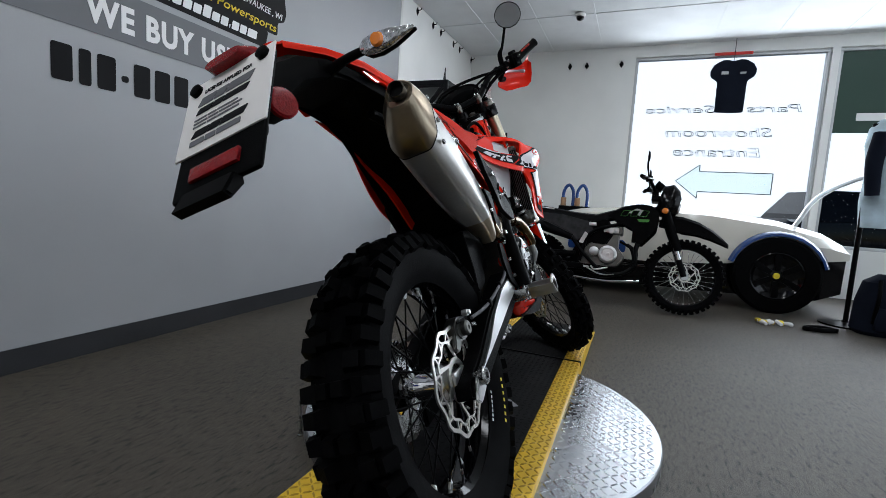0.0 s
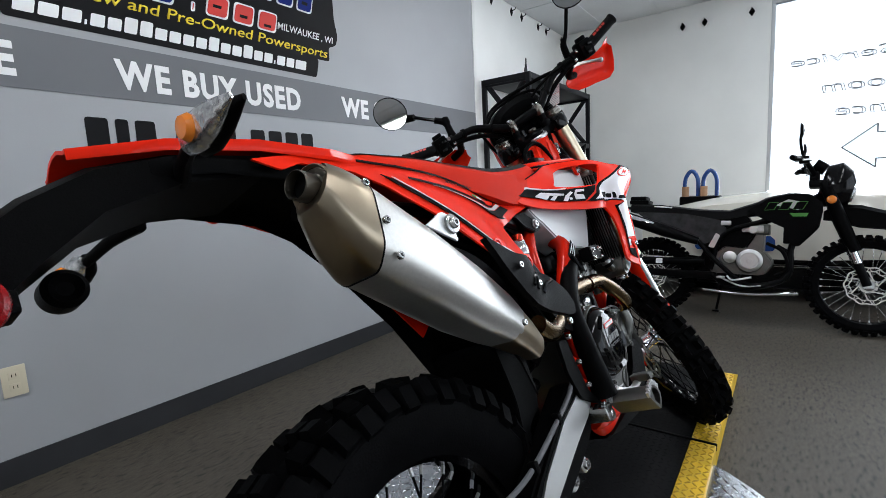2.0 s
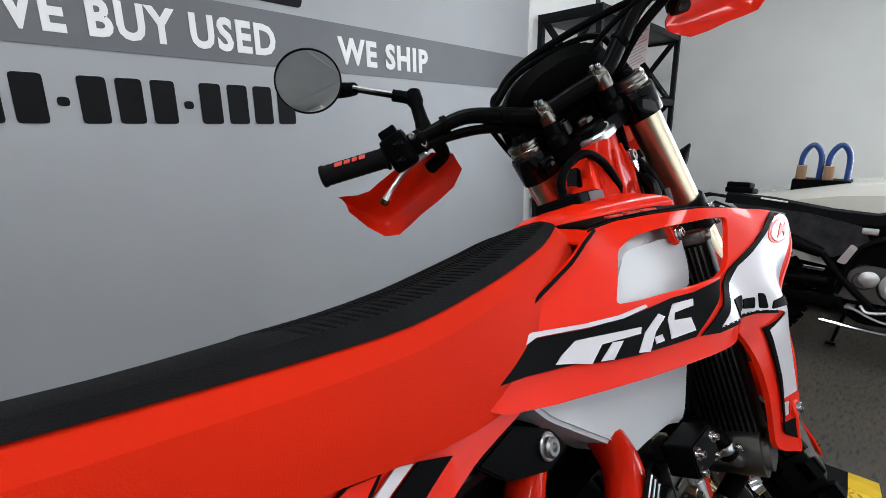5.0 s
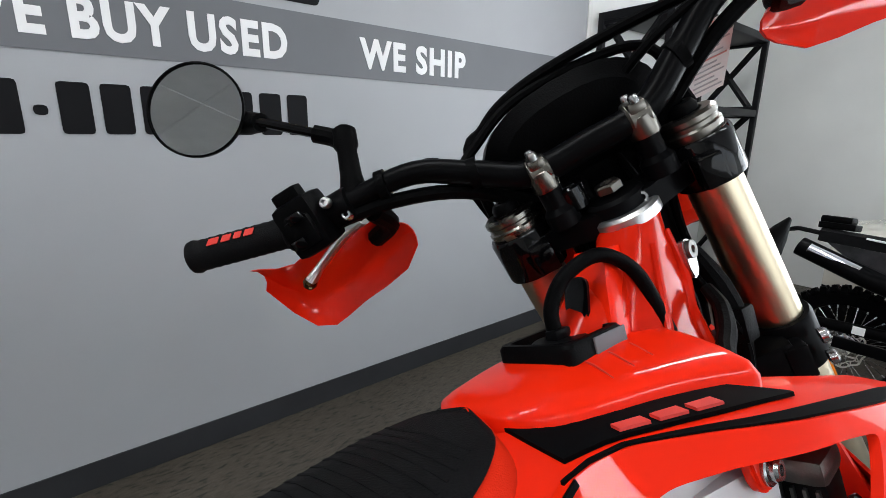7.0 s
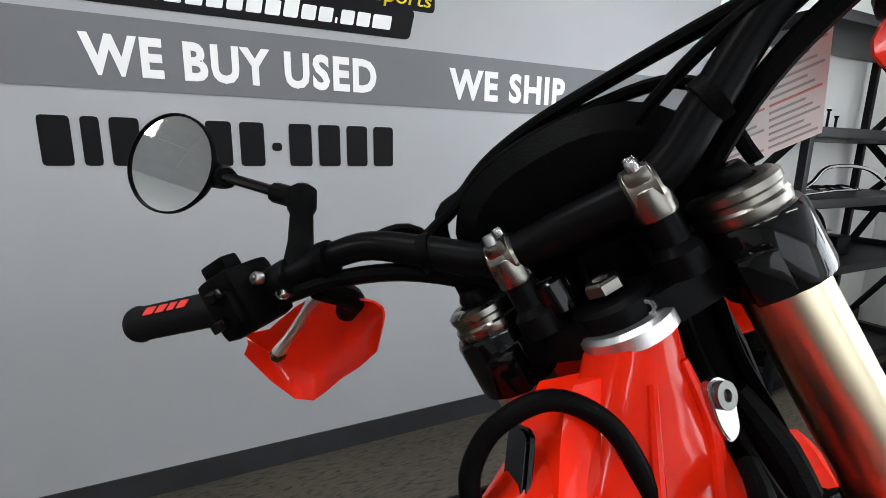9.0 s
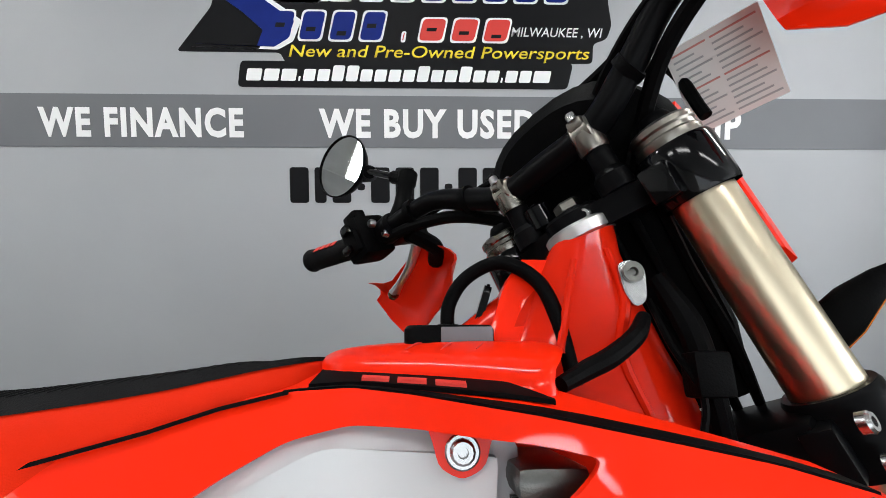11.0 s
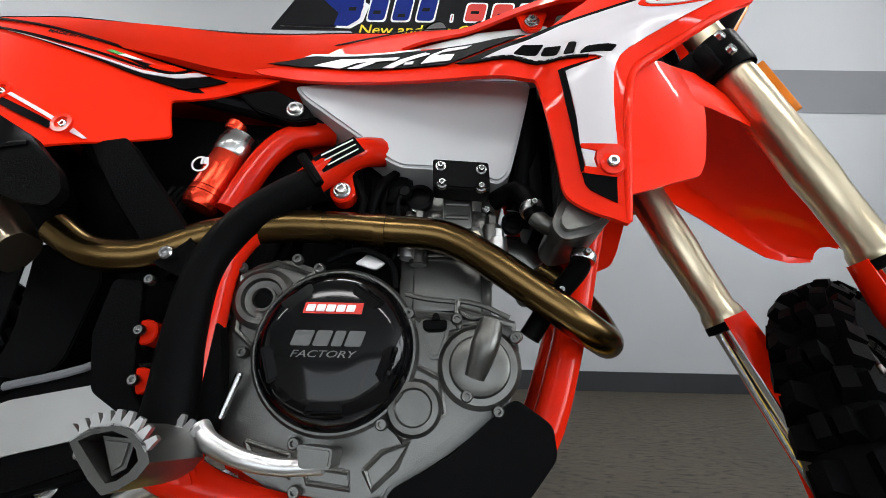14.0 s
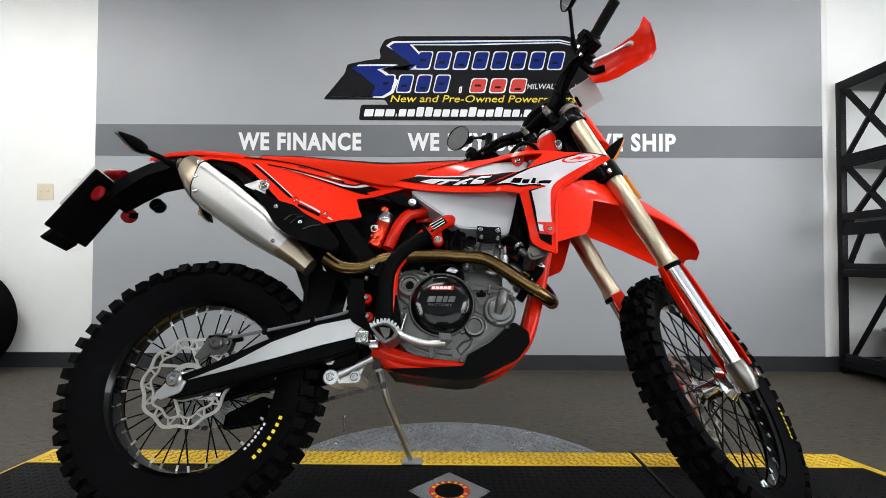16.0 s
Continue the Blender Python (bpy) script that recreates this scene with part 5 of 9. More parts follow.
def cut_panel(pts, hole, g, thick, lift=0.0, cell=0.012):
    """A moulded sheet with one opening."""
    bm = panel(pts, g, thick, lift, 0.006, cell)
    me = bpy.data.meshes.new("tmp")
    bm.to_mesh(me)
    bm.free()
    ob = bpy.data.objects.new("tmp", me)
    scene.collection.objects.link(ob)
    cutter = plate(hole, -0.4, 0.0, 0, 0.01)
    bmesh.ops.recalc_face_normals(cutter, faces=cutter.faces[:])
    cme = bpy.data.meshes.new("tmp")
    cutter.to_mesh(cme)
    cutter.free()
    cob = bpy.data.objects.new("tmp", cme)
    scene.collection.objects.link(cob)
    mod = ob.modifiers.new("cut", "BOOLEAN")
    mod.operation, mod.object, mod.solver = "DIFFERENCE", cob, "EXACT"
    out = bpy.data.meshes.new_from_object(ob.evaluated_get(bpy.context.evaluated_depsgraph_get()))
    bm = bmesh.new()
    bm.from_mesh(out)
    for o in (ob, cob):
        bpy.data.objects.remove(o)
    for q in (me, cme, out):
        bpy.data.meshes.remove(q)
    return bm


part("shroud", cut_panel(SHROUD, WINDOW_CUT, g_shroud, 0.006), RED, bike, "glossy red tank shroud", angle=50)
part("shroud", mirrored(cut_panel(SHROUD, WINDOW_CUT, g_shroud, 0.006)), RED, bike, "glossy red tank shroud", angle=50)
# rolled edge along the front of the shroud
edge = [(x, g_shroud(x, z) + 0.003, z) for x, z in [(1.200, 0.955), (1.146, 0.921), (1.088, 0.885), (1.054, 0.860), (1.043, 0.832), (1.036, 0.785), (1.034, 0.715), (1.032, 0.675)]]
part("shroud_rim", tube(edge, [0.003, 0.005, 0.006, 0.006, 0.006, 0.006, 0.005, 0.004], 12), RED, bike, "rolled red front edge")
part("shroud_rim", mirrored(tube(edge, [0.003, 0.005, 0.006, 0.006, 0.006, 0.006, 0.005, 0.004], 12)), RED, bike)
fw = [(1.036, 0.85), (1.056, 0.873), (1.1, 0.899), (1.156, 0.926), (1.185, 0.93), (1.172, 0.87), (1.14, 0.765), (1.128, 0.742), (1.033, 0.705)]
part("shroud_inner", panel(fw, spread([(1.05, 0.85, -0.186), (1.17, 0.87, -0.125), (1.036, 0.7, -0.178), (1.126, 0.744, -0.16), (1.185, 0.93, -0.09), (1.1, 0.9, -0.168), (1.036, 0.8, -0.182)]), 0.004, r=0.008), RED, bike, "red inner radiator duct")
part("shroud_inner", mirrored(panel(fw, spread([(1.05, 0.85, -0.186), (1.17, 0.87, -0.125), (1.036, 0.7, -0.178), (1.126, 0.744, -0.16), (1.185, 0.93, -0.09), (1.1, 0.9, -0.168), (1.036, 0.8, -0.182)]), 0.004, r=0.008)), RED, bike, "red inner radiator duct")


def decal(name, pts, g, material, lift=0.0015, label="", r=0.0):
    return part(name, panel(pts, g, 0.0015, lift + 0.0015, r, 0.01), material, bike, label)


decal("black_decal", [(0.562, 0.944), (0.633, 0.957), (0.651, 0.957), (0.712, 0.945), (0.771, 0.938), (0.812, 0.936), (0.845, 0.935), (0.879, 0.931), (0.934, 0.931), (0.901, 0.914), (0.871, 0.903), (0.837, 0.892), (0.799, 0.897), (0.747, 0.905), (0.711, 0.913), (0.671, 0.925), (0.616, 0.936)], g_shroud, BLACK_DECAL, 0.0018, "black shroud graphic")
decal("white_line", [(0.539, 0.951), (0.605, 0.960), (0.648, 0.963), (0.711, 0.950), (0.759, 0.943), (0.801, 0.941), (0.801, 0.938), (0.760, 0.939), (0.712, 0.946), (0.650, 0.958), (0.608, 0.954), (0.546, 0.946)], g_shroud, WHITE_DECAL, 0.0022)
decal("black_decal", [(0.846, 0.890), (0.871, 0.897), (0.901, 0.907), (0.931, 0.924), (0.958, 0.936), (0.978, 0.941), (1.019, 0.950), (1.066, 0.962), (1.099, 0.971), (1.133, 0.980), (1.195, 0.966), (1.194, 0.963), (1.136, 0.975), (1.095, 0.964), (1.064, 0.956), (1.018, 0.944), (0.975, 0.935), (0.944, 0.922), (0.922, 0.908), (0.901, 0.897), (0.879, 0.889), (0.929, 0.885), (0.968, 0.880), (0.999, 0.870), (0.998, 0.866), (0.968, 0.876), (0.929, 0.880), (0.872, 0.884)], g_shroud, BLACK_DECAL, 0.0018)
decal("white_decal", [(0.878, 0.888), (0.901, 0.897), (0.922, 0.908), (0.944, 0.922), (0.975, 0.935), (1.018, 0.944), (1.065, 0.956), (1.096, 0.964), (1.123, 0.971), (1.160, 0.971), (1.180, 0.965), (1.148, 0.944), (1.127, 0.931), (1.094, 0.913), (1.069, 0.899), (1.047, 0.883), (1.034, 0.868), (1.027, 0.854), (1.024, 0.842), (1.022, 0.808), (1.022, 0.779), (1.023, 0.757), (0.985, 0.761), (0.982, 0.796), (0.978, 0.822), (0.973, 0.853), (1.009, 0.860), (1.013, 0.863), (1.006, 0.867), (0.968, 0.879), (0.929, 0.884)], g_shroud, WHITE_DECAL, 0.0018, "white shroud graphic")
decal("black_decal", [(0.966, 0.858), (0.987, 0.859), (1.009, 0.862), (0.973, 0.853), (0.978, 0.814), (0.982, 0.792), (0.985, 0.760), (0.990, 0.733), (0.986, 0.731), (0.980, 0.764), (0.972, 0.810)], g_shroud, BLACK_DECAL, 0.0024)
decal("black_decal", [(0.987, 0.730), (1.022, 0.723), (1.021, 0.694), (0.995, 0.711), (0.990, 0.718)], g_shroud, BLACK_DECAL, 0.0018)
decal("white_decal", [(0.986, 0.757), (1.001, 0.752), (0.999, 0.744), (1.002, 0.735), (0.991, 0.737)], g_shroud, WHITE_DECAL, 0.0018)
decal("black_decal", [(0.560, 0.957), (0.592, 0.966), (0.674, 0.987), (0.748, 1.006), (0.792, 1.020), (0.835, 1.030), (0.835, 1.027), (0.792, 1.017), (0.748, 1.003), (0.674, 0.984), (0.592, 0.963)], g_shroud, BLACK_DECAL, 0.0018)
for q in ([(0.653, 0.932), (0.665, 0.936), (0.689, 0.941), (0.774, 0.925), (0.768, 0.920), (0.715, 0.928), (0.691, 0.918), (0.674, 0.925)], [(0.703, 0.916), (0.729, 0.925), (0.742, 0.922), (0.718, 0.912)], [(0.752, 0.906), (0.775, 0.919), (0.808, 0.928), (0.814, 0.923), (0.788, 0.915), (0.766, 0.902)], [(0.783, 0.911), (0.794, 0.910), (0.792, 0.904), (0.780, 0.905)], [(0.803, 0.902), (0.815, 0.919), (0.837, 0.930), (0.868, 0.926), (0.861, 0.920), (0.830, 0.922), (0.822, 0.916), (0.846, 0.911), (0.841, 0.898)]):
    decal("shroud_mark", q, g_shroud, WHITE_DECAL, 0.0028)
for q in ([(0.929, 0.905), (0.954, 0.904), (0.945, 0.889), (0.916, 0.887)], [(0.954, 0.899), (0.973, 0.895), (0.967, 0.883), (0.949, 0.888)], [(0.981, 0.898), (0.989, 0.894), (0.984, 0.877), (0.973, 0.881)], [(0.997, 0.882), (1.031, 0.880), (1.023, 0.869), (0.989, 0.874)]):
    decal("shroud_mark", q, g_shroud, BLACK_DECAL, 0.0032, r=0.003)
EC, EU, EV = [Vector((*q, 0)) for q in [(1.114, 0.953), (1.163, 0.957), (1.110, 0.939)]]
oval_pts = [EC + (EU - EC) * math.cos(k * math.pi / 14) + (EV - EC) * math.sin(k * math.pi / 14) for k in range(28)]
decal("emblem", [(p.x, p.y) for p in oval_pts], g_shroud, RED, 0.0026)
decal("emblem", [tuple((EC + (p - EC) * 0.84)[:2]) for p in oval_pts], g_shroud, WHITE_DECAL, 0.0036)
decal("emblem", [tuple((EC + (EU - EC) * u + (EV - EC) * v)[:2]) for u, v in ((-0.6, 0.3), (0.1, -0.6), (0.05, -0.15), (0.6, -0.3), (-0.1, 0.6), (-0.05, 0.15))], g_shroud, RED, 0.0046)
TB = (0.952, -0.136, 0.994)
part("tank_tab", plate(rounded([(0.928, 1.016), (0.976, 1.014), (0.969, 0.998), (0.966, 0.985), (0.952, 0.978), (0.938, 0.985), (0.935, 0.998)], 0.006, 3), TB[1] - 0.001, TB[1] + 0.007, 0.002), RED, bike, "red fixing tab of the shroud")
bolt(Vector(TB) + Vector((0, -0.001, 0)), bike, 0.0075, washer=0.0105)
SB = (1.017, -0.188, 0.737)
part("shroud_boss", lathe([(0.012, -0.003), (0.013, 0.004), (0.009, 0.006)], Vector(SB), Vector(SB) + Vector((0, -1, 0)), 24), RED, bike)
bolt(Vector(SB) + Vector((0, -0.003, 0)), bike, 0.007)
part("shroud_notch", panel([(0.985, 0.762), (1.024, 0.757), (1.033, 0.748), (1.033, 0.733), (1.022, 0.722), (0.988, 0.730), (0.989, 0.737), (1.004, 0.734), (1.001, 0.744), (1.003, 0.753), (0.986, 0.757)], g_shroud, 0.004, 0.004, 0.003), RED, bike)


def seat_ring(x, top, edge, bottom, w, wt):
    """One section across the seat."""
    h = top - bottom
    return [(x, -w, bottom), (x, -w - 0.004, bottom + h * 0.3), (x, -w, edge - 0.008), (x, -wt - 0.012, edge + 0.004), (x, -wt, (edge + top) / 2 + 0.004), (x, -wt * 0.6, top - 0.003), (x, 0, top),
            (x, wt * 0.6, top - 0.003), (x, wt, (edge + top) / 2 + 0.004), (x, wt + 0.012, edge + 0.004), (x, w, edge - 0.008), (x, w + 0.004, bottom + h * 0.3), (x, w, bottom)]


SEAT = ((0.122, 1.052, 1.038, 1.02, 0.078, 0.06), (0.145, 1.05, 1.037, 1.01, 0.094, 0.078), (0.19, 1.048, 1.031, 0.998, 0.105, 0.085), (0.27, 1.042, 1.024, 0.98, 0.115, 0.092), (0.36, 1.034, 1.014, 0.962, 0.118, 0.092), (0.45, 1.031, 1.005, 0.942, 0.118, 0.09), (0.53, 1.029, 1.0, 0.925, 0.112, 0.087),
        (0.61, 1.032, 1.005, 0.92, 0.105, 0.082), (0.67, 1.038, 1.012, 0.93, 0.098, 0.078), (0.735, 1.046, 1.022, 0.96, 0.09, 0.07), (0.79, 1.052, 1.031, 0.985, 0.08, 0.06), (0.83, 1.053, 1.038, 1.0, 0.07, 0.05), (0.86, 1.056, 1.043, 1.015, 0.056, 0.034), (0.878, 1.056, 1.047, 1.028, 0.036, 0.012), (0.884, 1.055, 1.048, 1.034, 0.02, 0.001))


def finer(rows, step=3):
    """Rows of numbers with smooth rows put in between."""
    out = []
    for k in range(len(rows) - 1):
        p, q, r, s = rows[max(k - 1, 0)], rows[k], rows[k + 1], rows[min(k + 2, len(rows) - 1)]
        for j in range(step):
            t = j / step
            out.append(tuple(0.5 * (2 * w + (x - v) * t + (2 * v - 5 * w + 4 * x - y) * t * t + (3 * w - v - 3 * x + y) * t ** 3) for v, w, x, y in zip(p, q, r, s)))
    return out + [rows[-1]]


SEAT = finer([(q[0] if q[0] < 0.735 else 0.735 + (q[0] - 0.735) * 0.72, *q[1:]) for q in SEAT])
part("seat", loft([seat_ring(*s) for s in SEAT]), RED_DULL, bike, "red seat with black gripper top")
top = bmesh.new()
rows = [[top.verts.new((x, y, z + 0.002)) for y, z in ((-wt - 0.011 * min(1, wt / 0.03), e + 0.005), (-wt + 0.001, (e + t) / 2 + 0.0045), (-wt * 0.6, t - 0.002), (0, t), (wt * 0.6, t - 0.002), (wt - 0.001, (e + t) / 2 + 0.0045), (wt + 0.011 * min(1, wt / 0.03), e + 0.005))] for x, t, e, b, w, wt in SEAT]
for p, q in zip(rows, rows[1:]):
    for k in range(6):
        top.faces.new((p[k], p[k + 1], q[k + 1], q[k]))
part("seat_back", loft([[(p[0] - 0.002, p[1] * 1.02, p[2] + 0.0015) for p in seat_ring(*s)] for s in SEAT[:2]]), SEAT_BLACK, bike, "black rear end of the seat")
seat_top = part("seat_top", top, SEAT_BLACK, bike, "ribbed black seat top")
for k in range(40):
    x = 0.46 + k * 0.0088
    t, e, wt = [float(np.interp(x, [s[0] for s in SEAT], [s[j] for s in SEAT])) for j in (1, 2, 5)]
    part("rib", tube([(x, -wt + 0.001, (e + t) / 2 + 0.006), (x, -wt * 0.6, t - 0.0006), (x, 0, t + 0.0014), (x, wt * 0.6, t - 0.0006), (x, wt - 0.001, (e + t) / 2 + 0.006)], 0.0013, 5, 2), SEAT_BLACK, seat_top)
COVER = finer(((0.84, 0.012, 1.052, 1.056), (0.846, 0.034, 1.05, 1.06), (0.862, 0.058, 1.047, 1.064), (0.895, 0.074, 1.043, 1.067), (0.94, 0.09, 1.04, 1.068), (0.98, 0.109, 1.036, 1.067), (1.005, 0.124, 1.033, 1.065), (1.014, 0.122, 1.033, 1.06)), 4)


def cover_ring(x, w, edge, top):
    """One section across the tank cover: skirts, sloping shoulders and a flat crown that reaches further ahead in the middle."""
    h = top - edge
    line = [(-0.985, -0.022), (-1.0, 0.0), (-0.95, h * 0.3), (-0.78, h * 0.58), (-0.56, h * 0.86), (-0.42, h * 0.99), (0, h), (0.42, h * 0.99), (0.56, h * 0.86), (0.78, h * 0.58), (0.95, h * 0.3), (1.0, 0.0), (0.985, -0.022)]
    ahead = max(0.0, (x - 0.94) / 0.076) ** 2 * 0.034
    return [(x + ahead * (1 - k * k), w * k, edge + z) for k, z in line]


part("tank_cover", loft([cover_ring(*q) for q in COVER]), RED, bike, "red tank top cover", angle=40)
for k in range(3):
    x = 0.915 + 0.027 * k
    part("cover_slit", tube([(x, -0.072, 1.0585), (x + 0.008, -0.052, 1.0645), (x + 0.014, -0.036, 1.0662)], [0.0005, 0.001, 0.0005], 6), RED_INK, bike)
TX, TZ = [p[0] for p in SHROUD_TOP], [p[1] for p in SHROUD_TOP]
CX_, CW_ = [q[0] for q in COVER] + [1.16], [q[1] for q in COVER] + [0.15]


def bridge(xs, u0, u1, lift):
    """A strip of the flank between the shroud's top edge (u = 0) and the tank cover (u = 1)."""
    rings = []
    for x in xs:
        zt = float(np.interp(x, TX, TZ)) - 0.002
        p = Vector((x, g_shroud(x, zt) + 0.003, zt))
        q = Vector((x, -float(np.interp(x, CX_, CW_)) * 0.9, max(zt + 0.002, float(np.interp(x, [0.84, 0.9, 0.94, 0.98, 1.01, 1.16], [1.044, 1.04, 1.037, 1.034, 1.03, 0.985])))))
        s = (x - xs[0]) / (xs[-1] - xs[0])
        lo, hi = p.lerp(q, u0[0] + (u0[1] - u0[0]) * s), p.lerp(q, u1[0] + (u1[1] - u1[0]) * s)
        up = Vector((0, -0.3, 1)).normalized() * lift
        rings.append([tuple(lo + up), tuple(lo.lerp(hi, 0.5) + up), tuple(hi + up), tuple(hi + up - Vector((0, 0, 0.003))), tuple(lo + up - Vector((0, 0, 0.003)))])
    return loft(rings)


for side in (lambda q: q, mirrored):
    part("tank_flank", side(bridge(np.linspace(0.8, 1.16, 16), (0.0, 0.0), (1.0, 1.0), 0.0)), RED, bike, "red flank beside the tank cover", angle=60)
    part("black_decal", side(bridge(np.linspace(0.845, 0.97, 10), (0.2, 0.42), (1.04, 1.04), 0.0035)), BLACK_DECAL, bike, "black tank graphic", angle=60)
    part("black_decal", side(bridge(np.linspace(0.97, 1.008, 4), (0.42, 0.46), (1.04, 0.5), 0.0035)), BLACK_DECAL, bike, angle=60)
    part("black_decal", side(bridge(np.linspace(0.83, 1.14, 14), (0.02, 0.02), (0.05, 0.32), 0.0035)), BLACK_DECAL, bike, "black tank stripe", angle=60)
for k in range(3):
    part("model_mark", bridge(np.linspace(0.885 + 0.026 * k, 0.905 + 0.026 * k, 3), (0.34 + 0.05 * k, 0.38 + 0.05 * k), (0.5 + 0.04 * k, 0.54 + 0.04 * k), 0.0055), RED_INK, bike)
FILLER_AT = Matrix.Translation((0.018, -0.006, 0))
cap = part("filler_cap", loft([[(x, y, z) for x, y in rounded([(0.894 + d, -0.036 + d), (0.97 - d, -0.036 + d), (0.97 - d, 0.04 - d), (0.894 + d, 0.04 - d)], 0.008, 3)] for d, z in ((0.0, 1.05), (0.0, 1.078), (0.002, 1.081), (0.007, 1.081), (0.009, 1.078), (0.009, 1.068))]), BLACK, bike, "black rectangular fuel filler surround", m=FILLER_AT)
part("cap_lid", join(lathe([(0.024, 0), (0.026, 0.003), (0.026, 0.009), (0.022, 0.012), (0, 0.012)], (0.932, 0.002, 1.066), (0.932, 0.002, 2), 20), box(0.922, 0.942, -0.004, 0.008, 1.076, 1.086, 0.002)), BLACK_METAL, cap)
part("cap_plate", box(0.925, 0.968, -0.0375, -0.0355, 1.062, 1.079, 0.0008), GREY_INK, cap, "grey side of the filler surround")
part("breather_hose", tube([(0.932, 0.006, 1.08), (0.934, 0.004, 1.105), (0.95, -0.006, 1.128), (0.98, -0.022, 1.138), (1.01, -0.032, 1.118), (1.024, -0.038, 1.08), (1.03, -0.046, 1.03)], 0.0066, 12), BLACK, bike, "black tank breather hose", m=FILLER_AT)
part("key_housing", loft([[(x, -w, z), (x + 0.01, -w, z + 0.012), (x + 0.055, -w * 0.8, z + 0.012), (x + 0.055, w * 0.8, z + 0.012), (x + 0.01, w, z + 0.012), (x, w, z)] for x, z, w in ((0.958, 1.045, 0.03), (0.968, 1.08, 0.026), (0.98, 1.112, 0.022), (0.99, 1.13, 0.018))]), RED, bike, "red plastic switch housing ahead of the tank cover", m=FILLER_AT)

SIDE = [(-0.072, 1.017), (0.009, 1.028), (0.095, 1.021), (0.177, 1.009), (0.269, 0.989), (0.363, 0.967), (0.454, 0.944), (0.54, 0.93), (0.607, 0.913), (0.55, 0.899), (0.51, 0.886), (0.462, 0.875), (0.472, 0.842), (0.485, 0.809), (0.442, 0.79), (0.404, 0.773), (0.369, 0.752), (0.333, 0.769), (0.289, 0.802), (0.245, 0.844), (0.183, 0.912), (0.127, 0.967), (0.081, 0.997), (-0.001, 1.012), (-0.036, 1.000)]
g_side = spread([(0.298, 0.84, -0.172), (0.378, 0.799, -0.168), (0.15, 0.98, -0.13), (0, 1.03, -0.11), (0.548, 0.904, -0.1), (0.609, 0.913, -0.108), (0.46, 0.877, -0.11), (0.35, 0.95, -0.125), (0.485, 0.81, -0.122), (0.384, 0.799, -0.16), (0.25, 0.93, -0.15)])
part("side_panel", panel(SIDE, g_side, 0.004, 0, 0.006), RED, bike, "glossy red side panel", angle=50)
FAR_AT = Matrix.Translation((0, -0.05, 0))
part("side_panel", mirrored(panel(SIDE, g_side, 0.004, 0, 0.006)), RED, bike, "glossy red side panel", m=FAR_AT, angle=50)
seam = [(0.1, 1.019), (0.177, 1.0075), (0.269, 0.9875), (0.363, 0.9655), (0.454, 0.9425), (0.54, 0.928)]
decal("black_seam", seam + [(x, z - 0.0045) for x, z in reversed(seam)], g_side, BLACK_DECAL, 0.0016, "black line below the seat")
decal("black_decal", [(0.129, 0.990), (0.151, 0.979), (0.275, 0.862), (0.297, 0.839), (0.281, 0.844)], g_side, BLACK_DECAL, r=0.002)
decal("white_decal", [(0.148, 0.984), (0.154, 0.981), (0.297, 0.843), (0.293, 0.843)], g_side, WHITE_DECAL, 0.0026)
decal("black_decal", [(0.312, 0.822), (0.375, 0.793), (0.375, 0.783), (0.344, 0.796), (0.313, 0.811)], g_side, BLACK_DECAL, r=0.002)
decal("white_decal", [(0.309, 0.836), (0.375, 0.801), (0.374, 0.796), (0.309, 0.831)], g_side, WHITE_DECAL, 0.0026)
decal("white_decal", [(0.394, 0.792), (0.411, 0.780), (0.408, 0.778), (0.394, 0.784)], g_side, WHITE_DECAL, 0.0026)
decal("black_decal", [(0.187, 0.983), (0.209, 0.977), (0.231, 0.971), (0.254, 0.965), (0.279, 0.959), (0.308, 0.952), (0.342, 0.945), (0.382, 0.936), (0.419, 0.926), (0.417, 0.924), (0.380, 0.933), (0.340, 0.942), (0.306, 0.948), (0.277, 0.954), (0.252, 0.960), (0.229, 0.967), (0.186, 0.979)], g_side, BLACK_DECAL)
decal("white_decal", [(0.233, 0.964), (0.275, 0.952), (0.303, 0.944), (0.336, 0.936), (0.375, 0.928), (0.414, 0.920), (0.449, 0.920), (0.483, 0.930), (0.497, 0.925), (0.458, 0.915), (0.419, 0.914), (0.373, 0.925), (0.334, 0.934), (0.302, 0.943), (0.275, 0.951)], g_side, WHITE_DECAL, 0.002)
decal("black_decal", [(0.243, 0.960), (0.274, 0.950), (0.302, 0.942), (0.334, 0.933), (0.372, 0.924), (0.418, 0.913), (0.458, 0.913), (0.501, 0.924), (0.529, 0.914), (0.475, 0.896), (0.446, 0.901), (0.406, 0.910), (0.370, 0.921), (0.333, 0.931), (0.301, 0.941), (0.274, 0.950)], g_side, BLACK_DECAL, 0.0024)
decal("red_decal", [(0.304, 0.945), (0.337, 0.938), (0.377, 0.930), (0.416, 0.923), (0.415, 0.921), (0.375, 0.928), (0.336, 0.936), (0.304, 0.945)], g_side, RED_INK, 0.0022)
decal("black_decal", [(0.385, 0.941), (0.427, 0.936), (0.451, 0.940), (0.474, 0.933), (0.457, 0.923), (0.438, 0.922), (0.419, 0.927)], g_side, BLACK_DECAL, 0.0016)
decal("red_decal", [(0.425, 0.935), (0.447, 0.938), (0.468, 0.933), (0.454, 0.926), (0.435, 0.926), (0.421, 0.929)], g_side, RED, 0.0026)
MI = [(0.281, 0.970), (0.370, 0.951)]
mi = lettering("MADE IN ITALY", 0.0048, 0.078, shear=0.3, bold=0.02, depth=0.0006, space=1.1)
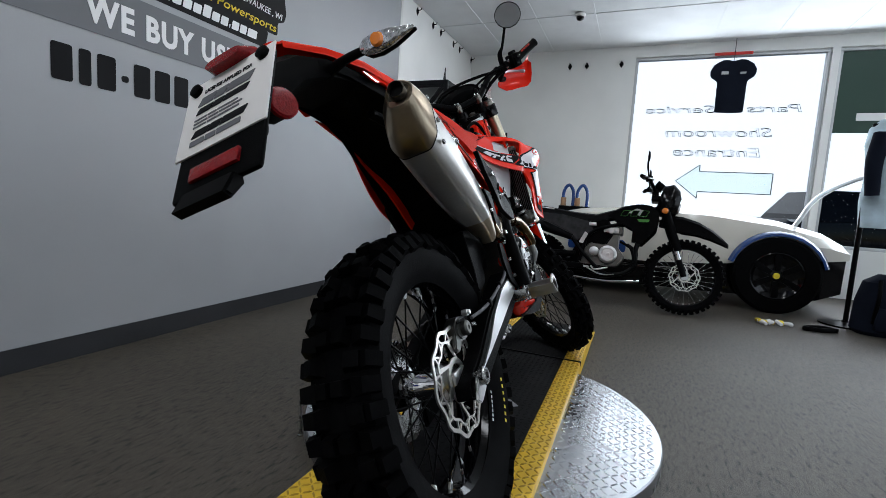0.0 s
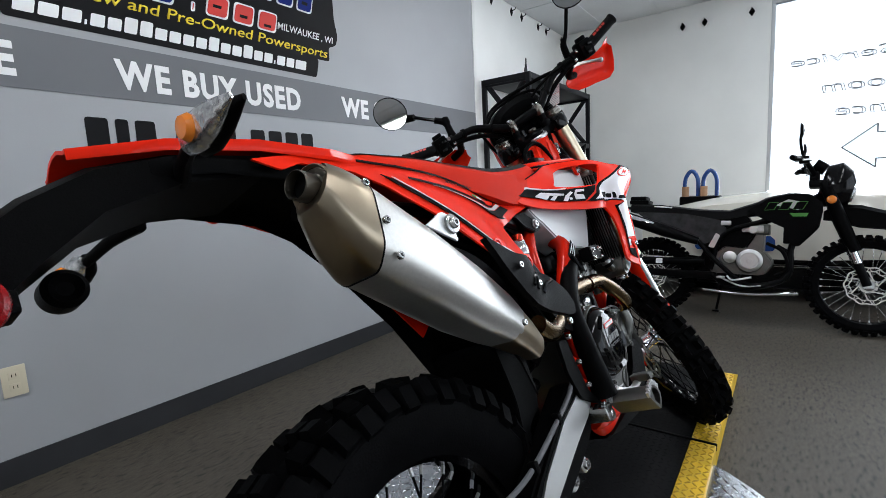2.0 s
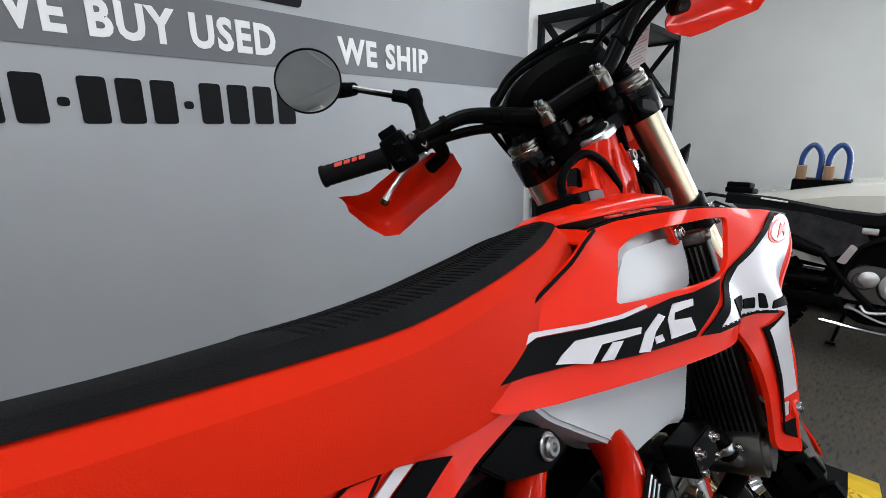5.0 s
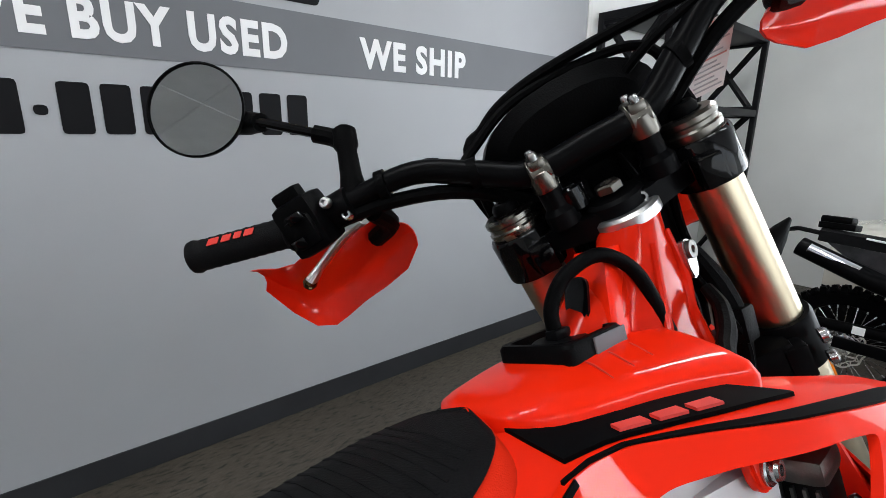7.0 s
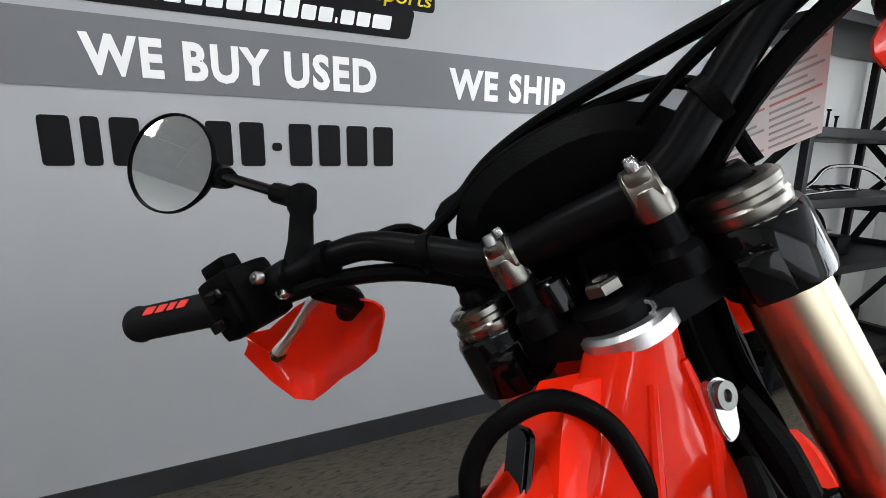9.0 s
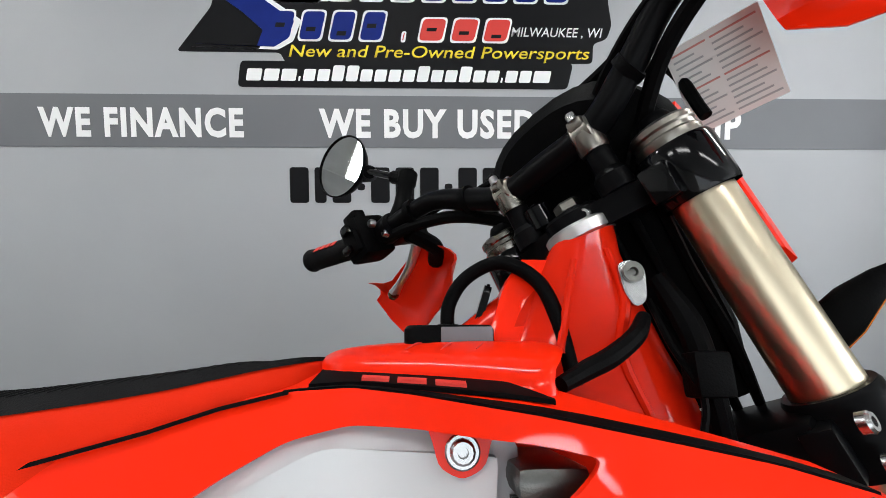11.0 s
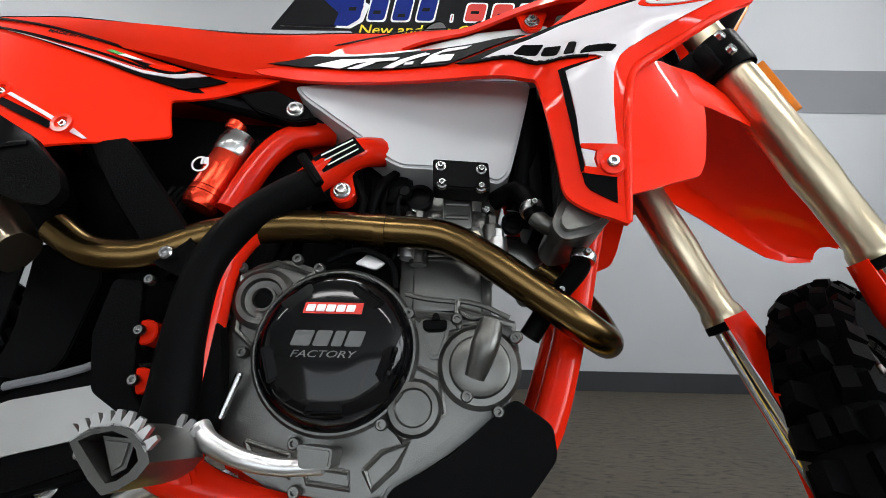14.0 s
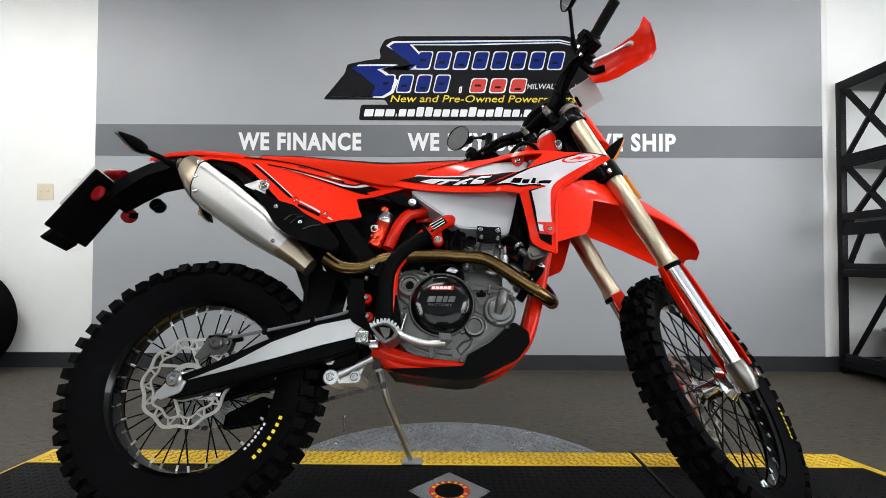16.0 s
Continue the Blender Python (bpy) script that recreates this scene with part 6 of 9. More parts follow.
mi.transform(Matrix.Translation((MI[0][0], min(g_side(*MI[0]), g_side(*MI[1])) - 0.0022, MI[0][1])) @ pose(0, 0, 0, 0, math.degrees(math.atan2(MI[0][1] - MI[1][1], MI[1][0] - MI[0][0])), 0))
part("side_lettering", mi, DARK_INK, bike)
decal("flag_green", [(0.370, 0.949), (0.388, 0.945), (0.380, 0.941), (0.365, 0.945)], g_side, GREEN_INK, 0.0026)
decal("flag_white", [(0.388, 0.945), (0.412, 0.939), (0.403, 0.937), (0.380, 0.941)], g_side, WHITE_INK, 0.0026)
decal("flag_red", [(0.412, 0.939), (0.427, 0.936), (0.424, 0.933), (0.403, 0.937)], g_side, RED_INK, 0.0026)
for p in [(0.303, -0.172, 0.834), (0.390, -0.170, 0.790)]:
    part("panel_socket", lathe([(0.013, 0.003), (0.0125, 0.006), (0.008, 0.006), (0.007, 0.001), (0, 0.001)], p, Vector(p) + Vector((0, -1, 0)), 24), RED, bike)
    bolt(Vector(p) + Vector((0, -0.001, 0)), bike, 0.005, h=0.004)

# rear fender, tail, plate
def channel(stations, lift=0.0, thick=0.004):
    """A trough-shaped shell: (x, z, half width, depth of its sides)."""
    rings = []
    for x, z, w, d in stations:
        o = [(x, -w, z - d), (x, -w, z - d * 0.35), (x, -w * 0.86, z - 0.004), (x, -w * 0.4, z + 0.005), (x, 0, z + 0.007), (x, w * 0.4, z + 0.005), (x, w * 0.86, z - 0.004), (x, w, z - d * 0.35), (x, w, z - d)]
        i = [(px, py * 0.97, pz - thick) for px, py, pz in reversed(o)]
        rings.append([(px, py, pz + lift) for px, py, pz in o + i])
    return loft(rings)


TAIL_AT = Matrix.Translation((0, -0.022, 0))
part("rear_fender", channel([(-0.235, 1.054, 0.04, 0.012), (-0.15, 1.056, 0.07, 0.014), (-0.05, 1.05, 0.092, 0.016), (0.06, 1.037, 0.1, 0.018), (0.15, 1.024, 0.09, 0.02), (0.24, 1.005, 0.08, 0.02)]), RED, bike, "red rear fender", m=TAIL_AT)
part("fender_liner", channel([(-0.17, 1.046, 0.06, 0.02), (-0.1, 1.046, 0.075, 0.022), (0.02, 1.034, 0.085, 0.03), (0.08, 1.006, 0.09, 0.035), (0.15, 0.955, 0.1, 0.05), (0.25, 0.865, 0.105, 0.09), (0.32, 0.78, 0.105, 0.14), (0.35, 0.69, 0.095, 0.12)], -0.012), BLACK, bike, "black inner mudguard", m=TAIL_AT)
part("fender_side", mirrored(panel([(0.0, 1.0), (0.12, 0.95), (0.2, 0.86), (0.3, 0.72), (0.33, 0.74), (0.25, 0.9), (0.15, 0.99)], spread([(0.1, 0.95, -0.125), (0.3, 0.75, -0.11)]), 0.004)), RED, bike, "red inner edge of the far side panel", m=FAR_AT)
part("tail_arm", loft([[(x, -w, z - h), (x, -w, z), (x, -w * 0.6, z + 0.012), (x, w * 0.6, z + 0.012), (x, w, z), (x, w, z - h)] for x, z, w, h in ((-0.04, 1.033, 0.07, 0.026), (-0.14, 1.035, 0.062, 0.034), (-0.22, 1.02, 0.055, 0.045), (-0.28, 0.99, 0.05, 0.06), (-0.325, 0.955, 0.045, 0.065))]), BLACK, bike, "black plate carrier arm", m=TAIL_AT)
PLATE_M = Matrix.Translation((-0.338, -0.04, 0.966)) @ pose(0, 0, 0, 0, 27, 0)
# in this frame x points back, z up, y across
part("plate_carrier", box(-0.012, -0.002, -0.085, 0.085, -0.215, 0.0, 0.006), BLACK, bike, "black plate carrier", m=PLATE_M)
part("carrier_lip", plate([(-0.004, -0.212), (-0.02, -0.215), (-0.03, -0.25), (-0.015, -0.252), (0, -0.222)], -0.05, 0.05, 0.003), BLACK, bike, m=PLATE_M)
pl = part("paper_plate", box(-0.0155, -0.0125, -0.091, 0.091, -0.142, 0.004, 0.001), PAPER, bike, "white temporary plate with printed lines", m=PLATE_M)


TURN = pose(0, 0, 0, 0, 0, -90)
lt = lettering("LICENSE APPLIED FOR", 0.0075, 0.1, bold=0.01, depth=0.0008)
lt.transform(Matrix.Translation((-0.016, 0.05, -0.026)) @ TURN)
part("plate_lettering", lt, DARK_INK, pl)
for z, w, h, inkm in ((-0.05, 0.115, 0.016, GREY_INK), (-0.066, 0.11, 0.011, DARK_INK), (-0.078, 0.095, 0.003, GREY_INK), (-0.085, 0.105, 0.003, GREY_INK), (-0.092, 0.1, 0.003, GREY_INK), (-0.112, 0.112, 0.013, DARK_INK), (-0.127, 0.108, 0.01, GREY_INK)):
    b = bars([w * 0.28, w * 0.2, w * 0.44], h, w * 0.02, 0.6 if h > 0.01 else 0, 0.0008)
    b.transform(Matrix.Translation((-0.016, 0.062, z)) @ TURN)
    part("plate_line", b, inkm, pl)
for y in (-0.07, 0.07):
    part("plate_fixing", lathe([(0.011, 0), (0.011, 0.007), (0.006, 0.009), (0, 0.009)], (-0.015, y, -0.012), (-1, y, -0.012), 16), BLACK, bike, m=PLATE_M)
part("rear_reflector", box(-0.018, -0.011, -0.048, 0.048, -0.194, -0.17, 0.003), RED_LENS, bike, "red rear reflector", m=PLATE_M)
part("tail_lamp", loft([oval((-0.3, -0.04, 0.985), (0, 1, 0), (0.4, 0, 0.9), 0.04, 0.016, 3), oval((-0.34, -0.04, 0.988), (0, 1, 0), (0.4, 0, 0.9), 0.044, 0.015, 3), oval((-0.365, -0.04, 0.986), (0, 1, 0), (0.4, 0, 0.9), 0.036, 0.009, 3)]), RED_LENS, bike, "red tail lamp")
for s in (-1, 1):
    c = Vector((-0.333, s * 0.074 - 0.024, 0.896))
    part("side_reflector", lathe([(0.025, 0), (0.025, 0.006), (0.022, 0.009), (0, 0.01)], c, c + Vector((-0.35, s, 0)), 32), RED_LENS, bike, "round red side reflector")
    part("reflector_stay", box(c.x - 0.015, c.x + 0.03, min(c.y, s * 0.05), max(c.y, s * 0.05), c.z - 0.01, c.z + 0.01, 0.003), BLACK, bike)
    st, e = Vector((-0.135, s * 0.07, 1.012)), Vector((-0.172, s * 0.182, 0.998))
    part("signal_stalk", tube([st, (st + e) / 2 + Vector((0, 0, 0.004)), e], [0.013, 0.009, 0.008], 10, flat=0.8), BLACK, bike)
    d = Vector((-0.1, s * 0.97, -0.11)).normalized()
    q = Vector((0.99, s * 0.1, 0))
    def pod(back, thin, grow):
        return loft([[(p[0] + back, p[1], p[2]) for p in oval(e + d * t, q, Vector((0, 0, 1)), w * thin, w * grow, 2.2, 20)] for t, w in ((-0.006, 0.008), (0.006, 0.017), (0.03, 0.02), (0.06, 0.016), (0.085, 0.009), (0.104, 0.003))])
    sg = part("turn_signal", pod(0.006, 0.6, 1.0), BLACK, bike, "slim black rear turn signal")
    part("lens", pod(-0.005, 0.55, 0.93), CLEAR_LENS, sg, "clear lens with amber bulb")
    part("bulb", lathe([(0.009, 0), (0.013, 0.004), (0.01, 0.01), (0, 0.012)], e + d * 0.035 + Vector((-0.012, 0, 0)), e + d * 0.035 + Vector((-1, 0, 0)), 12), AMBER, sg)
part("carrier_knob", lathe([(0.02, 0), (0.022, 0.004), (0.022, 0.03), (0.016, 0.036), (0.008, 0.03), (0, 0.03)], (-0.24, 0.06, 0.93), (-0.24, -1, 0.93), 24), BLACK, bike)

# radiators
for s in (-1, 1):
    y0, y1 = min(s * 0.06, s * 0.155), max(s * 0.06, s * 0.155)
    rd = part("radiator", box(0.985, 1.018, y0, y1, 0.7, 0.972, 0.004), BLACK_METAL, bike, "black finned radiator")
    for k in range(13):
        part("fin", box(0.981, 0.9848, s * (0.066 + k * 0.007) - 0.001, s * (0.066 + k * 0.007) + 0.001, 0.705, 0.968), CAST, rd)
    part("tank_end", box(0.98, 1.022, y0 - 0.002, y1 + 0.002, 0.97, 0.988, 0.007), CAST, rd)
    part("tank_end", join(plate([(0.975, 0.715), (1.02, 0.72), (1.026, 0.69), (1.004, 0.671), (0.968, 0.662), (0.956, 0.68), (0.966, 0.705)], y0 - 0.006, y1 + 0.006, 0.008, 0.012), tube([(0.98, s * 0.12, 0.69), (0.958, s * 0.125, 0.692), (0.945, s * 0.122, 0.705)], 0.011, 12)), CAST, rd, "cast radiator end tank")
part("coolant_hose", tube([(0.946, -0.122, 0.703), (0.938, -0.115, 0.73), (0.925, -0.1, 0.75), (0.9, -0.08, 0.745)], 0.0125, 12), BLACK, bike)
part("coolant_hose", tube([(1.0, -0.12, 0.665), (0.995, -0.105, 0.645), (0.97, -0.085, 0.615), (0.94, -0.075, 0.57)], 0.0125, 12), BLACK, bike)
for p, q in (((0.942, -0.119, 0.716), (-0.2, 0.2, 1)), ((0.998, -0.121, 0.655), (0.3, 0, 1)), ((0.974, -0.088, 0.62), (0.6, -0.3, 0.6))):
    part("hose_clamp", lathe([(0.0142, -0.005), (0.0146, -0.004), (0.0146, 0.004), (0.0142, 0.005)], p, Vector(p) + Vector(q), 20), STEEL, bike)
    bolt(Vector(p) + Vector((0, -0.015, 0)), bike, 0.004)
part("horn", lathe([(0.02, 0), (0.034, 0.004), (0.036, 0.02), (0.03, 0.026), (0.012, 0.028), (0, 0.03)], (1.1, -0.115, 0.87), (1.12, -1, 0.88), 28), BLACK_GLOSS, bike, "black disc horn")
part("wiring", tube([(1.13, -0.045, 1.12), (1.145, -0.055, 1.08), (1.15, -0.062, 1.04), (1.16, -0.055, 0.98)], [0.008, 0.012, 0.011, 0.009], 10), BLACK, bike, "taped wiring loom")
part("connector", box(1.135, 1.165, -0.075, -0.05, 1.02, 1.055, 0.004), BLACK, bike)
part("wire", tube([(1.12, -0.045, 1.1), (1.125, -0.062, 1.06), (1.14, -0.07, 1.02), (1.13, -0.07, 0.98)], 0.003, 6), BLACK, bike)
part("loom", tube([(1.107, -0.060, 1.083), (1.092, -0.075, 1.067), (1.068, -0.085, 1.051), (1.046, -0.090, 1.041), (1.024, -0.100, 1.031)], [0.006, 0.0075, 0.008, 0.0075, 0.006], 10), BLACK, bike)

# ---- front end, in the steering frame: x ahead, y to the left, z along the axis ----
def steer_part(name, bm, material, label="", parent=None):
    return part(name, bm, material, parent or bike, label, None if parent else STEER)


CLAMP_ALLOY = mat("brushed_clamp_alloy", (0.2, 0.187, 0.165), 0.3, metal=1.0, rough_var=0.1, stain=0.1)
FO = 0.03
for s in (-1, 1):
    y = s * 0.1
    steer_part("fork_tube", lathe([(0.024, 0.0), (0.0275, -0.004), (0.0275, -0.28), (0.0295, -0.3), (0.0295, -0.47), (0.027, -0.5), (0.026, -0.575), (0.03, -0.585), (0.031, -0.6), (0.028, -0.606)], (FO, y, 0.0), (FO, y, 1), 32), GOLD, "champagne anodised fork tube")
    steer_part("dust_seal", lathe([(0.031, -0.598), (0.032, -0.602), (0.032, -0.61), (0.025, -0.612)], (FO, y, 0), (FO, y, 1), 28, cap=False), BLACK)
    steer_part("fork_slider", rod((FO, y, -0.6), (FO, y, -LF + 0.03), 0.0235, seg=28), CHROME, "polished fork slider")
    steer_part("fork_cap", lathe([(0.029, -0.012), (0.0305, -0.006), (0.0305, -0.002), (0.0285, 0.0), (0.0285, 0.004), (0.03, 0.006), (0.03, 0.011), (0.026, 0.014), (0.018, 0.014), (0.016, 0.009), (0.008, 0.009), (0.007, 0.016), (0, 0.016)], (FO, y, 0.01), (FO, y, 1), 28), CLAMP_ALLOY, "machined fork cap")
    steer_part("cap_knob", lathe([(0.015, 0.014), (0.0155, 0.02), (0.012, 0.026), (0.006, 0.026), (0.005, 0.02), (0, 0.02)], (FO, y, 0.01), (FO, y, 1), 24), BLACK_METAL)
    steer_part("axle_lug", join(lathe([(0.026, 0.03), (0.028, 0.02), (0.028, -0.02), (0.02, -0.05)], (FO, y, -LF + 0.02), (FO, y, 1), 24), box(FO - 0.012, 0.09, y - 0.018, y + 0.018, -LF - 0.02, -LF + 0.02, 0.01)), CLAMP_ALLOY, "alloy axle lug")
    bolt(STEER @ Vector((0.07, y + s * 0.022, -LF)), bike, 0.013, axis=STEER.to_3x3() @ Vector((0, s, 0)))
    def shell(z, r, a0, a1, dx=0.0, n=10):
        """An arc-shaped strip round the slider; angles from straight ahead, outward positive."""
        arc = [math.radians(a0 + (a1 - a0) * k / n) for k in range(n + 1)]
        return [(FO + dx + r * math.cos(a), y + s * r * math.sin(a), z) for a in arc] + [(FO + dx + (r - 0.004) * math.cos(a), y + s * (r - 0.004) * math.sin(a), z) for a in reversed(arc)]
    gd = join(loft([shell(z, r, a0, a1, dx) for z, r, a0, a1, dx in ((-0.585, 0.03, -90, 40, 0.0), (-0.63, 0.035, -90, 58, 0.002), (-0.72, 0.036, -90, 64, 0.004), (-0.82, 0.035, -90, 66, 0.004), (-0.88, 0.038, -105, 85, 0.003), (-0.925, 0.037, -95, 95, 0.002))]),
              loft([shell(z, r, a0, a1) for z, r, a0, a1 in ((-0.595, 0.034, -165, -95), (-0.66, 0.042, -165, -105), (-0.74, 0.042, -160, -118), (-0.805, 0.038, -150, -138))]))
    steer_part("fork_guard", gd, RED, "red plastic fork guard")
    bolt(STEER @ Vector((FO + 0.01, y + s * 0.036, -0.9)), bike, 0.007, axis=STEER.to_3x3() @ Vector((0, s, 0)), material=HEADER)
    for z0, z1 in ((-0.05, 0.0), (-0.285, -0.225)):
        steer_part("fork_clamp", join(lathe([(0.034, z0), (0.035, z0 + 0.004), (0.035, z1 - 0.004), (0.033, z1), (0.028, z1), (0.028, z0)], (FO, y, 0), (FO, y, 1), 28, cap=False), box(FO - 0.052, FO - 0.028, y - s * 0.012 - 0.012, y - s * 0.012 + 0.012, z0 + 0.006, z1 - 0.012, 0.004)), BLACK_GLOSS if z0 > -0.1 else BLACK_METAL)
    for z in (-0.24, -0.268):
        bolt(STEER @ Vector((FO - 0.045, y + s * 0.015, z)), bike, 0.008, axis=STEER.to_3x3() @ Vector((-0.2, s, 0)))
    am = box(-0.005, 0.005, -0.008, 0.008, -0.045, 0.045, 0.002)
    am.transform(Matrix.Translation((FO + 0.012, y + s * 0.03, -0.335)))
    steer_part("amber_reflector", am, AMBER, "amber fork reflector")
    d0 = Vector((FO + 0.025, s * 0.085, -0.215))
    steer_part("signal_stalk", tube([d0, d0 + Vector((0.015, s * 0.015, 0.015))], 0.01, 10), BLACK)
    dd = Vector((0.28, s * 0.88, 0.38)).normalized()
    e = d0 + Vector((0.015, s * 0.015, 0.015))
    sg = steer_part("turn_signal", loft([oval(e + dd * t, Vector((0.95, -s * 0.2, 0)), Vector((0, 0, 1)), w * 0.8, w, 2.2, 20) for t, w in ((-0.004, 0.01), (0.015, 0.021), (0.04, 0.02), (0.07, 0.012), (0.092, 0.003))]), BLACK, "black front turn signal")
    part("lens", loft([oval(e + dd * t + Vector((0.006, 0, -0.003)), Vector((0.95, -s * 0.2, 0)), Vector((0, 0, 1)), w * 0.8, w, 2.2, 20) for t, w in ((0.005, 0.01), (0.018, 0.02), (0.04, 0.019), (0.07, 0.011), (0.09, 0.003))]), AMBER, sg, "amber lens")
steer_part("top_clamp", join(loft([[(x0, y, -0.036), (x1, y, -0.036), (x1, y, -0.012), (x0, y, -0.012)] for y, x0, x1 in ((-0.085, 0.008, 0.052), (-0.06, -0.004, 0.044), (-0.03, -0.02, 0.034), (0.03, -0.02, 0.034), (0.06, -0.004, 0.044), (0.085, 0.008, 0.052))]), rod((0, 0, -0.04), (0, 0, -0.006), 0.03, seg=28)), BLACK_METAL, "black triple clamp")
steer_part("lower_clamp", box(-0.02, 0.06, -0.09, 0.09, -0.28, -0.23, 0.01), BLACK_METAL)
steer_part("harness_pouch", loft([oval((x, y, z), (0, 1, 0), (1, 0, 0), w, 0.016, 2.6, 20) for x, y, z, w in ((0.058, 0.0, 0.02, 0.05), (0.062, -0.004, -0.04, 0.062), (0.064, -0.006, -0.1, 0.06), (0.066, -0.006, -0.16, 0.055), (0.06, -0.004, -0.22, 0.04))]), BLACK, "black wiring pouch between the fork legs")
for k in range(5):
    yy = -0.062 + 0.026 * k
    steer_part("harness_wire", tube([(0.05, yy * 0.8, 0.03), (0.042 - 0.004 * (k % 2), yy, -0.03), (0.046 + 0.004 * (k % 3), yy + 0.006, -0.1), (0.04, yy * 0.9, -0.17), (0.05, yy * 0.7, -0.24)], [0.004, 0.0055, 0.005, 0.006, 0.004], 8), BLACK)
steer_part("stem_nut", lathe([(0.014, 0), (0.014, 0.007), (0.012, 0.009), (0.007, 0.009), (0.006, 0.004), (0, 0.004)], (-0.0, 0, -0.002), (0, 0, 1), 6), CLAMP_ALLOY)
steer_part("ignition_switch", join(rod((0.005, 0.035, -0.004), (0.005, 0.035, 0.022), 0.016), box(-0.004, 0.014, 0.028, 0.042, 0.02, 0.024, 0.001)), BLACK_GLOSS)
bolt(STEER @ Vector((-0.014, -0.02, -0.018)), bike, 0.007, axis=STEER.to_3x3() @ Vector((-1, 0, 0.1)))
BAR_A = 0.05
BAR_HALF = [(0.0, 0.0, BAR_A), (0.001, 0.06, BAR_A + 0.002), (0.012, 0.11, 0.08), (0.017, 0.165, 0.112), (0.009, 0.235, 0.122), (-0.005, 0.31, 0.13), (-0.017, 0.41, 0.156)]
BAR = [(x, y, z) for x, y, z in reversed(BAR_HALF)] + [(x, -y, z) for x, y, z in BAR_HALF[1:]]
steer_part("handlebar", tube(BAR, [0.011, 0.011, 0.0112, 0.0125, 0.0138, 0.0142, 0.0142, 0.0142, 0.0138, 0.0125, 0.0112, 0.011, 0.011], 16), BLACK_METAL, "black tapered handlebar")
for s in (-1, 1):
    y = s * 0.052
    steer_part("clamp_pedestal", lathe([(0.017, -0.012), (0.017, 0.004), (0.0125, 0.01), (0.0125, 0.034)], (0.0, y, 0.0), (0.0, y, 1), 20), BLACK_METAL)
    steer_part("bar_clamp", join(lathe([(0.0135, 0.03), (0.0145, 0.033), (0.0145, 0.05), (0.0125, 0.052)], (-0.003, y, 0.0), (-0.003, y, 1), 20), rod((0.0, y - 0.011, BAR_A), (0.0, y + 0.011, BAR_A), 0.0165), box(-0.0165, 0.0165, y - 0.0085, y + 0.0085, BAR_A + 0.004, BAR_A + 0.016, 0.004)), CLAMP_ALLOY, "brushed alloy bar clamp")
    for x in (-0.014, 0.014):
        bolt(STEER @ Vector((x, y, BAR_A + 0.014)), bike, 0.005, axis=STEER.to_3x3() @ Vector((0, 0, 1)))
    g0, g1 = Vector((-0.0175, s * 0.414, 0.157)), Vector((-0.0055, s * 0.308, 0.1265))
    gp = steer_part("grip", join(lathe([(0.012, -0.002), (0.0175, 0.0), (0.0185, 0.004), (0.0172, 0.008)] + [(0.0165 + 0.0007 * (k % 2), 0.01 + k * 0.005) for k in range(19)] + [(0.018, 0.106), (0.021, 0.108), (0.021, 0.113), (0.014, 0.114)], g0, g1, 24)), SEAT_BLACK, "ribbed black rubber grip")
    lg = bars([0.012, 0.01, 0.008, 0.01], 0.0085, 0.0035, 0.2, 0.0008)
    gx = (g1 - g0).normalized() * (1 if s > 0 else -1)
    gn = (Vector((-0.62, 0, 0.78)) - gx * gx.dot(Vector((-0.62, 0, 0.78)))).normalized()
    gm = Matrix((gx, -gn, gx.cross(-gn))).transposed().to_4x4()
    gm.translation = (g0 + g1) / 2 - gx * 0.03 + gn * 0.0172 - gx.cross(-gn) * 0.0055
    lg.transform(gm)
    part("grip_mark", lg, RED_INK, gp)
    # switch pod and lever mount
    c = Vector((-0.003, s * 0.285, 0.124))
    pod = steer_part("switch_pod", join(box(c.x - 0.03, c.x + 0.026, c.y - 0.022, c.y + 0.022, c.z - 0.03, c.z + 0.03, 0.009), box(c.x - 0.036, c.x - 0.02, c.y - 0.016, c.y + 0.012, c.z - 0.02, c.z + 0.012, 0.004), box(c.x - 0.02, c.x + 0.0, c.y - 0.015, c.y + 0.015, c.z + 0.026, c.z + 0.042, 0.004)), BLACK, "black handlebar switch pod")
    for dz, dy in ((0.012, -0.006), (-0.012, 0.004)):
        part("switch", box(c.x - 0.043, c.x - 0.034, c.y + dy - 0.008, c.y + dy + 0.008, c.z + dz - 0.005, c.z + dz + 0.005, 0.002), BLACK_GLOSS, pod)
    q = Vector((0.008, s * 0.25, 0.12))
    pr_ = steer_part("lever_perch", join(lathe([(0.018, -0.014), (0.019, -0.01), (0.019, 0.01), (0.018, 0.014)], q, q + Vector((0.1, s * 1.0, 0.02)), 20), box(q.x + 0.005, q.x + 0.06, q.y - 0.014, q.y + 0.02, q.z - 0.02, q.z + 0.006, 0.006)), BLACK_METAL)
    for dx in (-0.018, -0.012):
        bolt(STEER @ (q + Vector((dx, s * (0.005 if dx < -0.015 else -0.006), 0.012 if dx < -0.015 else -0.01))), bike, 0.006, axis=STEER.to_3x3() @ Vector((-1, 0, 0.4)))
    steer_part("lever", tube([(0.05, s * 0.25, 0.095), (0.068, s * 0.285, 0.09), (0.076, s * 0.315, 0.08), (0.074, s * 0.343, 0.069), (0.07, s * 0.362, 0.06)], [0.007, 0.0065, 0.006, 0.0055, 0.008], 10, flat=1.3), ALU, "bare alloy lever")
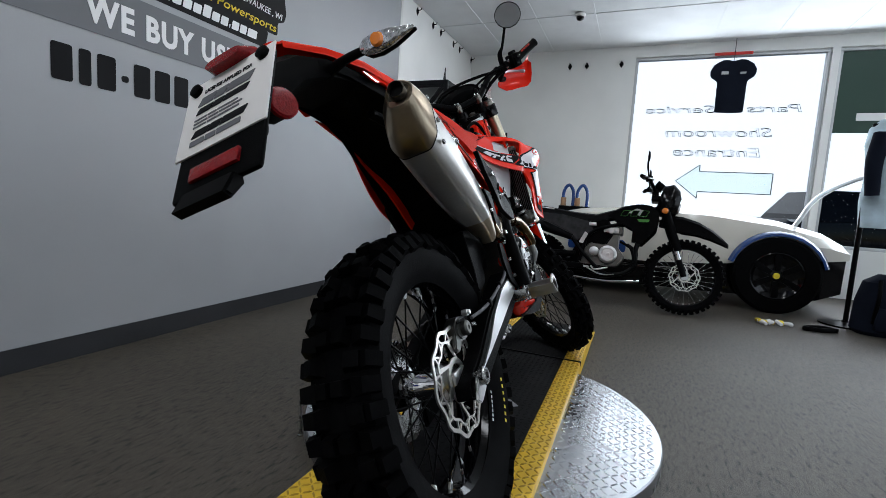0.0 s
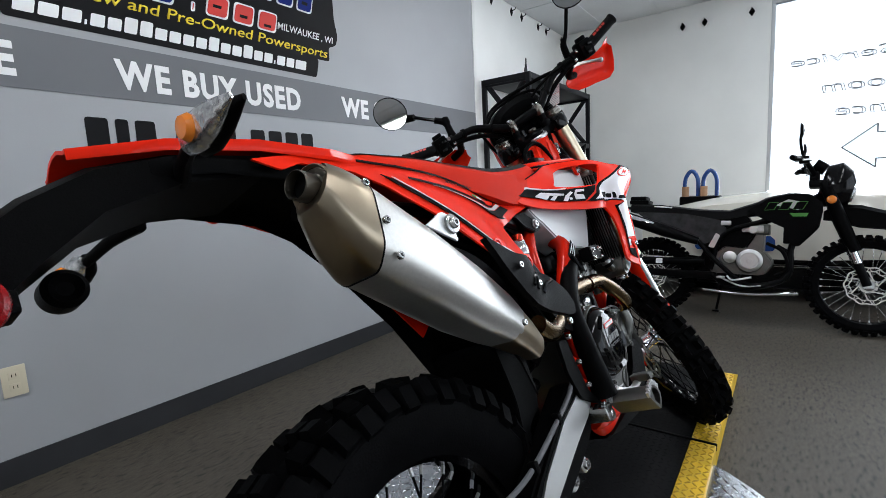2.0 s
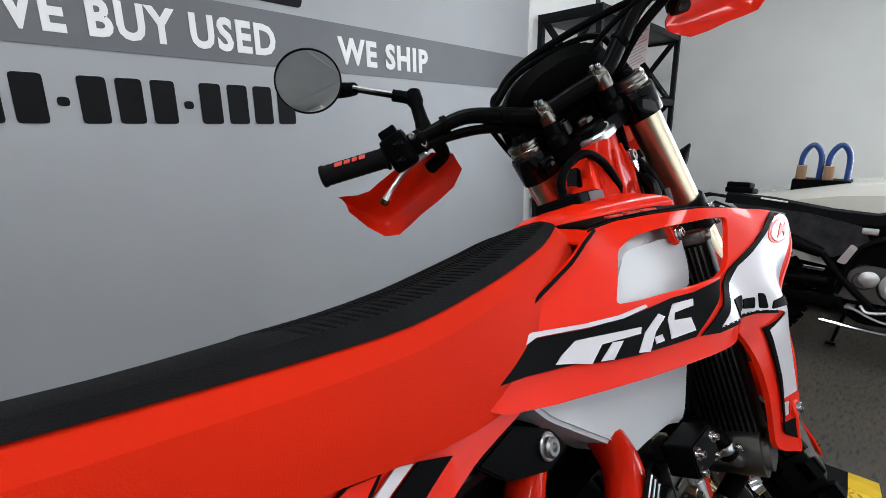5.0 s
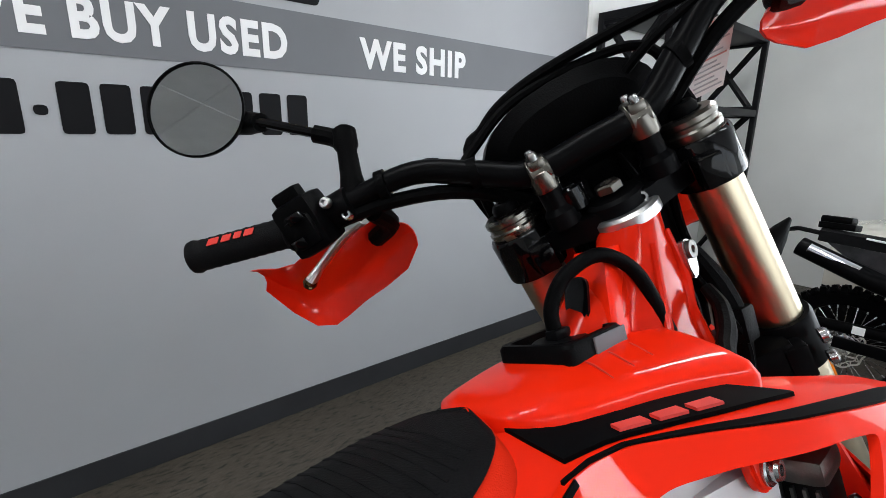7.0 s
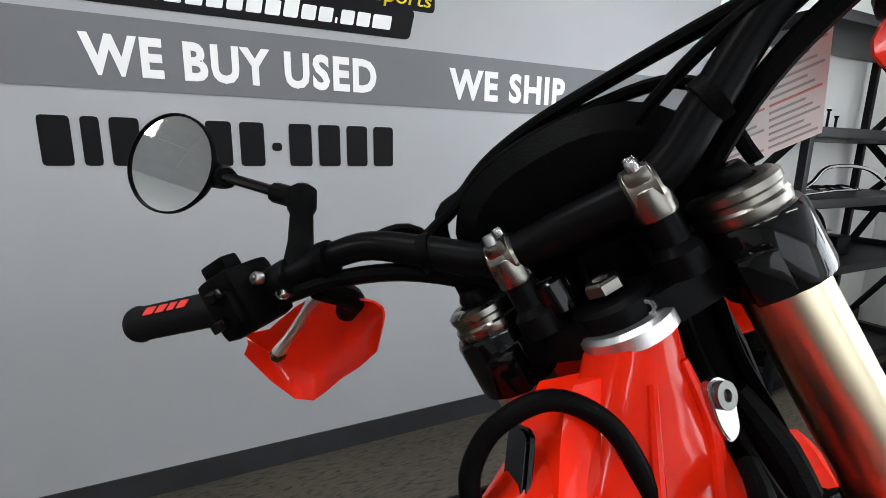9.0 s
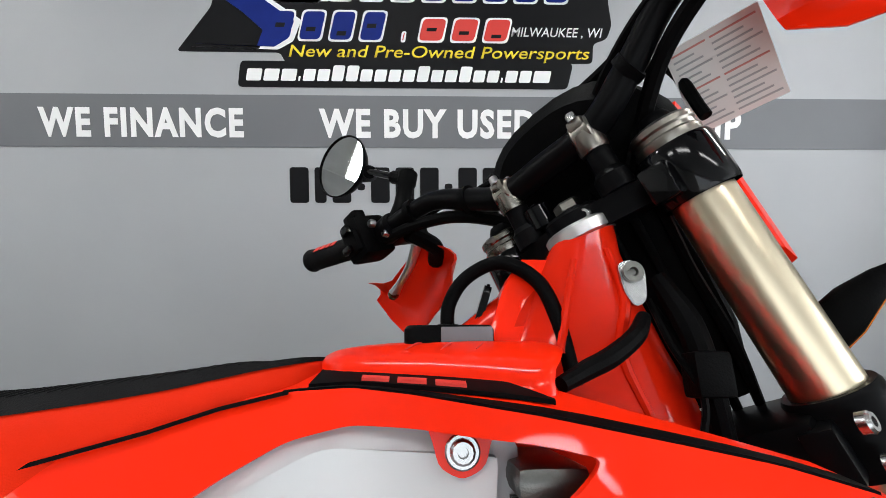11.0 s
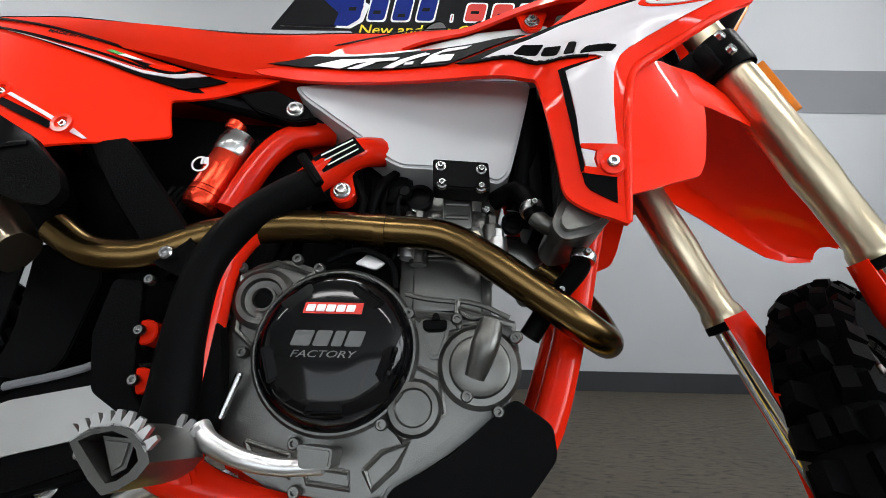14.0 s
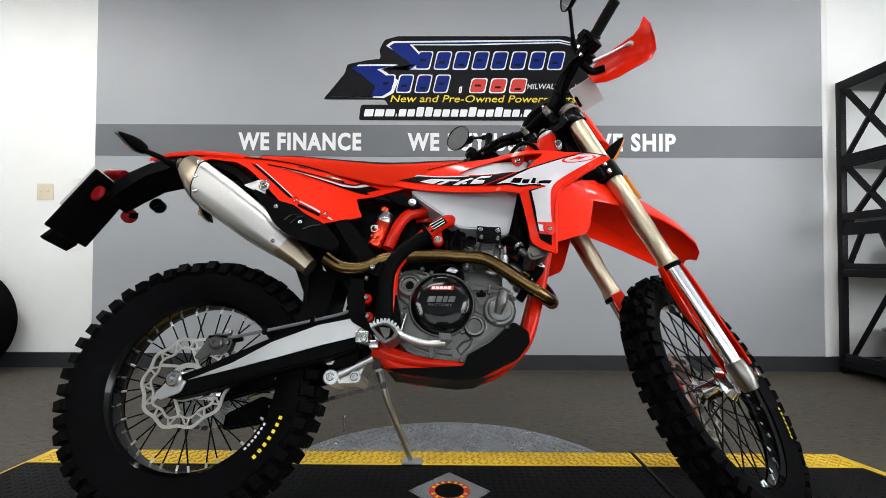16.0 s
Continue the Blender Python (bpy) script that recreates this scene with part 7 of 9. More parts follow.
    steer_part("lever_ball", lathe([(0.003, -0.008), (0.0085, -0.004), (0.0095, 0.002), (0.006, 0.008), (0, 0.0095)], (0.07, s * 0.364, 0.059), (0.066, s * 0.384, 0.046), 16), HEADER if s > 0 else ALU)
    # hand guard: a moulded shell ahead of the lever
    hg = []
    for t, x, lo, hi in ((0.2, 0.066, 0.05, 0.08), (0.23, 0.08, 0.028, 0.1), (0.27, 0.096, 0.018, 0.108), (0.31, 0.106, 0.012, 0.108), (0.345, 0.112, 0.004, 0.104), (0.37, 0.114, 0.0, 0.1), (0.395, 0.114, 0.012, 0.106), (0.412, 0.112, 0.045, 0.116), (0.425, 0.109, 0.09, 0.122)):
        t, lo, hi = t + 0.012, lo - 0.014, hi - 0.012
        hg.append([(x - 0.012, s * t, lo), (x + 0.002, s * t, lo + (hi - lo) * 0.25), (x + 0.006, s * t, (lo + hi) / 2), (x - 0.002, s * t, lo + (hi - lo) * 0.8), (x - 0.016, s * t, hi),
                   (x - 0.02, s * t, hi), (x - 0.006, s * t, lo + (hi - lo) * 0.8), (x + 0.001, s * t, (lo + hi) / 2), (x - 0.003, s * t, lo + (hi - lo) * 0.25), (x - 0.016, s * t, lo)])
    steer_part("hand_guard", loft(hg), RED, "red plastic hand guard")
    steer_part("guard_stay", tube([(0.015, s * 0.225, 0.1), (0.055, s * 0.228, 0.075), (0.08, s * 0.26, 0.065)], 0.012, 10), BLACK)
# mirrors
ms = [Vector((0.014, 0.235, 0.12)), Vector((0.046, 0.222, 0.172))]
steer_part("mirror_post", join(lathe([(0.015, 0), (0.016, 0.004), (0.012, 0.03), (0.011, 0.06), (0.014, 0.066), (0.014, 0.085), (0.008, 0.09)], ms[0], ms[1], 18), tube([(0.047, 0.221, 0.176), (0.056, 0.23, 0.19), (0.06, 0.248, 0.206)], 0.0105, 10)), BLACK)
steer_part("mirror_arm", tube([(0.058, 0.24, 0.2), (0.064, 0.27, 0.226), (0.068, 0.302, 0.254)], 0.0058, 10), BLACK_GLOSS)
MC = Vector((0.071, 0.358, 0.302))
mn = STEER.inverted().to_3x3() @ (Vector((-0.6, -0.8, -0.04)))
mn.normalize()
steer_part("mirror_boot", tube([(0.067, 0.298, 0.25), Vector((0.07, 0.318, 0.268)) - mn * 0.02, MC - mn * 0.03 + Vector((0, -0.012, -0.008))], [0.011, 0.014, 0.018], 12), BLACK)
mh = steer_part("mirror", lathe([(0, -0.026), (0.03, -0.023), (0.048, -0.014), (0.0565, 0), (0.0565, 0.004), (0.0545, 0.005), (0.0535, 0.002)], MC, MC + mn, 40, cap=False), BLACK, "round black mirror")
part("glass", lathe([(0.0538, 0.0022), (0, 0.0028)], MC, MC + mn, 40, cap=False), MIRROR, mh, "mirror glass")
steer_part("mirror_post", tube([(0.015, -0.235, 0.11), (0.012, -0.24, 0.17), (0.0, -0.26, 0.2), (-0.01, -0.3, 0.27)], [0.013, 0.011, 0.006, 0.006], 10), BLACK)
M2 = Vector((-0.02, -0.325, 0.305))
m2n = STEER.inverted().to_3x3() @ Vector((-0.95, -0.2, 0.0))
m2n.normalize()
mh = steer_part("mirror", lathe([(0, -0.026), (0.03, -0.023), (0.048, -0.014), (0.0565, 0), (0.0565, 0.004), (0.0545, 0.005), (0.0535, 0.002)], M2, M2 + m2n, 40, cap=False), BLACK, "round black mirror")
part("glass", lathe([(0.0538, 0.0022), (0, 0.0028)], M2, M2 + m2n, 40, cap=False), MIRROR, mh, "mirror glass")
# dash and headlight mask
steer_part("dash_cowl", loft([oval((x, 0, z), (0, 1, 0), (-0.3, 0, 0.95), w, h, 2.4, 28) for x, z, w, h in ((0.03, 0.05, 0.03, 0.022), (0.038, 0.05, 0.08, 0.055), (0.06, 0.046, 0.104, 0.078), (0.1, 0.036, 0.112, 0.086), (0.15, 0.016, 0.102, 0.088), (0.185, 0.0, 0.07, 0.07))]), BLACK, "black headlight cowl back")
steer_part("headlight_mask", loft([[(x + 0.02, -w, z0), (x, -w * 1.02, (z0 + z1) / 2), (x + 0.015, -w * 0.9, z1 - 0.01), (x + 0.04, 0, z1 + 0.004), (x + 0.015, w * 0.9, z1 - 0.01), (x, w * 1.02, (z0 + z1) / 2), (x + 0.02, w, z0), (x + 0.05, 0, z0 - 0.01)] for x, w, z0, z1 in ((0.085, 0.1, -0.1, 0.04), (0.1, 0.118, -0.12, 0.062), (0.125, 0.118, -0.135, 0.078), (0.16, 0.105, -0.14, 0.08), (0.19, 0.082, -0.13, 0.066), (0.21, 0.055, -0.11, 0.04))]), RED, "red headlight mask")
steer_part("headlight", loft([oval((x, 0, -0.03), (0, 1, 0), (0, 0, 1), w, h, 3, 28) for x, w, h in ((0.2, 0.07, 0.055), (0.262, 0.066, 0.05), (0.275, 0.05, 0.036))]), CLEAR_LENS, "clear headlight lens")
steer_part("dash_display", box(0.075, 0.105, -0.03, 0.035, 0.1, 0.112, 0.004), BLACK_GLOSS)
# front fender
fr = []
for o, top, foot, w in ((-0.17, -0.285, -0.33, 0.05), (-0.1, -0.255, -0.345, 0.065), (-0.03, -0.255, -0.36, 0.075), (0.06, -0.275, -0.375, 0.084), (0.15, -0.305, -0.395, 0.089), (0.26, -0.34, -0.425, 0.092), (0.38, -0.39, -0.468, 0.092), (0.48, -0.455, -0.515, 0.084), (0.54, -0.515, -0.545, 0.062), (0.565, -0.547, -0.562, 0.03)):
    d = top - foot
    line = [(-1.04, -d), (-1.0, -d * 0.45), (-0.9, -0.012), (-0.5, 0.0), (0, 0.006), (0.5, 0.0), (0.9, -0.012), (1.0, -d * 0.45), (1.04, -d)]
    fr.append([(o, w * k, top + h) for k, h in line] + [(o, w * k * 0.96, top + h - 0.004) for k, h in reversed(line)])
steer_part("front_fender", loft(fr), RED, "red front fender")
# brake on the left leg, hoses, tag
steer_part("front_caliper", join(box(-0.035, 0.015, 0.055, 0.1, -LF + 0.06, -LF + 0.17, 0.012), rod((-0.012, 0.05, -LF + 0.085), (-0.012, 0.105, -LF + 0.085), 0.018), rod((-0.012, 0.05, -LF + 0.135), (-0.012, 0.105, -LF + 0.135), 0.018)), CAST, "grey front brake caliper")
steer_part("disc_guard", box(0.02, 0.05, 0.068, 0.073, -LF - 0.05, -LF + 0.1, 0.002), RED)
CABLES = (([(0.02, 0.125, 0.075), (0.035, 0.118, 0.09), (0.065, 0.098, 0.1), (0.09, 0.04, 0.12), (0.1, -0.05, 0.118), (0.1, -0.12, 0.095), (0.08, -0.13, 0.02)], 0.006),
          ([(0.012, -0.2, 0.1), (0.04, -0.17, 0.12), (0.09, -0.08, 0.13), (0.1, 0.02, 0.13), (0.09, 0.08, 0.112), (0.055, 0.114, 0.07), (0.05, 0.12, -0.2)], 0.0065),
          ([(0.03, 0.25, 0.1), (0.05, 0.19, 0.115), (0.08, 0.14, 0.1), (0.08, 0.12, 0.0), (0.06, 0.09, -0.1)], 0.005),
          ([(0.0, -0.26, 0.115), (0.0, -0.2, 0.12), (0.02, -0.12, 0.11), (0.04, -0.05, 0.075), (0.05, 0.0, 0.0), (0.05, 0.02, -0.06)], 0.005),
          ([(0.0, 0.26, 0.11), (0.012, 0.2, 0.098), (0.02, 0.13, 0.068), (0.045, 0.05, 0.0)], 0.008), ([(0.0, -0.26, 0.11), (0.012, -0.2, 0.098), (0.02, -0.13, 0.068), (0.045, -0.05, 0.0)], 0.008))
for pts, r in CABLES:
    steer_part("cable", tube(pts, r, 8), BLACK, "black control cable")
for l in (0.11, 0.2, -0.11, -0.2):
    x, z = (0.012, 0.08) if abs(l) < 0.15 else (0.013, 0.118)
    steer_part("cable_tie", lathe([(0.0165, -0.005), (0.0165, 0.005)], (x, l, z), (x - 0.02 * abs(l), l + (0.1 if l > 0 else -0.1), z + 0.02), 16), BLACK)
# a square card that hangs by one corner from the cables
TC, TU, TV = Vector((1.213, -0.013, 1.278)), Vector((0.063, -0.049, 0.024)), Vector((-0.047, -0.049, 0.062))
TAG_M = Matrix((TU.normalized(), TU.cross(TV).normalized(), TV.normalized())).transposed().to_4x4()
TAG_M.translation = TC
tg = part("hang_tag", box(0, 0.083, -0.0006, 0.0006, 0, 0.092), PAPER, bike, "printed paper hang tag", m=TAG_M)
for k in range(13):
    for x0, x1 in ((0.005, 0.036), (0.04, 0.079)):
        for y in (-0.0009, 0.0009):
            part("tag_line", box(x0, x1 - 0.006 * (k % 3), y - 0.0003, y + 0.0003, 0.006 + k * 0.0065, 0.0078 + k * 0.0065), PINK_INK if k in (12, 6) else GREY_DECAL, tg)

# ---- lift and turntable ----
disc = thing("turntable", "round aluminium tread plate turntable on the carpet", "turntable")
part("disc_plate", lathe([(0.64, 0), (0.64, 0.05), (0.636, 0.055), (0, 0.055)], (0.75, 0.17, FLOOR), (0.75, 0.17, 1), 96), TREADPLATE, disc)
lift = thing("lift_table", "low black rubber topped motorcycle lift with yellow edges", "lift table")
for x0, x1 in ((-0.64, 1.385), (1.393, 2.1)):
    part("deck", box(x0, x1, -0.053, 0.319, FLOOR, -0.001, 0.003), DECK, lift, "black rubber deck")
    for y0, y1 in ((-0.135, -0.054), (0.32, 0.425)):
        part("edge_strip", box(x0, x1, y0, y1, FLOOR, 0.0, 0.004), YELLOW, lift, "yellow tread plate edge")
for xa, xb in ((-0.642, -0.82), (2.102, 2.325)):
    for y0, y1, material, name in ((-0.135, -0.054, YELLOW, "ramp_edge"), (-0.053, 0.319, DECK, "ramp"), (0.32, 0.425, YELLOW, "ramp_edge")):
        part(name, plate([(xa, FLOOR), (xa, -0.001), (xb, FLOOR + 0.004), (xb, FLOOR)], y0, y1), material, lift, "sloping end of the lift", smooth=False)


def lozenges(name, spots, size, material, parent, z, label, high=0.17):
    """Raised tread bars, each a small pointed ridge."""
    verts, faces = [], []
    for x, y, a in spots:
        c, s = math.cos(a), math.sin(a)
        b = len(verts)
        for px, py, pz in ((-1, 0, 0), (-0.5, -0.22, 0), (0.5, -0.22, 0), (1, 0, 0), (0.5, 0.22, 0), (-0.5, 0.22, 0), (-0.55, 0, 1), (0.55, 0, 1)):
            verts.append((x + (px * c - py * s) * size, y + (px * s + py * c) * size, z + pz * size * high))
        faces += [(b, b + 1, b + 6), (b + 1, b + 2, b + 7, b + 6), (b + 2, b + 3, b + 7), (b + 3, b + 4, b + 7), (b + 4, b + 5, b + 6, b + 7), (b + 5, b, b + 6)]
    me = bpy.data.meshes.new(name)
    me.from_pydata(verts, [], faces)
    me.materials.append(material)
    me.shade_smooth()
    ob = new(name, me)
    ob.parent = parent
    return tagged(ob, label, kind="stuff")


spots = []
for i in range(-28, 29):
    for j in range(-28, 29):
        x, y = 0.75 + i * 0.025, 0.17 + j * 0.025
        if math.hypot(x - 0.75, y - 0.17) < 0.625 and not -0.145 < y < 0.435:
            spots.append((x, y, radians(45 if (i + j) % 2 else -45)))
lozenges("tread_pattern", spots, 0.016, TREADPLATE, disc, FLOOR + 0.0548, "raised tread pattern")
spots = [(x, y, radians(45 if (k + j) % 2 else -45)) for y0, n in ((-0.125, 4), (0.332, 5)) for j in range(n) for k, x in enumerate(np.arange(-0.61, 2.08, 0.0215)) for y in [y0 + j * 0.0205] if abs(x - 1.39) > 0.02]
WORN = mat("worn_yellow_paint", (0.46, 0.27, 0.015), 0.4, stain=0.3, stain_scale=40)
lozenges("tread_pattern", spots, 0.0125, WORN, lift, -0.0002, "raised yellow tread pattern", 0.3)
spots = [(x, y, radians(45 if (k + j) % 2 else -45)) for j, y in enumerate(np.arange(-0.04, 0.31, 0.023)) for k, x in enumerate(np.arange(-0.61, 2.08, 0.023)) if abs(x - 1.39) > 0.02]
lozenges("tread_pattern", spots, 0.011, DECK, lift, -0.0012, "raised black tread pattern")
part("seam_bar", box(1.384, 1.394, -0.137, 0.43, -0.02, 0.004, 0.002), BLACK_METAL, lift)
# diamond label on the deck
lb = box(-0.085, 0.085, -0.085, 0.085, 0, 0.002, 0.0005, m=Matrix.Translation((0.75, 0.14, 0.0)) @ pose(0, 0, 0, 0, 0, 45))
bd = part("deck_badge", lb, TREADPLATE, lift, "silver diamond badge with a red and black oval")
part("badge_oval", lathe([(0.06, 0), (0.06, 0.0012), (0.055, 0.0016), (0, 0.0016)], (0.75, 0.14, 0.002), (0.75, 0.14, 1), 40), RED_INK, bd)
part("badge_core", lathe([(0.042, 0), (0.042, 0.0008), (0, 0.0009)], (0.75, 0.14, 0.0036), (0.75, 0.14, 1), 40), BLACK, bd)
for k in range(16):
    a = 2 * math.pi * k / 16
    if abs(math.sin(a)) > 0.35:
        b = box(-0.004, 0.004, -0.005, 0.005, 0.0036, 0.0046, 0, m=Matrix.Translation((0.75, 0.14, 0)) @ pose(0, 0, 0, 0, 0, math.degrees(a) - 90) @ Matrix.Translation((0, 0.05, 0)))
        part("badge_mark", b, YELLOW_INK, bd)

# ---- wall graphics ----
def islands(bm):
    """Splits a mesh into its separate pieces."""
    left, out = set(bm.verts), []
    while left:
        stack, seen = [left.pop()], set()
        while stack:
            v = stack.pop()
            if v in seen:
                continue
            seen.add(v)
            stack += [e.other_vert(v) for e in v.link_edges]
        left -= seen
        one = bmesh.new()
        made = {v: one.verts.new(v.co) for v in seen}
        for f in {f for v in seen for f in v.link_faces}:
            one.faces.new([made[v] for v in f.verts])
        out.append(one)
    bm.free()
    return out


def on_wall(x, z, lift=0.0105):
    return Matrix.Translation((x, WALL_Y - lift, z))


for words, x0, x1 in (("WE FINANCE", -0.715, 0.145), ("WE BUY USED", 0.468, 1.412), ("WE SHIP", 1.728, 2.335)):
    w = thing("wall_lettering", f"white bold capitals reading {words.lower()} on the grey band", "lettering", "slogans on the wall")
    for b in islands(lettering(words, 0.127, x1 - x0, bold=0.038, space=1.14)):
        part("letter", b, WHITE_INK, w, m=on_wall(x0, 1.43), smooth=False)
num = thing("wall_number", "row of dark bars under the slogans", "lettering")
x = 0.335
for k, wdt in enumerate((0.112, 0.08, 0.112, 0.065, 0.112, 0.112, 0.112, 0.065, 0.112, 0.112, 0.112, 0.112)):
    dash = k in (3, 7)
    part("bar", plate(rounded([(0, 0.055 if dash else 0), (wdt - 0.03, 0.055 if dash else 0), (wdt - 0.03, 0.085 if dash else 0.155), (0, 0.085 if dash else 0.155)], 0.012, 2), 0, -0.002), DARK_INK, num, m=on_wall(x, 1.15, 0.007))
    x += wdt - 0.004
logo = thing("wall_logo", "blue, black and red showroom logo of slanted shapes", "sign")


def logo_part(name, pts, lift, material, r=0.02, label=""):
    return part(name, plate(rounded(pts, r, 3), 0, -0.0015), material, logo, label, m=on_wall(0, 0, 0.0065 + lift))


logo_part("backing", [(-0.127, 1.791), (0.025, 1.976), (0.041, 2.040), (0.173, 2.068), (0.278, 2.081), (0.265, 2.139), (0.300, 2.213), (0.394, 2.240), (0.770, 2.241), (1.165, 2.241), (1.570, 2.245)] + [(1.72, 2.2), (1.72, 2.02), (1.74, 1.92), (1.72, 1.86), (1.66, 1.84), (1.66, 1.755), (0.33, 1.745), (0.31, 1.79)], 0.0, DARK_INK)
logo_part("web_bar", [(0.125, 1.645), (1.55, 1.645), (1.575, 1.755), (0.14, 1.755)], 0.001, DARK_INK, 0.02)
logo_part("swash", [(-0.074, 1.812), (0.220, 1.802), (0.262, 1.880), (0.177, 1.954), (0.092, 2.005), (0.117, 2.037), (0.279, 2.040), (0.399, 2.037), (0.280, 2.007), (0.402, 1.925), (0.367, 1.838), (0.301, 1.801)], 0.0025, WHITE_INK, 0.008)
logo_part("swash", [(-0.044, 1.823), (0.212, 1.814), (0.240, 1.881), (0.155, 1.955), (0.069, 2.014), (0.106, 2.025), (0.280, 2.028), (0.362, 2.026), (0.250, 2.004), (0.372, 1.921), (0.344, 1.847), (0.286, 1.813)], 0.0045, BLUE_INK, 0.006)
logo_part("swash", [(0.281, 1.999), (0.474, 1.995), (0.503, 2.056), (0.397, 2.119), (0.313, 2.171), (0.357, 2.203), (0.770, 2.208), (1.530, 2.217)] + [(1.66, 2.185), (1.66, 2.165)] + [(1.528, 2.192), (0.844, 2.175), (0.501, 2.175), (0.565, 2.108), (0.555, 2.043), (0.518, 2.003)], 0.0025, WHITE_INK, 0.006)
logo_part("swash", [(0.310, 2.011), (0.459, 2.008), (0.481, 2.052), (0.390, 2.115), (0.335, 2.166), (0.372, 2.190), (0.770, 2.195), (1.529, 2.206)] + [(1.655, 2.18), (1.655, 2.17)] + [(1.529, 2.200), (0.844, 2.183), (0.478, 2.180), (0.547, 2.104), (0.533, 2.043), (0.503, 2.015)], 0.0045, BLUE_INK, 0.005)
for x0, z0, n, wd, h, inkm in ((0.52, 2.01, 8, 0.118, 0.115, BLUE_INK), (0.26, 1.845, 4, 0.115, 0.115, BLUE_INK), (0.83, 1.845, 1, 0.03, 0.03, RED_INK), (0.9, 1.845, 3, 0.125, 0.09, RED_INK)):
    for k in range(n):
        for grow, lf, mm in ((0.008, 0.0028, WHITE_INK), (0.0, 0.0048, inkm)):
            b = bars([wd - 0.03], h, 0, 0.25, 0.0015)
            b = plate(rounded([(-grow, -grow), (wd - 0.026 + grow, -grow), (wd - 0.026 + grow + 0.25 * h, h + grow), (0.25 * h - grow, h + grow)], 0.02, 3), 0, -0.0015)
            part("logo_bar", b, mm, logo, m=on_wall(x0 + k * (wd + 0.014), z0, 0.0065 + lf))
        if n > 1:
            b = plate([(0, 0), (wd * 0.34, 0), (wd * 0.34 + 0.04 * h, h * 0.16), (0.04 * h, h * 0.16)], 0, -0.001)
            part("logo_gap", b, DARK_INK, logo, m=on_wall(x0 + k * (wd + 0.014) + wd * 0.27, z0 + h * (0.42 - 0.14 * (k % 3)), 0.0065 + 0.0066))
part("tagline", lettering("New and Pre-Owned Powersports", 0.066, 1.3, shear=0.2, bold=0.006, depth=0.0015), YELLOW_INK, logo, "yellow slanted tagline", m=on_wall(0.345, 1.757, 0.0085), smooth=False)
part("city", lettering("MILWAUKEE , WI", 0.045, 0.4, shear=0.2, bold=0.004, depth=0.0015), WHITE_INK, logo, m=on_wall(1.3, 1.86, 0.0085), smooth=False)
x = 0.16
for k in range(22):
    wdt = 0.075 if k < 3 else 0.02 if k in (3, 18) else 0.062 if k != 21 else 0.085
    tall = k in (6, 7, 12, 15)
    part("logo_bar", bars([wdt - 0.012], 0.02 if k in (3, 18) else 0.066 if tall else 0.05, 0, 0.2, 0.0015), WHITE_INK, logo, m=on_wall(x, 1.672, 0.0095))
    x += wdt - 0.001

# ---- room fittings ----
def outlet(x, z):
    o = thing("wall_outlet", "ivory duplex wall outlet", "outlet", "outlets on the wall", m=Matrix.Translation((x, WALL_Y - 0.0065, z)))
    part("cover", box(-0.036, 0.036, -0.006, 0.0, -0.058, 0.058, 0.003), IVORY, o)
    for dz in (-0.022, 0.022):
        part("socket", box(-0.016, 0.016, -0.008, -0.006, dz - 0.014, dz + 0.014, 0.001), IVORY, o)
        for dx in (-0.006, 0.006):
            part("slot", box(dx - 0.0012, dx + 0.0012, -0.0085, -0.008, dz - 0.005, dz + 0.006), BLACK, o)
    return o


outlet(-0.005, 0.308)
for x in (-2.51, -2.067):
    o = thing("wall_switch", "ivory double toggle wall switch", "switch", "switches on the wall", m=Matrix.Translation((x, WALL_Y - 0.0005, 1.135)))
    part("cover", box(-0.058, 0.058, -0.006, 0.0, -0.058, 0.058, 0.003), IVORY, o)
    for dx in (-0.023, 0.023):
        part("toggle", box(dx - 0.005, dx + 0.005, -0.018, -0.006, -0.004, 0.012, 0.002), IVORY, o)
th = thing("thermostat", "small white wall sensor", "sensor", m=Matrix.Translation((-1.84, WALL_Y, 1.2)))
part("case", box(-0.025, 0.025, -0.02, 0.0, -0.03, 0.03, 0.004), TRIM, th)
# clips in rows near the ceiling
def wall_clip(m):
    c = thing("wall_clip", "small black diamond display clip high on the wall", "clip", "display clips", m=m)
    part("plate", plate(rounded([(-0.028, 0), (0, -0.045), (0.028, 0), (0, 0.045)], 0.006, 2), 0, -0.006), BLACK, c)
    part("hook", tube([(0, -0.006, 0.01), (0, -0.04, 0.012), (0, -0.05, 0.03)], 0.005, 8), BLACK, c)
    return c


first = wall_clip(Matrix.Translation((3.72, WALL_Y - 0.001, 2.69)))
for x in (4.13, 4.36, 4.77, 4.99, 5.45):
    copy_thing(first, Matrix.Translation((x, WALL_Y - 0.001, 2.69)))
for y in (0.66, 0.45, 0.033):
    copy_thing(first, Matrix.Translation((FAR_X - 0.001, y, 2.545)) @ pose(0, 0, 0, 0, 0, -90))
dome = thing("security_camera", "white dome security camera on the ceiling", "camera dome", m=Matrix.Translation((4.3, 0.42, CEIL)))
part("base", lathe([(0.055, 0), (0.055, -0.02), (0.045, -0.03)], (0, 0, 0), (0, 0, 1), 28), TRIM, dome)
part("dome", lathe([(0.04, -0.03), (0.036, -0.05), (0.022, -0.064), (0, -0.07)], (0, 0, 0), (0, 0, 1), 28), BLACK_GLOSS, dome)
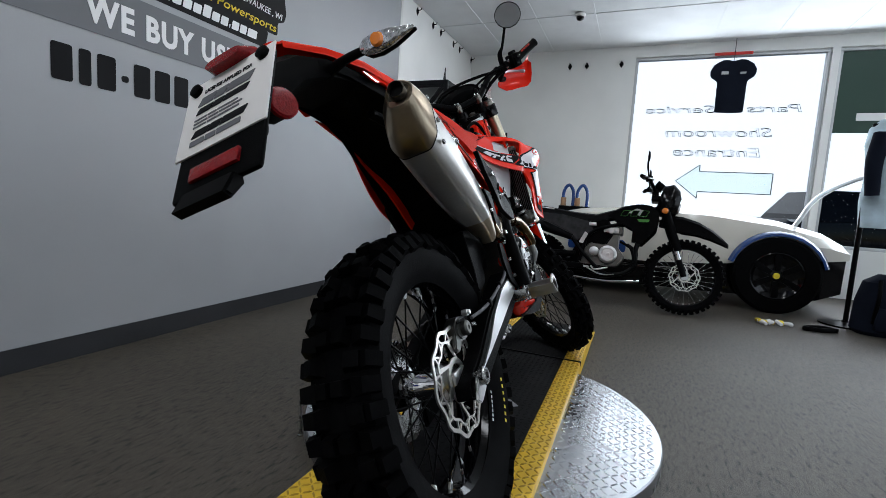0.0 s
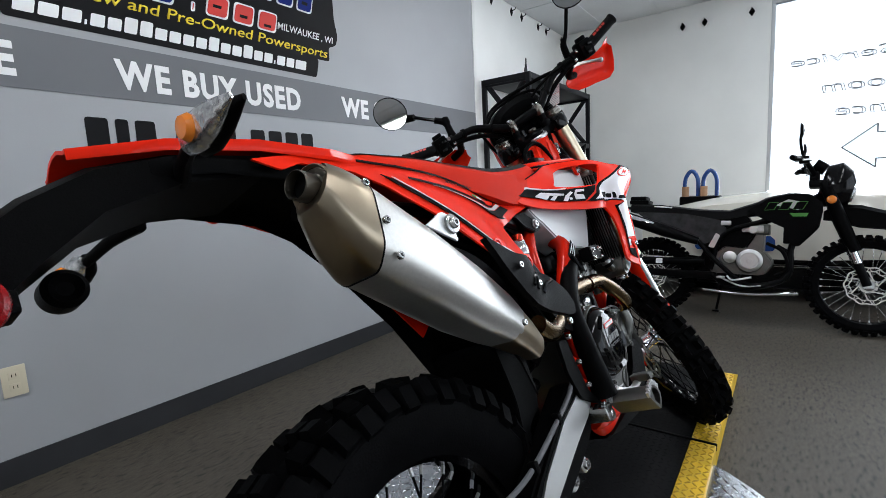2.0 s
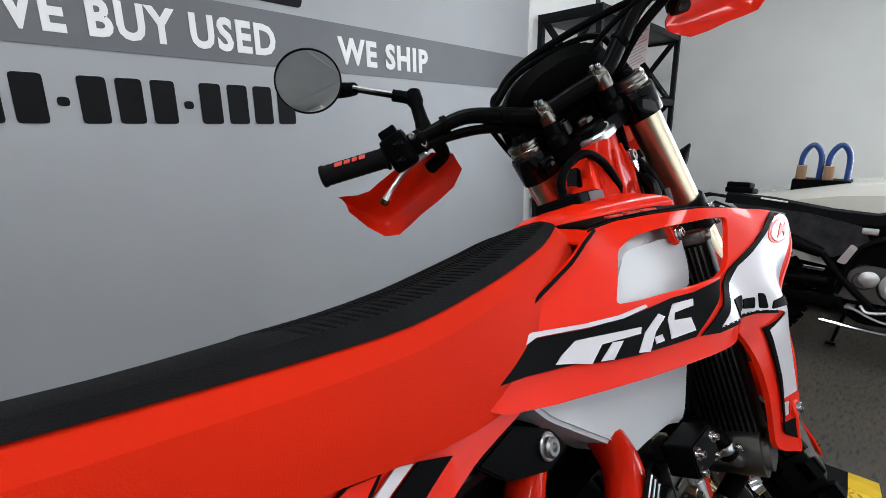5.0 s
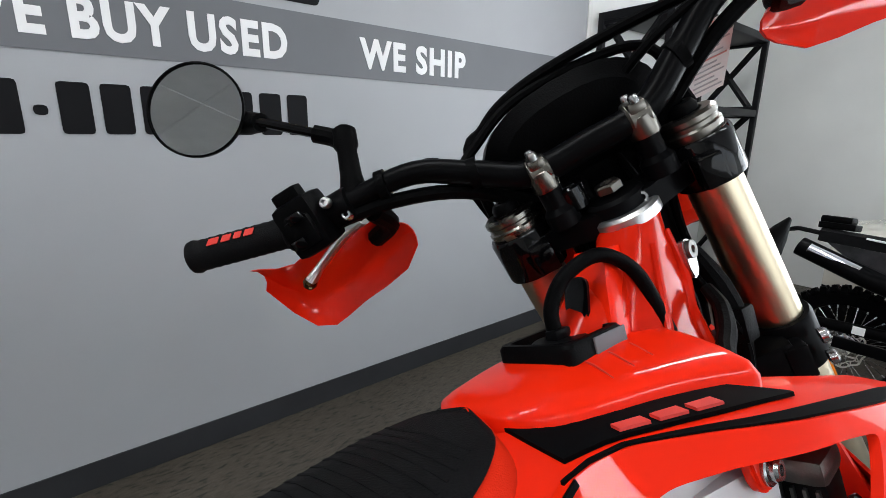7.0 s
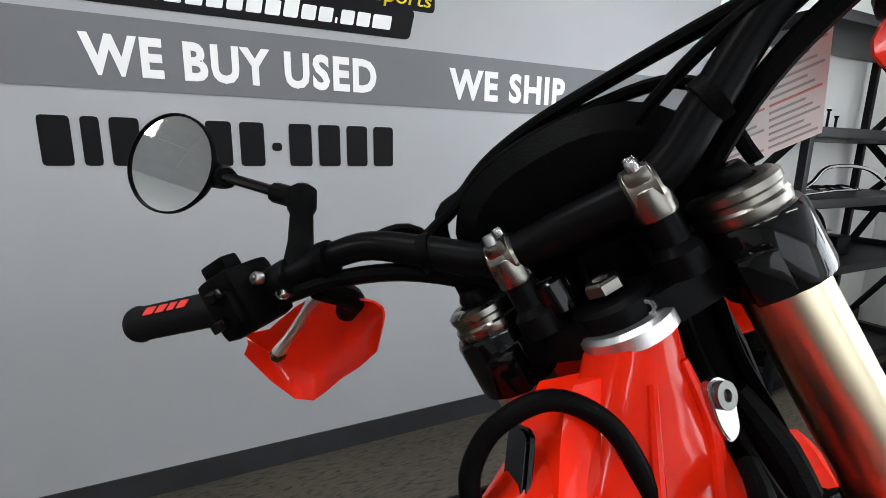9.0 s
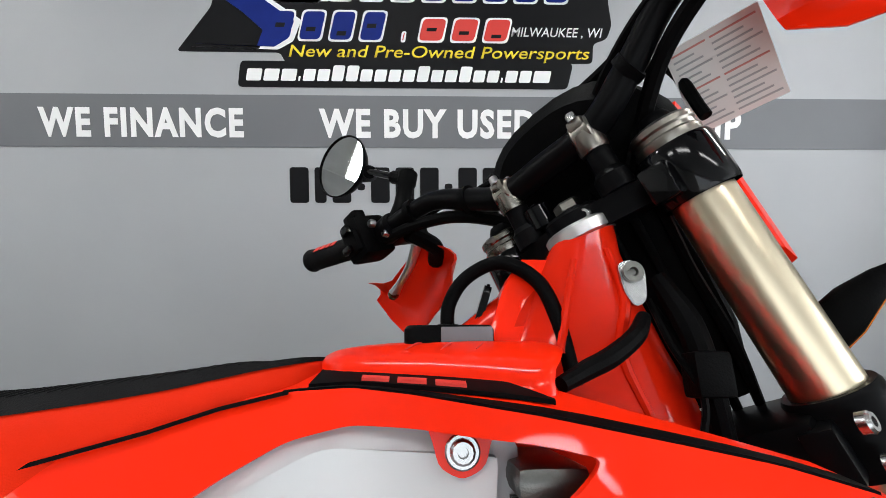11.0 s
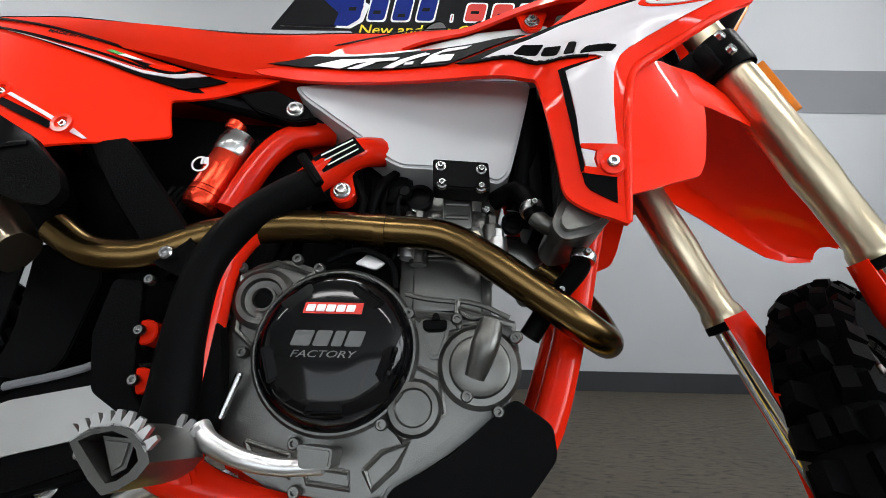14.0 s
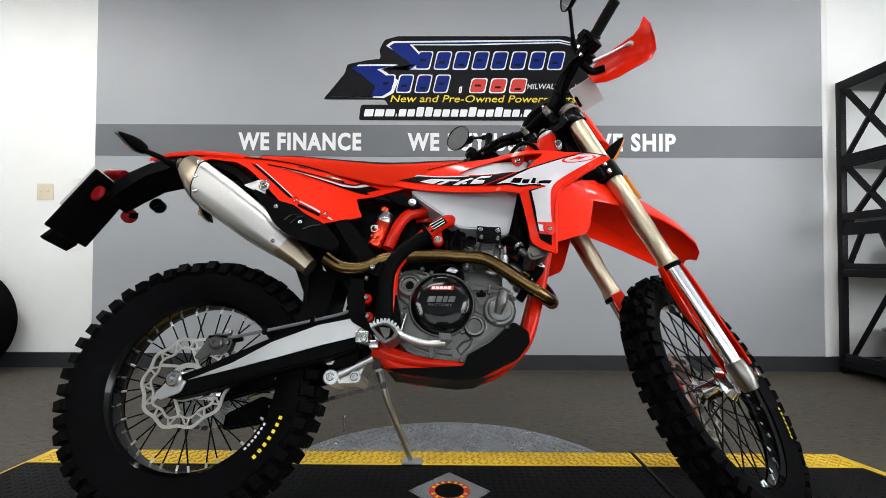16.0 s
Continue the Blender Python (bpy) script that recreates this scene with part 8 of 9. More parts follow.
for lx, ly in LAMPS:
    f = thing("ceiling_light", "white fluorescent ceiling fitting, lit", "ceiling light", "ceiling lights", m=Matrix.Translation((lx, ly, CEIL)))
    part("housing", box(-0.61, 0.61, -0.11, 0.11, -0.04, 0.0, 0.005), TRIM, f)
    part("diffuser", box(-0.59, 0.59, -0.09, 0.09, -0.055, -0.04, 0.004), LAMP, f)

# steel rack beside the graphic
RX, RD0, RD1, RTOP = 3.42, 1.5, 1.98, 1.9
rack = thing("steel_rack", "black steel shelving rack with cut-out side panels on castors", "shelving rack")
for x in (RX, RX + 1.5):
    for y in (RD0, RD1 - 0.04):
        part("post", box(x, x + 0.04, y, y + 0.04, FLOOR + 0.06, RTOP, 0.003), SHELF, rack)
    for z0, z1 in ((RTOP - 0.07, RTOP - 0.004), (1.3, 1.39), (0.85, 0.93), (0.62, 0.66), (FLOOR + 0.08, FLOOR + 0.14)):
        part("side_bar", box(x + 0.006, x + 0.03, RD0 + 0.04, RD1 - 0.04, z0, z1, 0.002), SHELF, rack)
    for za, zb in ((RTOP - 0.05, 1.36), (1.33, 0.9), (0.9, 0.62)):
        for s in (0, 1):
            a, b = (RD0 + 0.05, RD1 - 0.05) if s else (RD1 - 0.05, RD0 + 0.05)
            if za == 0.9:
                a = (RD0 + RD1) / 2 + (0.05 if not s else -0.05)
                b = RD1 - 0.06 if not s else RD0 + 0.06
            part("side_brace", tube([(x + 0.018, a, za), (x + 0.018, b, zb)], 0.024, 4, 1, flat=0.5, smooth=False), SHELF, rack)
    part("lower_brace", tube([(x + 0.02, RD0 + 0.06, 0.6), (x + 0.02, RD1 - 0.1, FLOOR + 0.14)], 0.02, 4, 1, smooth=False), SHELF, rack)
for z in (RTOP, 1.36, 1.0, 0.62, FLOOR + 0.1):
    part("shelf", box(RX + 0.002, RX + 1.538, RD0 + 0.002, RD1 - 0.002, z - 0.05, z, 0.003), SHELF, rack)
for x in (RX + 0.02, RX + 1.52):
    part("hook_bracket", join(plate(rounded([(-0.03, 0), (0.03, 0), (0.012, 0.08), (0.016, 0.11), (0.004, 0.12), (0.0, 0.08)], 0.004, 2), 0, 0.006)), SHELF, rack, m=Matrix.Translation((x, RD0 + 0.04, RTOP)))
for x in (RX + 0.02, RX + 1.5):
    for y in (RD0 + 0.02, RD1 - 0.02):
        part("castor", join(rod((x - 0.012, y, FLOOR + 0.031), (x + 0.012, y, FLOOR + 0.031), 0.03), box(x - 0.016, x + 0.016, y - 0.02, y + 0.02, FLOOR + 0.045, FLOOR + 0.065, 0.002)), BLACK_METAL, rack)


def rim_at(m, label):
    r = thing("spare_alloy", label, "alloy rim", m=m)
    part("barrel", lathe([(0.2, 0), (0.215, 0.004), (0.215, 0.015), (0.19, 0.03), (0.18, 0.12), (0.19, 0.19), (0.215, 0.205), (0.215, 0.215), (0.2, 0.22), (0.18, 0.19), (0.17, 0.12), (0.18, 0.03)], (0, 0, 0), (0, 0, 1), 40, cap=False), BLACK_GLOSS, r)
    for k in range(6):
        a = 60 * k
        part("spoke", box(0.03, 0.18, -0.018, 0.018, 0.15, 0.175, 0.004, m=pose(0, 0, 0, 0, 0, a)), BLACK_GLOSS, r)
    part("hub", lathe([(0.045, 0), (0.045, 0.03), (0.02, 0.04), (0, 0.04)], (0, 0, 0.145), (0, 0, 1), 24), BLACK_GLOSS, r)
    return r


rim_at(Matrix.Translation((RX + 0.36, 1.74, FLOOR + 0.1)), "black alloy wheel rim lying on the bottom shelf")
bx = thing("cardboard_box", "small brown cardboard box on the shelf", "box", m=Matrix.Translation((RX + 0.5, 1.78, 0.62)))
part("carton", box(-0.11, 0.11, -0.1, 0.1, 0, 0.18, 0.003), CARD, bx)
part("flap", box(-0.11, 0.11, -0.16, -0.1, 0.178, 0.182, 0.001), CARD, bx)
hb = thing("spare_handlebar", "bent chrome handlebar resting on the shelf", "handlebar")
part("bar", tube([(RX + 0.1, 1.6, 1.02), (RX + 0.3, 1.62, 1.07), (RX + 0.5, 1.64, 1.16), (RX + 0.9, 1.64, 1.15), (RX + 1.1, 1.6, 1.05), (RX + 1.2, 1.58, 1.011)], 0.011, 10), CHROME, hb)
part("bar_end", tube([(RX + 0.05, 1.58, 1.01), (RX + 0.1, 1.6, 1.02)], 0.014, 10), BLACK, hb)
gd = thing("chrome_rack", "chrome luggage rack on the shelf", "luggage rack")
part("hoop", tube([(RX + 0.25, 1.62, 1.012), (RX + 0.5, 1.6, 1.03), (RX + 0.8, 1.62, 1.03), (RX + 0.9, 1.8, 1.03), (RX + 0.5, 1.82, 1.03)], 0.008, 8), CHROME, gd)
for k in range(4):
    part("rail", tube([(RX + 0.4 + 0.13 * k, 1.6, 1.03), (RX + 0.4 + 0.13 * k, 1.7, 1.05), (RX + 0.4 + 0.13 * k, 1.81, 1.03)], 0.006, 8), CHROME, gd)
pp = thing("exhaust_part", "chrome tube leaning in the rack", "tube")
part("tube", tube([(RX + 0.25, 1.56, 0.79), (RX + 0.42, 1.56, 0.64)], 0.02, 14), CHROME, pp)
part("cap", lathe([(0.023, 0), (0.023, 0.03)], (RX + 0.415, 1.56, 0.645), (RX + 0.45, 1.56, 0.615), 18), BLACK, pp)
ml = thing("engine_part", "small black carburettor with a hose on the shelf", "engine part", m=Matrix.Translation((RX + 0.85, 1.72, 0.62)))
part("body", join(box(-0.08, 0.08, -0.06, 0.06, 0, 0.12, 0.012), rod((-0.12, 0, 0.07), (0.12, 0, 0.07), 0.035)), BLACK_METAL, ml)
part("hose", tube([(-0.08, 0, 0.1), (-0.2, 0.0, 0.25), (-0.36, 0.02, 0.33), (-0.5, 0.03, 0.34)], 0.012, 10), BLACK, ml)
for k, (x, h) in enumerate(((0.2, 0.07), (0.32, 0.09), (0.4, 0.06))):
    b = thing("small_part", "short steel fastener standing on the shelf", "fastener", "small parts on the shelf", m=Matrix.Translation((RX + x, 1.6, 1.36)))
    part("shank", rod((0, 0, 0), (0, 0, h), 0.006), BLACK_METAL, b)
    part("head", rod((0, 0, h), (0, 0, h + 0.01), 0.011), BLACK_METAL, b)


# car wheels shown by the wall
def car_wheel(m, r, label, spokes=10):
    w = thing("showroom_roadwheel", label, "car wheel", "display wheels", m=m)
    part("tyre", lathe([(r * 0.76, -0.11), (r * 0.8, -0.122), (r * 0.95, -0.12), (r, -0.1), (r, 0.1), (r * 0.95, 0.12), (r * 0.8, 0.122), (r * 0.76, 0.11)], (0, 0, 0), (0, 1, 0), 64, cap=False), RUBBER, w)
    part("rim", lathe([(r * 0.77, -0.118), (r * 0.78, -0.122), (r * 0.75, -0.124), (r * 0.72, -0.11), (r * 0.7, 0.1), (r * 0.76, 0.115)], (0, 0, 0), (0, 1, 0), 64, cap=False), BLACK_GLOSS, w)
    for k in range(spokes):
        for d in (-4, 4):
            a = 360 / spokes * k + d
            part("spoke", plate(rounded([(-0.008, r * 0.2), (0.008, r * 0.2), (0.011, r * 0.73), (-0.011, r * 0.73)], 0.003, 2), -0.118, -0.09, 0.002), ALU, w, m=pose(0, 0, 0, 0, a + d * 0.6, 0))
    part("hub", lathe([(r * 0.24, 0.09), (r * 0.24, 0.118), (r * 0.2, 0.124), (r * 0.1, 0.124), (r * 0.1, 0.13), (0, 0.132)], (0, 0, 0), (0, -1, 0), 40), ALU, w)
    part("cap", lathe([(r * 0.1, 0.13), (r * 0.095, 0.135), (0, 0.136)], (0, 0, 0), (0, -1, 0), 24), RED_INK, w)
    part("backing", lathe([(0, 0.06), (r * 0.72, 0.06)], (0, 0, 0), (0, -1, 0), 40, cap=False), BLACK, w)
    return w


car_wheel(Matrix.Translation((-2.46, 1.78, FLOOR + 0.345)), 0.345, "black car tyre on a machined multi-spoke rim standing by the wall")
poster = thing("wheel_poster", "round black wall sign with white rings", "wall sign", m=Matrix.Translation((-3.23, WALL_Y - 0.001, 1.83)))
part("disc", lathe([(0.62, 0), (0.62, 0.03), (0.6, 0.035), (0, 0.035)], (0, 0, 0), (0, -1, 0), 64), RUBBER, poster)
for r in (0.52, 0.49):
    part("ring", ring(circle(r, 64), circle(r - 0.012, 64), -0.0355, -0.038), WHITE_INK, poster)
part("core", lathe([(0.46, 0.0355), (0.455, 0.04), (0, 0.04)], (0, 0, 0), (0, -1, 0), 48), BLUE_INK, poster)

pin = thing("steel_pin", "thin upright steel pin standing on the carpet", "pin")
part("shaft", lathe([(0.009, 0), (0.009, 0.004), (0.005, 0.008), (0.005, 0.11), (0.0065, 0.114), (0.0065, 0.124), (0.004, 0.128), (0, 0.128)], (0.33, 0.668, FLOOR), (0.33, 0.668, 1), 16), STEEL, pin)

# ---- second motorcycle by the window ----
bk = thing("dark_motorcycle", "black trail motorcycle on its side stand by the window", "motorcycle",
           m=Matrix.Translation((3.34, -0.71, FLOOR)) @ pose(0, 0, 0, 0, 0, -93) @ pose(0, 0, 0, -8, 0, 0) @ Matrix.Scale(0.89, 4) @ Matrix.Translation((-1.36, 0, 0)))
ENG = Matrix.Translation((-0.07, 0, 0.075))
wheel(bk, "front_wheel", Matrix.Translation((1.37, 0, 0.35)) @ pose(0, 0, 0, 0, 0, 8), 0.27, 0.35, 0.045, 0.04, -0.055, 0.13, spokes=32, spoke_mat=STEEL, knobs=42, label="front wheel with bright spokes")
wheel(bk, "rear_wheel", Matrix.Translation((0, 0, 0.325)), 0.23, 0.325, 0.055, 0.045, -0.06, 0.11, spokes=32, spoke_mat=STEEL, knobs=42, label="rear wheel with bright spokes")
part("engine_case", join(plate(rounded([(0.5, 0.3), (0.86, 0.3), (0.92, 0.4), (0.84, 0.5), (0.6, 0.52), (0.5, 0.42)], 0.04), -0.1, 0.1, 0.01), rod((0.76, -0.13, 0.4), (0.76, 0, 0.4), 0.085), rod((0.62, -0.12, 0.42), (0.62, 0, 0.42), 0.05)), CAST, bk, "grey engine case", m=ENG)
cy = part("cylinder", join(box(0.73, 0.85, -0.065, 0.065, 0.48, 0.61), box(0.71, 0.88, -0.085, 0.085, 0.61, 0.69, 0.012)), CAST, bk, "bright engine cylinder", m=ENG)
for k in range(6):
    part("fin", box(0.72, 0.86, -0.075, 0.075, 0.5 + 0.018 * k, 0.511 + 0.018 * k, 0.002), CAST, cy, m=ENG)
part("frame", join(*[tube(q, 0.018, 10) for s in (-1, 1) for q in ([(1.12, s * 0.03, 0.95), (0.95, s * 0.08, 0.62), (0.92, s * 0.1, 0.36), (0.6, s * 0.1, 0.27), (0.45, s * 0.1, 0.36)], [(1.1, s * 0.03, 0.98), (0.8, s * 0.09, 0.8), (0.52, s * 0.11, 0.68), (0.44, s * 0.11, 0.4)], [(0.52, s * 0.1, 0.68), (0.2, s * 0.1, 0.8), (-0.1, s * 0.08, 0.84)])]), BLACK_METAL, bk, "black tube frame")
part("swingarm", join(*[box(-0.03, 0.48, s * 0.09 - 0.015, s * 0.09 + 0.015, 0.32, 0.38, 0.006) for s in (-1, 1)]), BLACK_METAL, bk)
part("seat", loft([[(x, -w, z0), (x, -w, z1 - 0.015), (x, -w * 0.7, z1), (x, w * 0.7, z1), (x, w, z1 - 0.015), (x, w, z0)] for x, z0, z1, w in ((-0.2, 0.86, 0.93, 0.09), (0.05, 0.84, 0.92, 0.11), (0.35, 0.8, 0.88, 0.12), (0.55, 0.8, 0.87, 0.1), (0.72, 0.84, 0.93, 0.08))]), SEAT_BLACK, bk, "black seat")
CAMO = mat("mottled_panel", (0.018, 0.018, 0.02), 0.4, stain=0.75, stain_scale=16, spec=0.25)
g_bk = spread([(0.95, 0.9, -0.16), (0.75, 0.9, -0.11), (1.05, 0.75, -0.19), (0.2, 0.8, -0.14), (1.0, 0.65, -0.18)])
for f in (lambda b: b, mirrored):
    part("shroud", f(panel([(0.66, 0.86), (0.8, 0.95), (0.95, 0.985), (1.05, 0.97), (1.12, 0.9), (1.1, 0.75), (0.98, 0.6), (0.94, 0.62), (0.9, 0.74), (0.78, 0.8)], g_bk, 0.005, 0, 0.02, 0.04)), BLACK, bk, "black tank shroud")
    part("side_panel", f(panel([(-0.15, 0.86), (0.25, 0.84), (0.5, 0.79), (0.55, 0.7), (0.4, 0.6), (0.2, 0.64), (0.0, 0.76)], spread([(0.2, 0.75, -0.14), (0.5, 0.7, -0.12)]), 0.005, 0, 0.02, 0.05)), CAMO, bk, "mottled dark grey side panel")
part("shroud_mark", panel([(0.84, 0.9), (0.92, 0.94), (1.03, 0.91), (0.98, 0.86), (0.92, 0.88)], g_bk, 0.001, 0.002, 0, 0.04), GREY_DECAL, bk)
GREEN = mat("green_mark", (0.05, 0.2, 0.03), 0.4)
part("shroud_mark", panel([(0.93, 0.84), (1.04, 0.84), (1.03, 0.815), (0.95, 0.815)], g_bk, 0.001, 0.003, 0, 0.04), GREEN, bk, "green graphic")
part("fuel_tank", loft([oval((x, 0, z), (0, 1, 0), (0, 0, 1), w, h, 2.6, 20) for x, z, w, h in ((0.66, 0.86, 0.05, 0.04), (0.78, 0.9, 0.1, 0.07), (0.92, 0.93, 0.12, 0.075), (1.02, 0.92, 0.09, 0.06))]), BLACK_GLOSS, bk)
for s in (-1, 1):
    part("fork_leg", join(tube([(1.37, s * 0.09, 0.35), (1.27, s * 0.09, 0.62)], 0.026, 14), tube([(1.28, s * 0.09, 0.6), (1.11, s * 0.09, 1.06)], 0.023, 14)), BLACK_METAL, bk)
    part("fork_shine", tube([(1.315, s * 0.09, 0.5), (1.27, s * 0.09, 0.62)], 0.0275, 14), CHROME, bk)
    part("handlebar_half", tube([(1.06, 0, 1.12), (1.04, s * 0.12, 1.15), (1.0, s * 0.25, 1.2), (0.95, s * 0.38, 1.2)], 0.017, 10), BLACK_METAL, bk)
    part("grip", tube([(0.96, s * 0.3, 1.2), (0.94, s * 0.4, 1.2)], 0.018, 10), BLACK, bk)
    part("lever", tube([(1.03, s * 0.26, 1.19), (1.04, s * 0.32, 1.19), (1.0, s * 0.4, 1.18)], 0.006, 8), ALU, bk)
    part("mirror_stalk", tube([(1.0, s * 0.24, 1.2), (0.98, s * 0.3, 1.3), (0.98, s * 0.36, 1.36)], 0.009, 8), BLACK, bk)
    mm = part("mirror", lathe([(0, -0.02), (0.04, -0.012), (0.05, 0), (0.048, 0.003)], (0.98, s * 0.38, 1.38), (0.0, s * 0.36, 1.36), 24), BLACK, bk, "round mirror")
    part("turn_signal", lathe([(0.01, -0.03), (0.026, -0.01), (0.028, 0.012), (0.02, 0.02), (0, 0.022)], (1.16, s * 0.17, 0.93), (1.16, s * 1.0, 0.95), 16), AMBER, bk, "amber turn signal")
part("headlight", loft([oval((x, 0, z), (0, 1, 0), (0.25, 0, 1), w, h, 2.8, 20) for x, z, w, h in ((1.1, 1.05, 0.09, 0.14), (1.18, 1.05, 0.11, 0.16), (1.24, 1.02, 0.1, 0.13), (1.27, 0.99, 0.07, 0.09))]), BLACK_GLOSS, bk, "black headlight cowl")
part("handlebar_clamp", join(box(1.03, 1.12, -0.1, 0.1, 1.03, 1.08, 0.01), box(1.03, 1.09, -0.05, 0.05, 1.08, 1.15, 0.012)), BLACK_METAL, bk)
part("instrument", loft([oval((1.12, 0, 1.16), (0, 1, 0), (0.5, 0, 0.8), 0.06, 0.04, 3, 16), oval((1.06, 0, 1.2), (0, 1, 0), (0.5, 0, 0.8), 0.065, 0.045, 3, 16)]), BLACK, bk)
for s in (-1, 1):
    part("switch_block", box(0.97, 1.03, s * 0.27 - 0.03, s * 0.27 + 0.03, 1.175, 1.225, 0.01), BLACK, bk)
part("headlight_lens", loft([oval((x, 0, z), (0, 1, 0), (0.25, 0, 1), w, h, 3, 20) for x, z, w, h in ((1.25, 0.98, 0.07, 0.06), (1.28, 0.975, 0.06, 0.05), (1.287, 0.974, 0.03, 0.03))]), CLEAR_LENS, bk)
part("front_fender", loft([[(x, -w, z - h), (x, -w * 0.95, z - 0.025), (x, -w * 0.6, z), (x, w * 0.6, z), (x, w * 0.95, z - 0.025), (x, w, z - h), (x, w * 0.9, z - h), (x, w * 0.85, z - 0.03), (x, -w * 0.85, z - 0.03), (x, -w * 0.9, z - h)] for x, z, w, h in ((1.12, 0.86, 0.05, 0.06), (1.2, 0.91, 0.07, 0.12), (1.32, 0.9, 0.085, 0.15), (1.45, 0.86, 0.09, 0.12), (1.56, 0.8, 0.085, 0.09), (1.66, 0.72, 0.065, 0.05), (1.7, 0.68, 0.035, 0.03))]), BLACK, bk, "black front fender")
for s in (-1, 1):
    part("fork_cover", tube([(1.3, s * 0.09, 0.58), (1.22, s * 0.092, 0.78), (1.13, s * 0.09, 1.02)], [0.036, 0.042, 0.036], 14), BLACK, bk, "black upper fork cover")
for k in range(3):
    for grow, material, lift in ((0.003, GREEN, 0.002), (0.0, BLACK, 0.0035)):
        x = 0.78 + 0.085 * k
        part("shroud_mark", panel([(x - grow, 0.868 - grow), (x + 0.055 + grow, 0.868 - grow), (x + 0.08 + grow, 0.918 + grow), (x + 0.025 - grow, 0.918 + grow)], g_bk, 0.001, lift + 0.002, 0, 0.04), material, bk)
part("rear_fender", loft([[(x, -w, z - 0.02), (x, -w * 0.6, z), (x, w * 0.6, z), (x, w, z - 0.02), (x, w * 0.6, z - 0.01), (x, -w * 0.6, z - 0.01)] for x, z, w in ((0.2, 0.86, 0.09), (-0.1, 0.9, 0.09), (-0.32, 0.92, 0.07), (-0.45, 0.88, 0.05))]), BLACK, bk)
part("tail_rack", box(-0.22, -0.06, -0.07, 0.07, 0.93, 0.965, 0.008), BLACK, bk)
part("muffler", tube([(0.35, -0.14, 0.62), (0.1, -0.17, 0.7), (-0.25, -0.17, 0.82)], [0.03, 0.05, 0.05], 16), BLACK_METAL, bk)
part("air_box", plate(rounded([(0.3, 0.82), (0.66, 0.84), (0.74, 0.7), (0.66, 0.55), (0.48, 0.52), (0.34, 0.62)], 0.04), -0.09, 0.09, 0.012), BLACK, bk, "black air box")
part("lower_frame", plate(rounded([(0.36, 0.3), (0.62, 0.3), (0.66, 0.5), (0.6, 0.6), (0.4, 0.6), (0.34, 0.45)], 0.04), -0.08, 0.08, 0.012), BLACK, bk)
part("clutch_cover", lathe([(0.085, 0), (0.085, 0.018), (0.076, 0.026), (0.06, 0.028), (0.056, 0.022), (0.02, 0.022), (0.018, 0.03), (0, 0.03)], (0.77, -0.118, 0.41), (0.77, -1, 0.41), 32), ALU, bk, "bright round clutch cover", m=ENG)
part("clutch_cover", lathe([(0.045, 0), (0.045, 0.016), (0.036, 0.022), (0, 0.022)], (0.64, -0.11, 0.43), (0.64, -1, 0.43), 28), ALU, bk, m=ENG)
part("head_cover", join(box(0.7, 0.85, -0.092, 0.092, 0.62, 0.68, 0.014), rod((0.78, -0.11, 0.645), (0.78, -0.08, 0.645), 0.03), *[rod((x, -0.1, z), (x, -0.088, z), 0.008, seg=10) for x in (0.72, 0.84) for z in (0.632, 0.668)]), ALU, bk, "bright cylinder head cover", m=ENG)
part("radiator", box(0.9, 0.94, -0.15, -0.05, 0.62, 0.86, 0.006), BLACK_METAL, bk)
part("frame_bracket", join(plate(rounded([(0.42, 0.58), (0.46, 0.57), (0.5, 0.67), (0.47, 0.69)], 0.01), -0.135, -0.12, 0.003), rod((0.47, -0.14, 0.65), (0.47, -0.12, 0.65), 0.012, seg=12)), ALU, bk, "bright frame bracket")
part("reservoir_clip", box(0.5, 0.57, -0.135, -0.12, 0.75, 0.785, 0.006), ALU, bk)
part("engine_hose", tube([(0.8, -0.1, 0.62), (0.9, -0.13, 0.56), (0.93, -0.12, 0.44), (0.86, -0.12, 0.38)], 0.012, 10), BLACK, bk)
part("gear_pedal", tube([(0.56, -0.15, 0.36), (0.6, -0.16, 0.33), (0.72, -0.16, 0.36)], 0.008, 8), ALU, bk)
part("tail_tube", tube([(-0.1, -0.15, 0.44), (0.12, -0.15, 0.45), (0.4, -0.14, 0.46)], 0.03, 12), BLACK, bk)
part("warning_label", box(0.05, 0.1, -0.183, -0.181, 0.43, 0.47), WHITE_INK, bk)
part("seat_stripe", tube([(0.0, -0.112, 0.905), (0.14, -0.116, 0.893)], 0.006, 6, 1, smooth=False), WHITE_INK, bk)
part("tail_bag", box(-0.22, -0.08, -0.06, 0.06, 0.96, 1.0, 0.015), BLACK, bk)
part("exhaust_shield", tube([(0.02, -0.2, 0.74), (-0.2, -0.205, 0.815)], 0.028, 12, flat=0.6), CHROME, bk, "chrome exhaust shield")
part("header", tube([(0.86, -0.03, 0.6), (0.95, -0.06, 0.52), (0.9, -0.12, 0.35), (0.7, -0.13, 0.3), (0.5, -0.14, 0.45), (0.35, -0.14, 0.62)], 0.018, 10), BLACK_METAL, bk)
part("foot_peg", box(0.5, 0.54, -0.22, -0.1, 0.34, 0.355, 0.003), ALU, bk)
part("brake_lever", tube([(0.52, -0.13, 0.34), (0.65, -0.14, 0.29), (0.78, -0.14, 0.3)], 0.007, 8), ALU, bk)
part("side_stand", tube([(0.5, 0.1, 0.32), (0.45, 0.2, 0.06)], 0.01, 8), BLACK_METAL, bk)
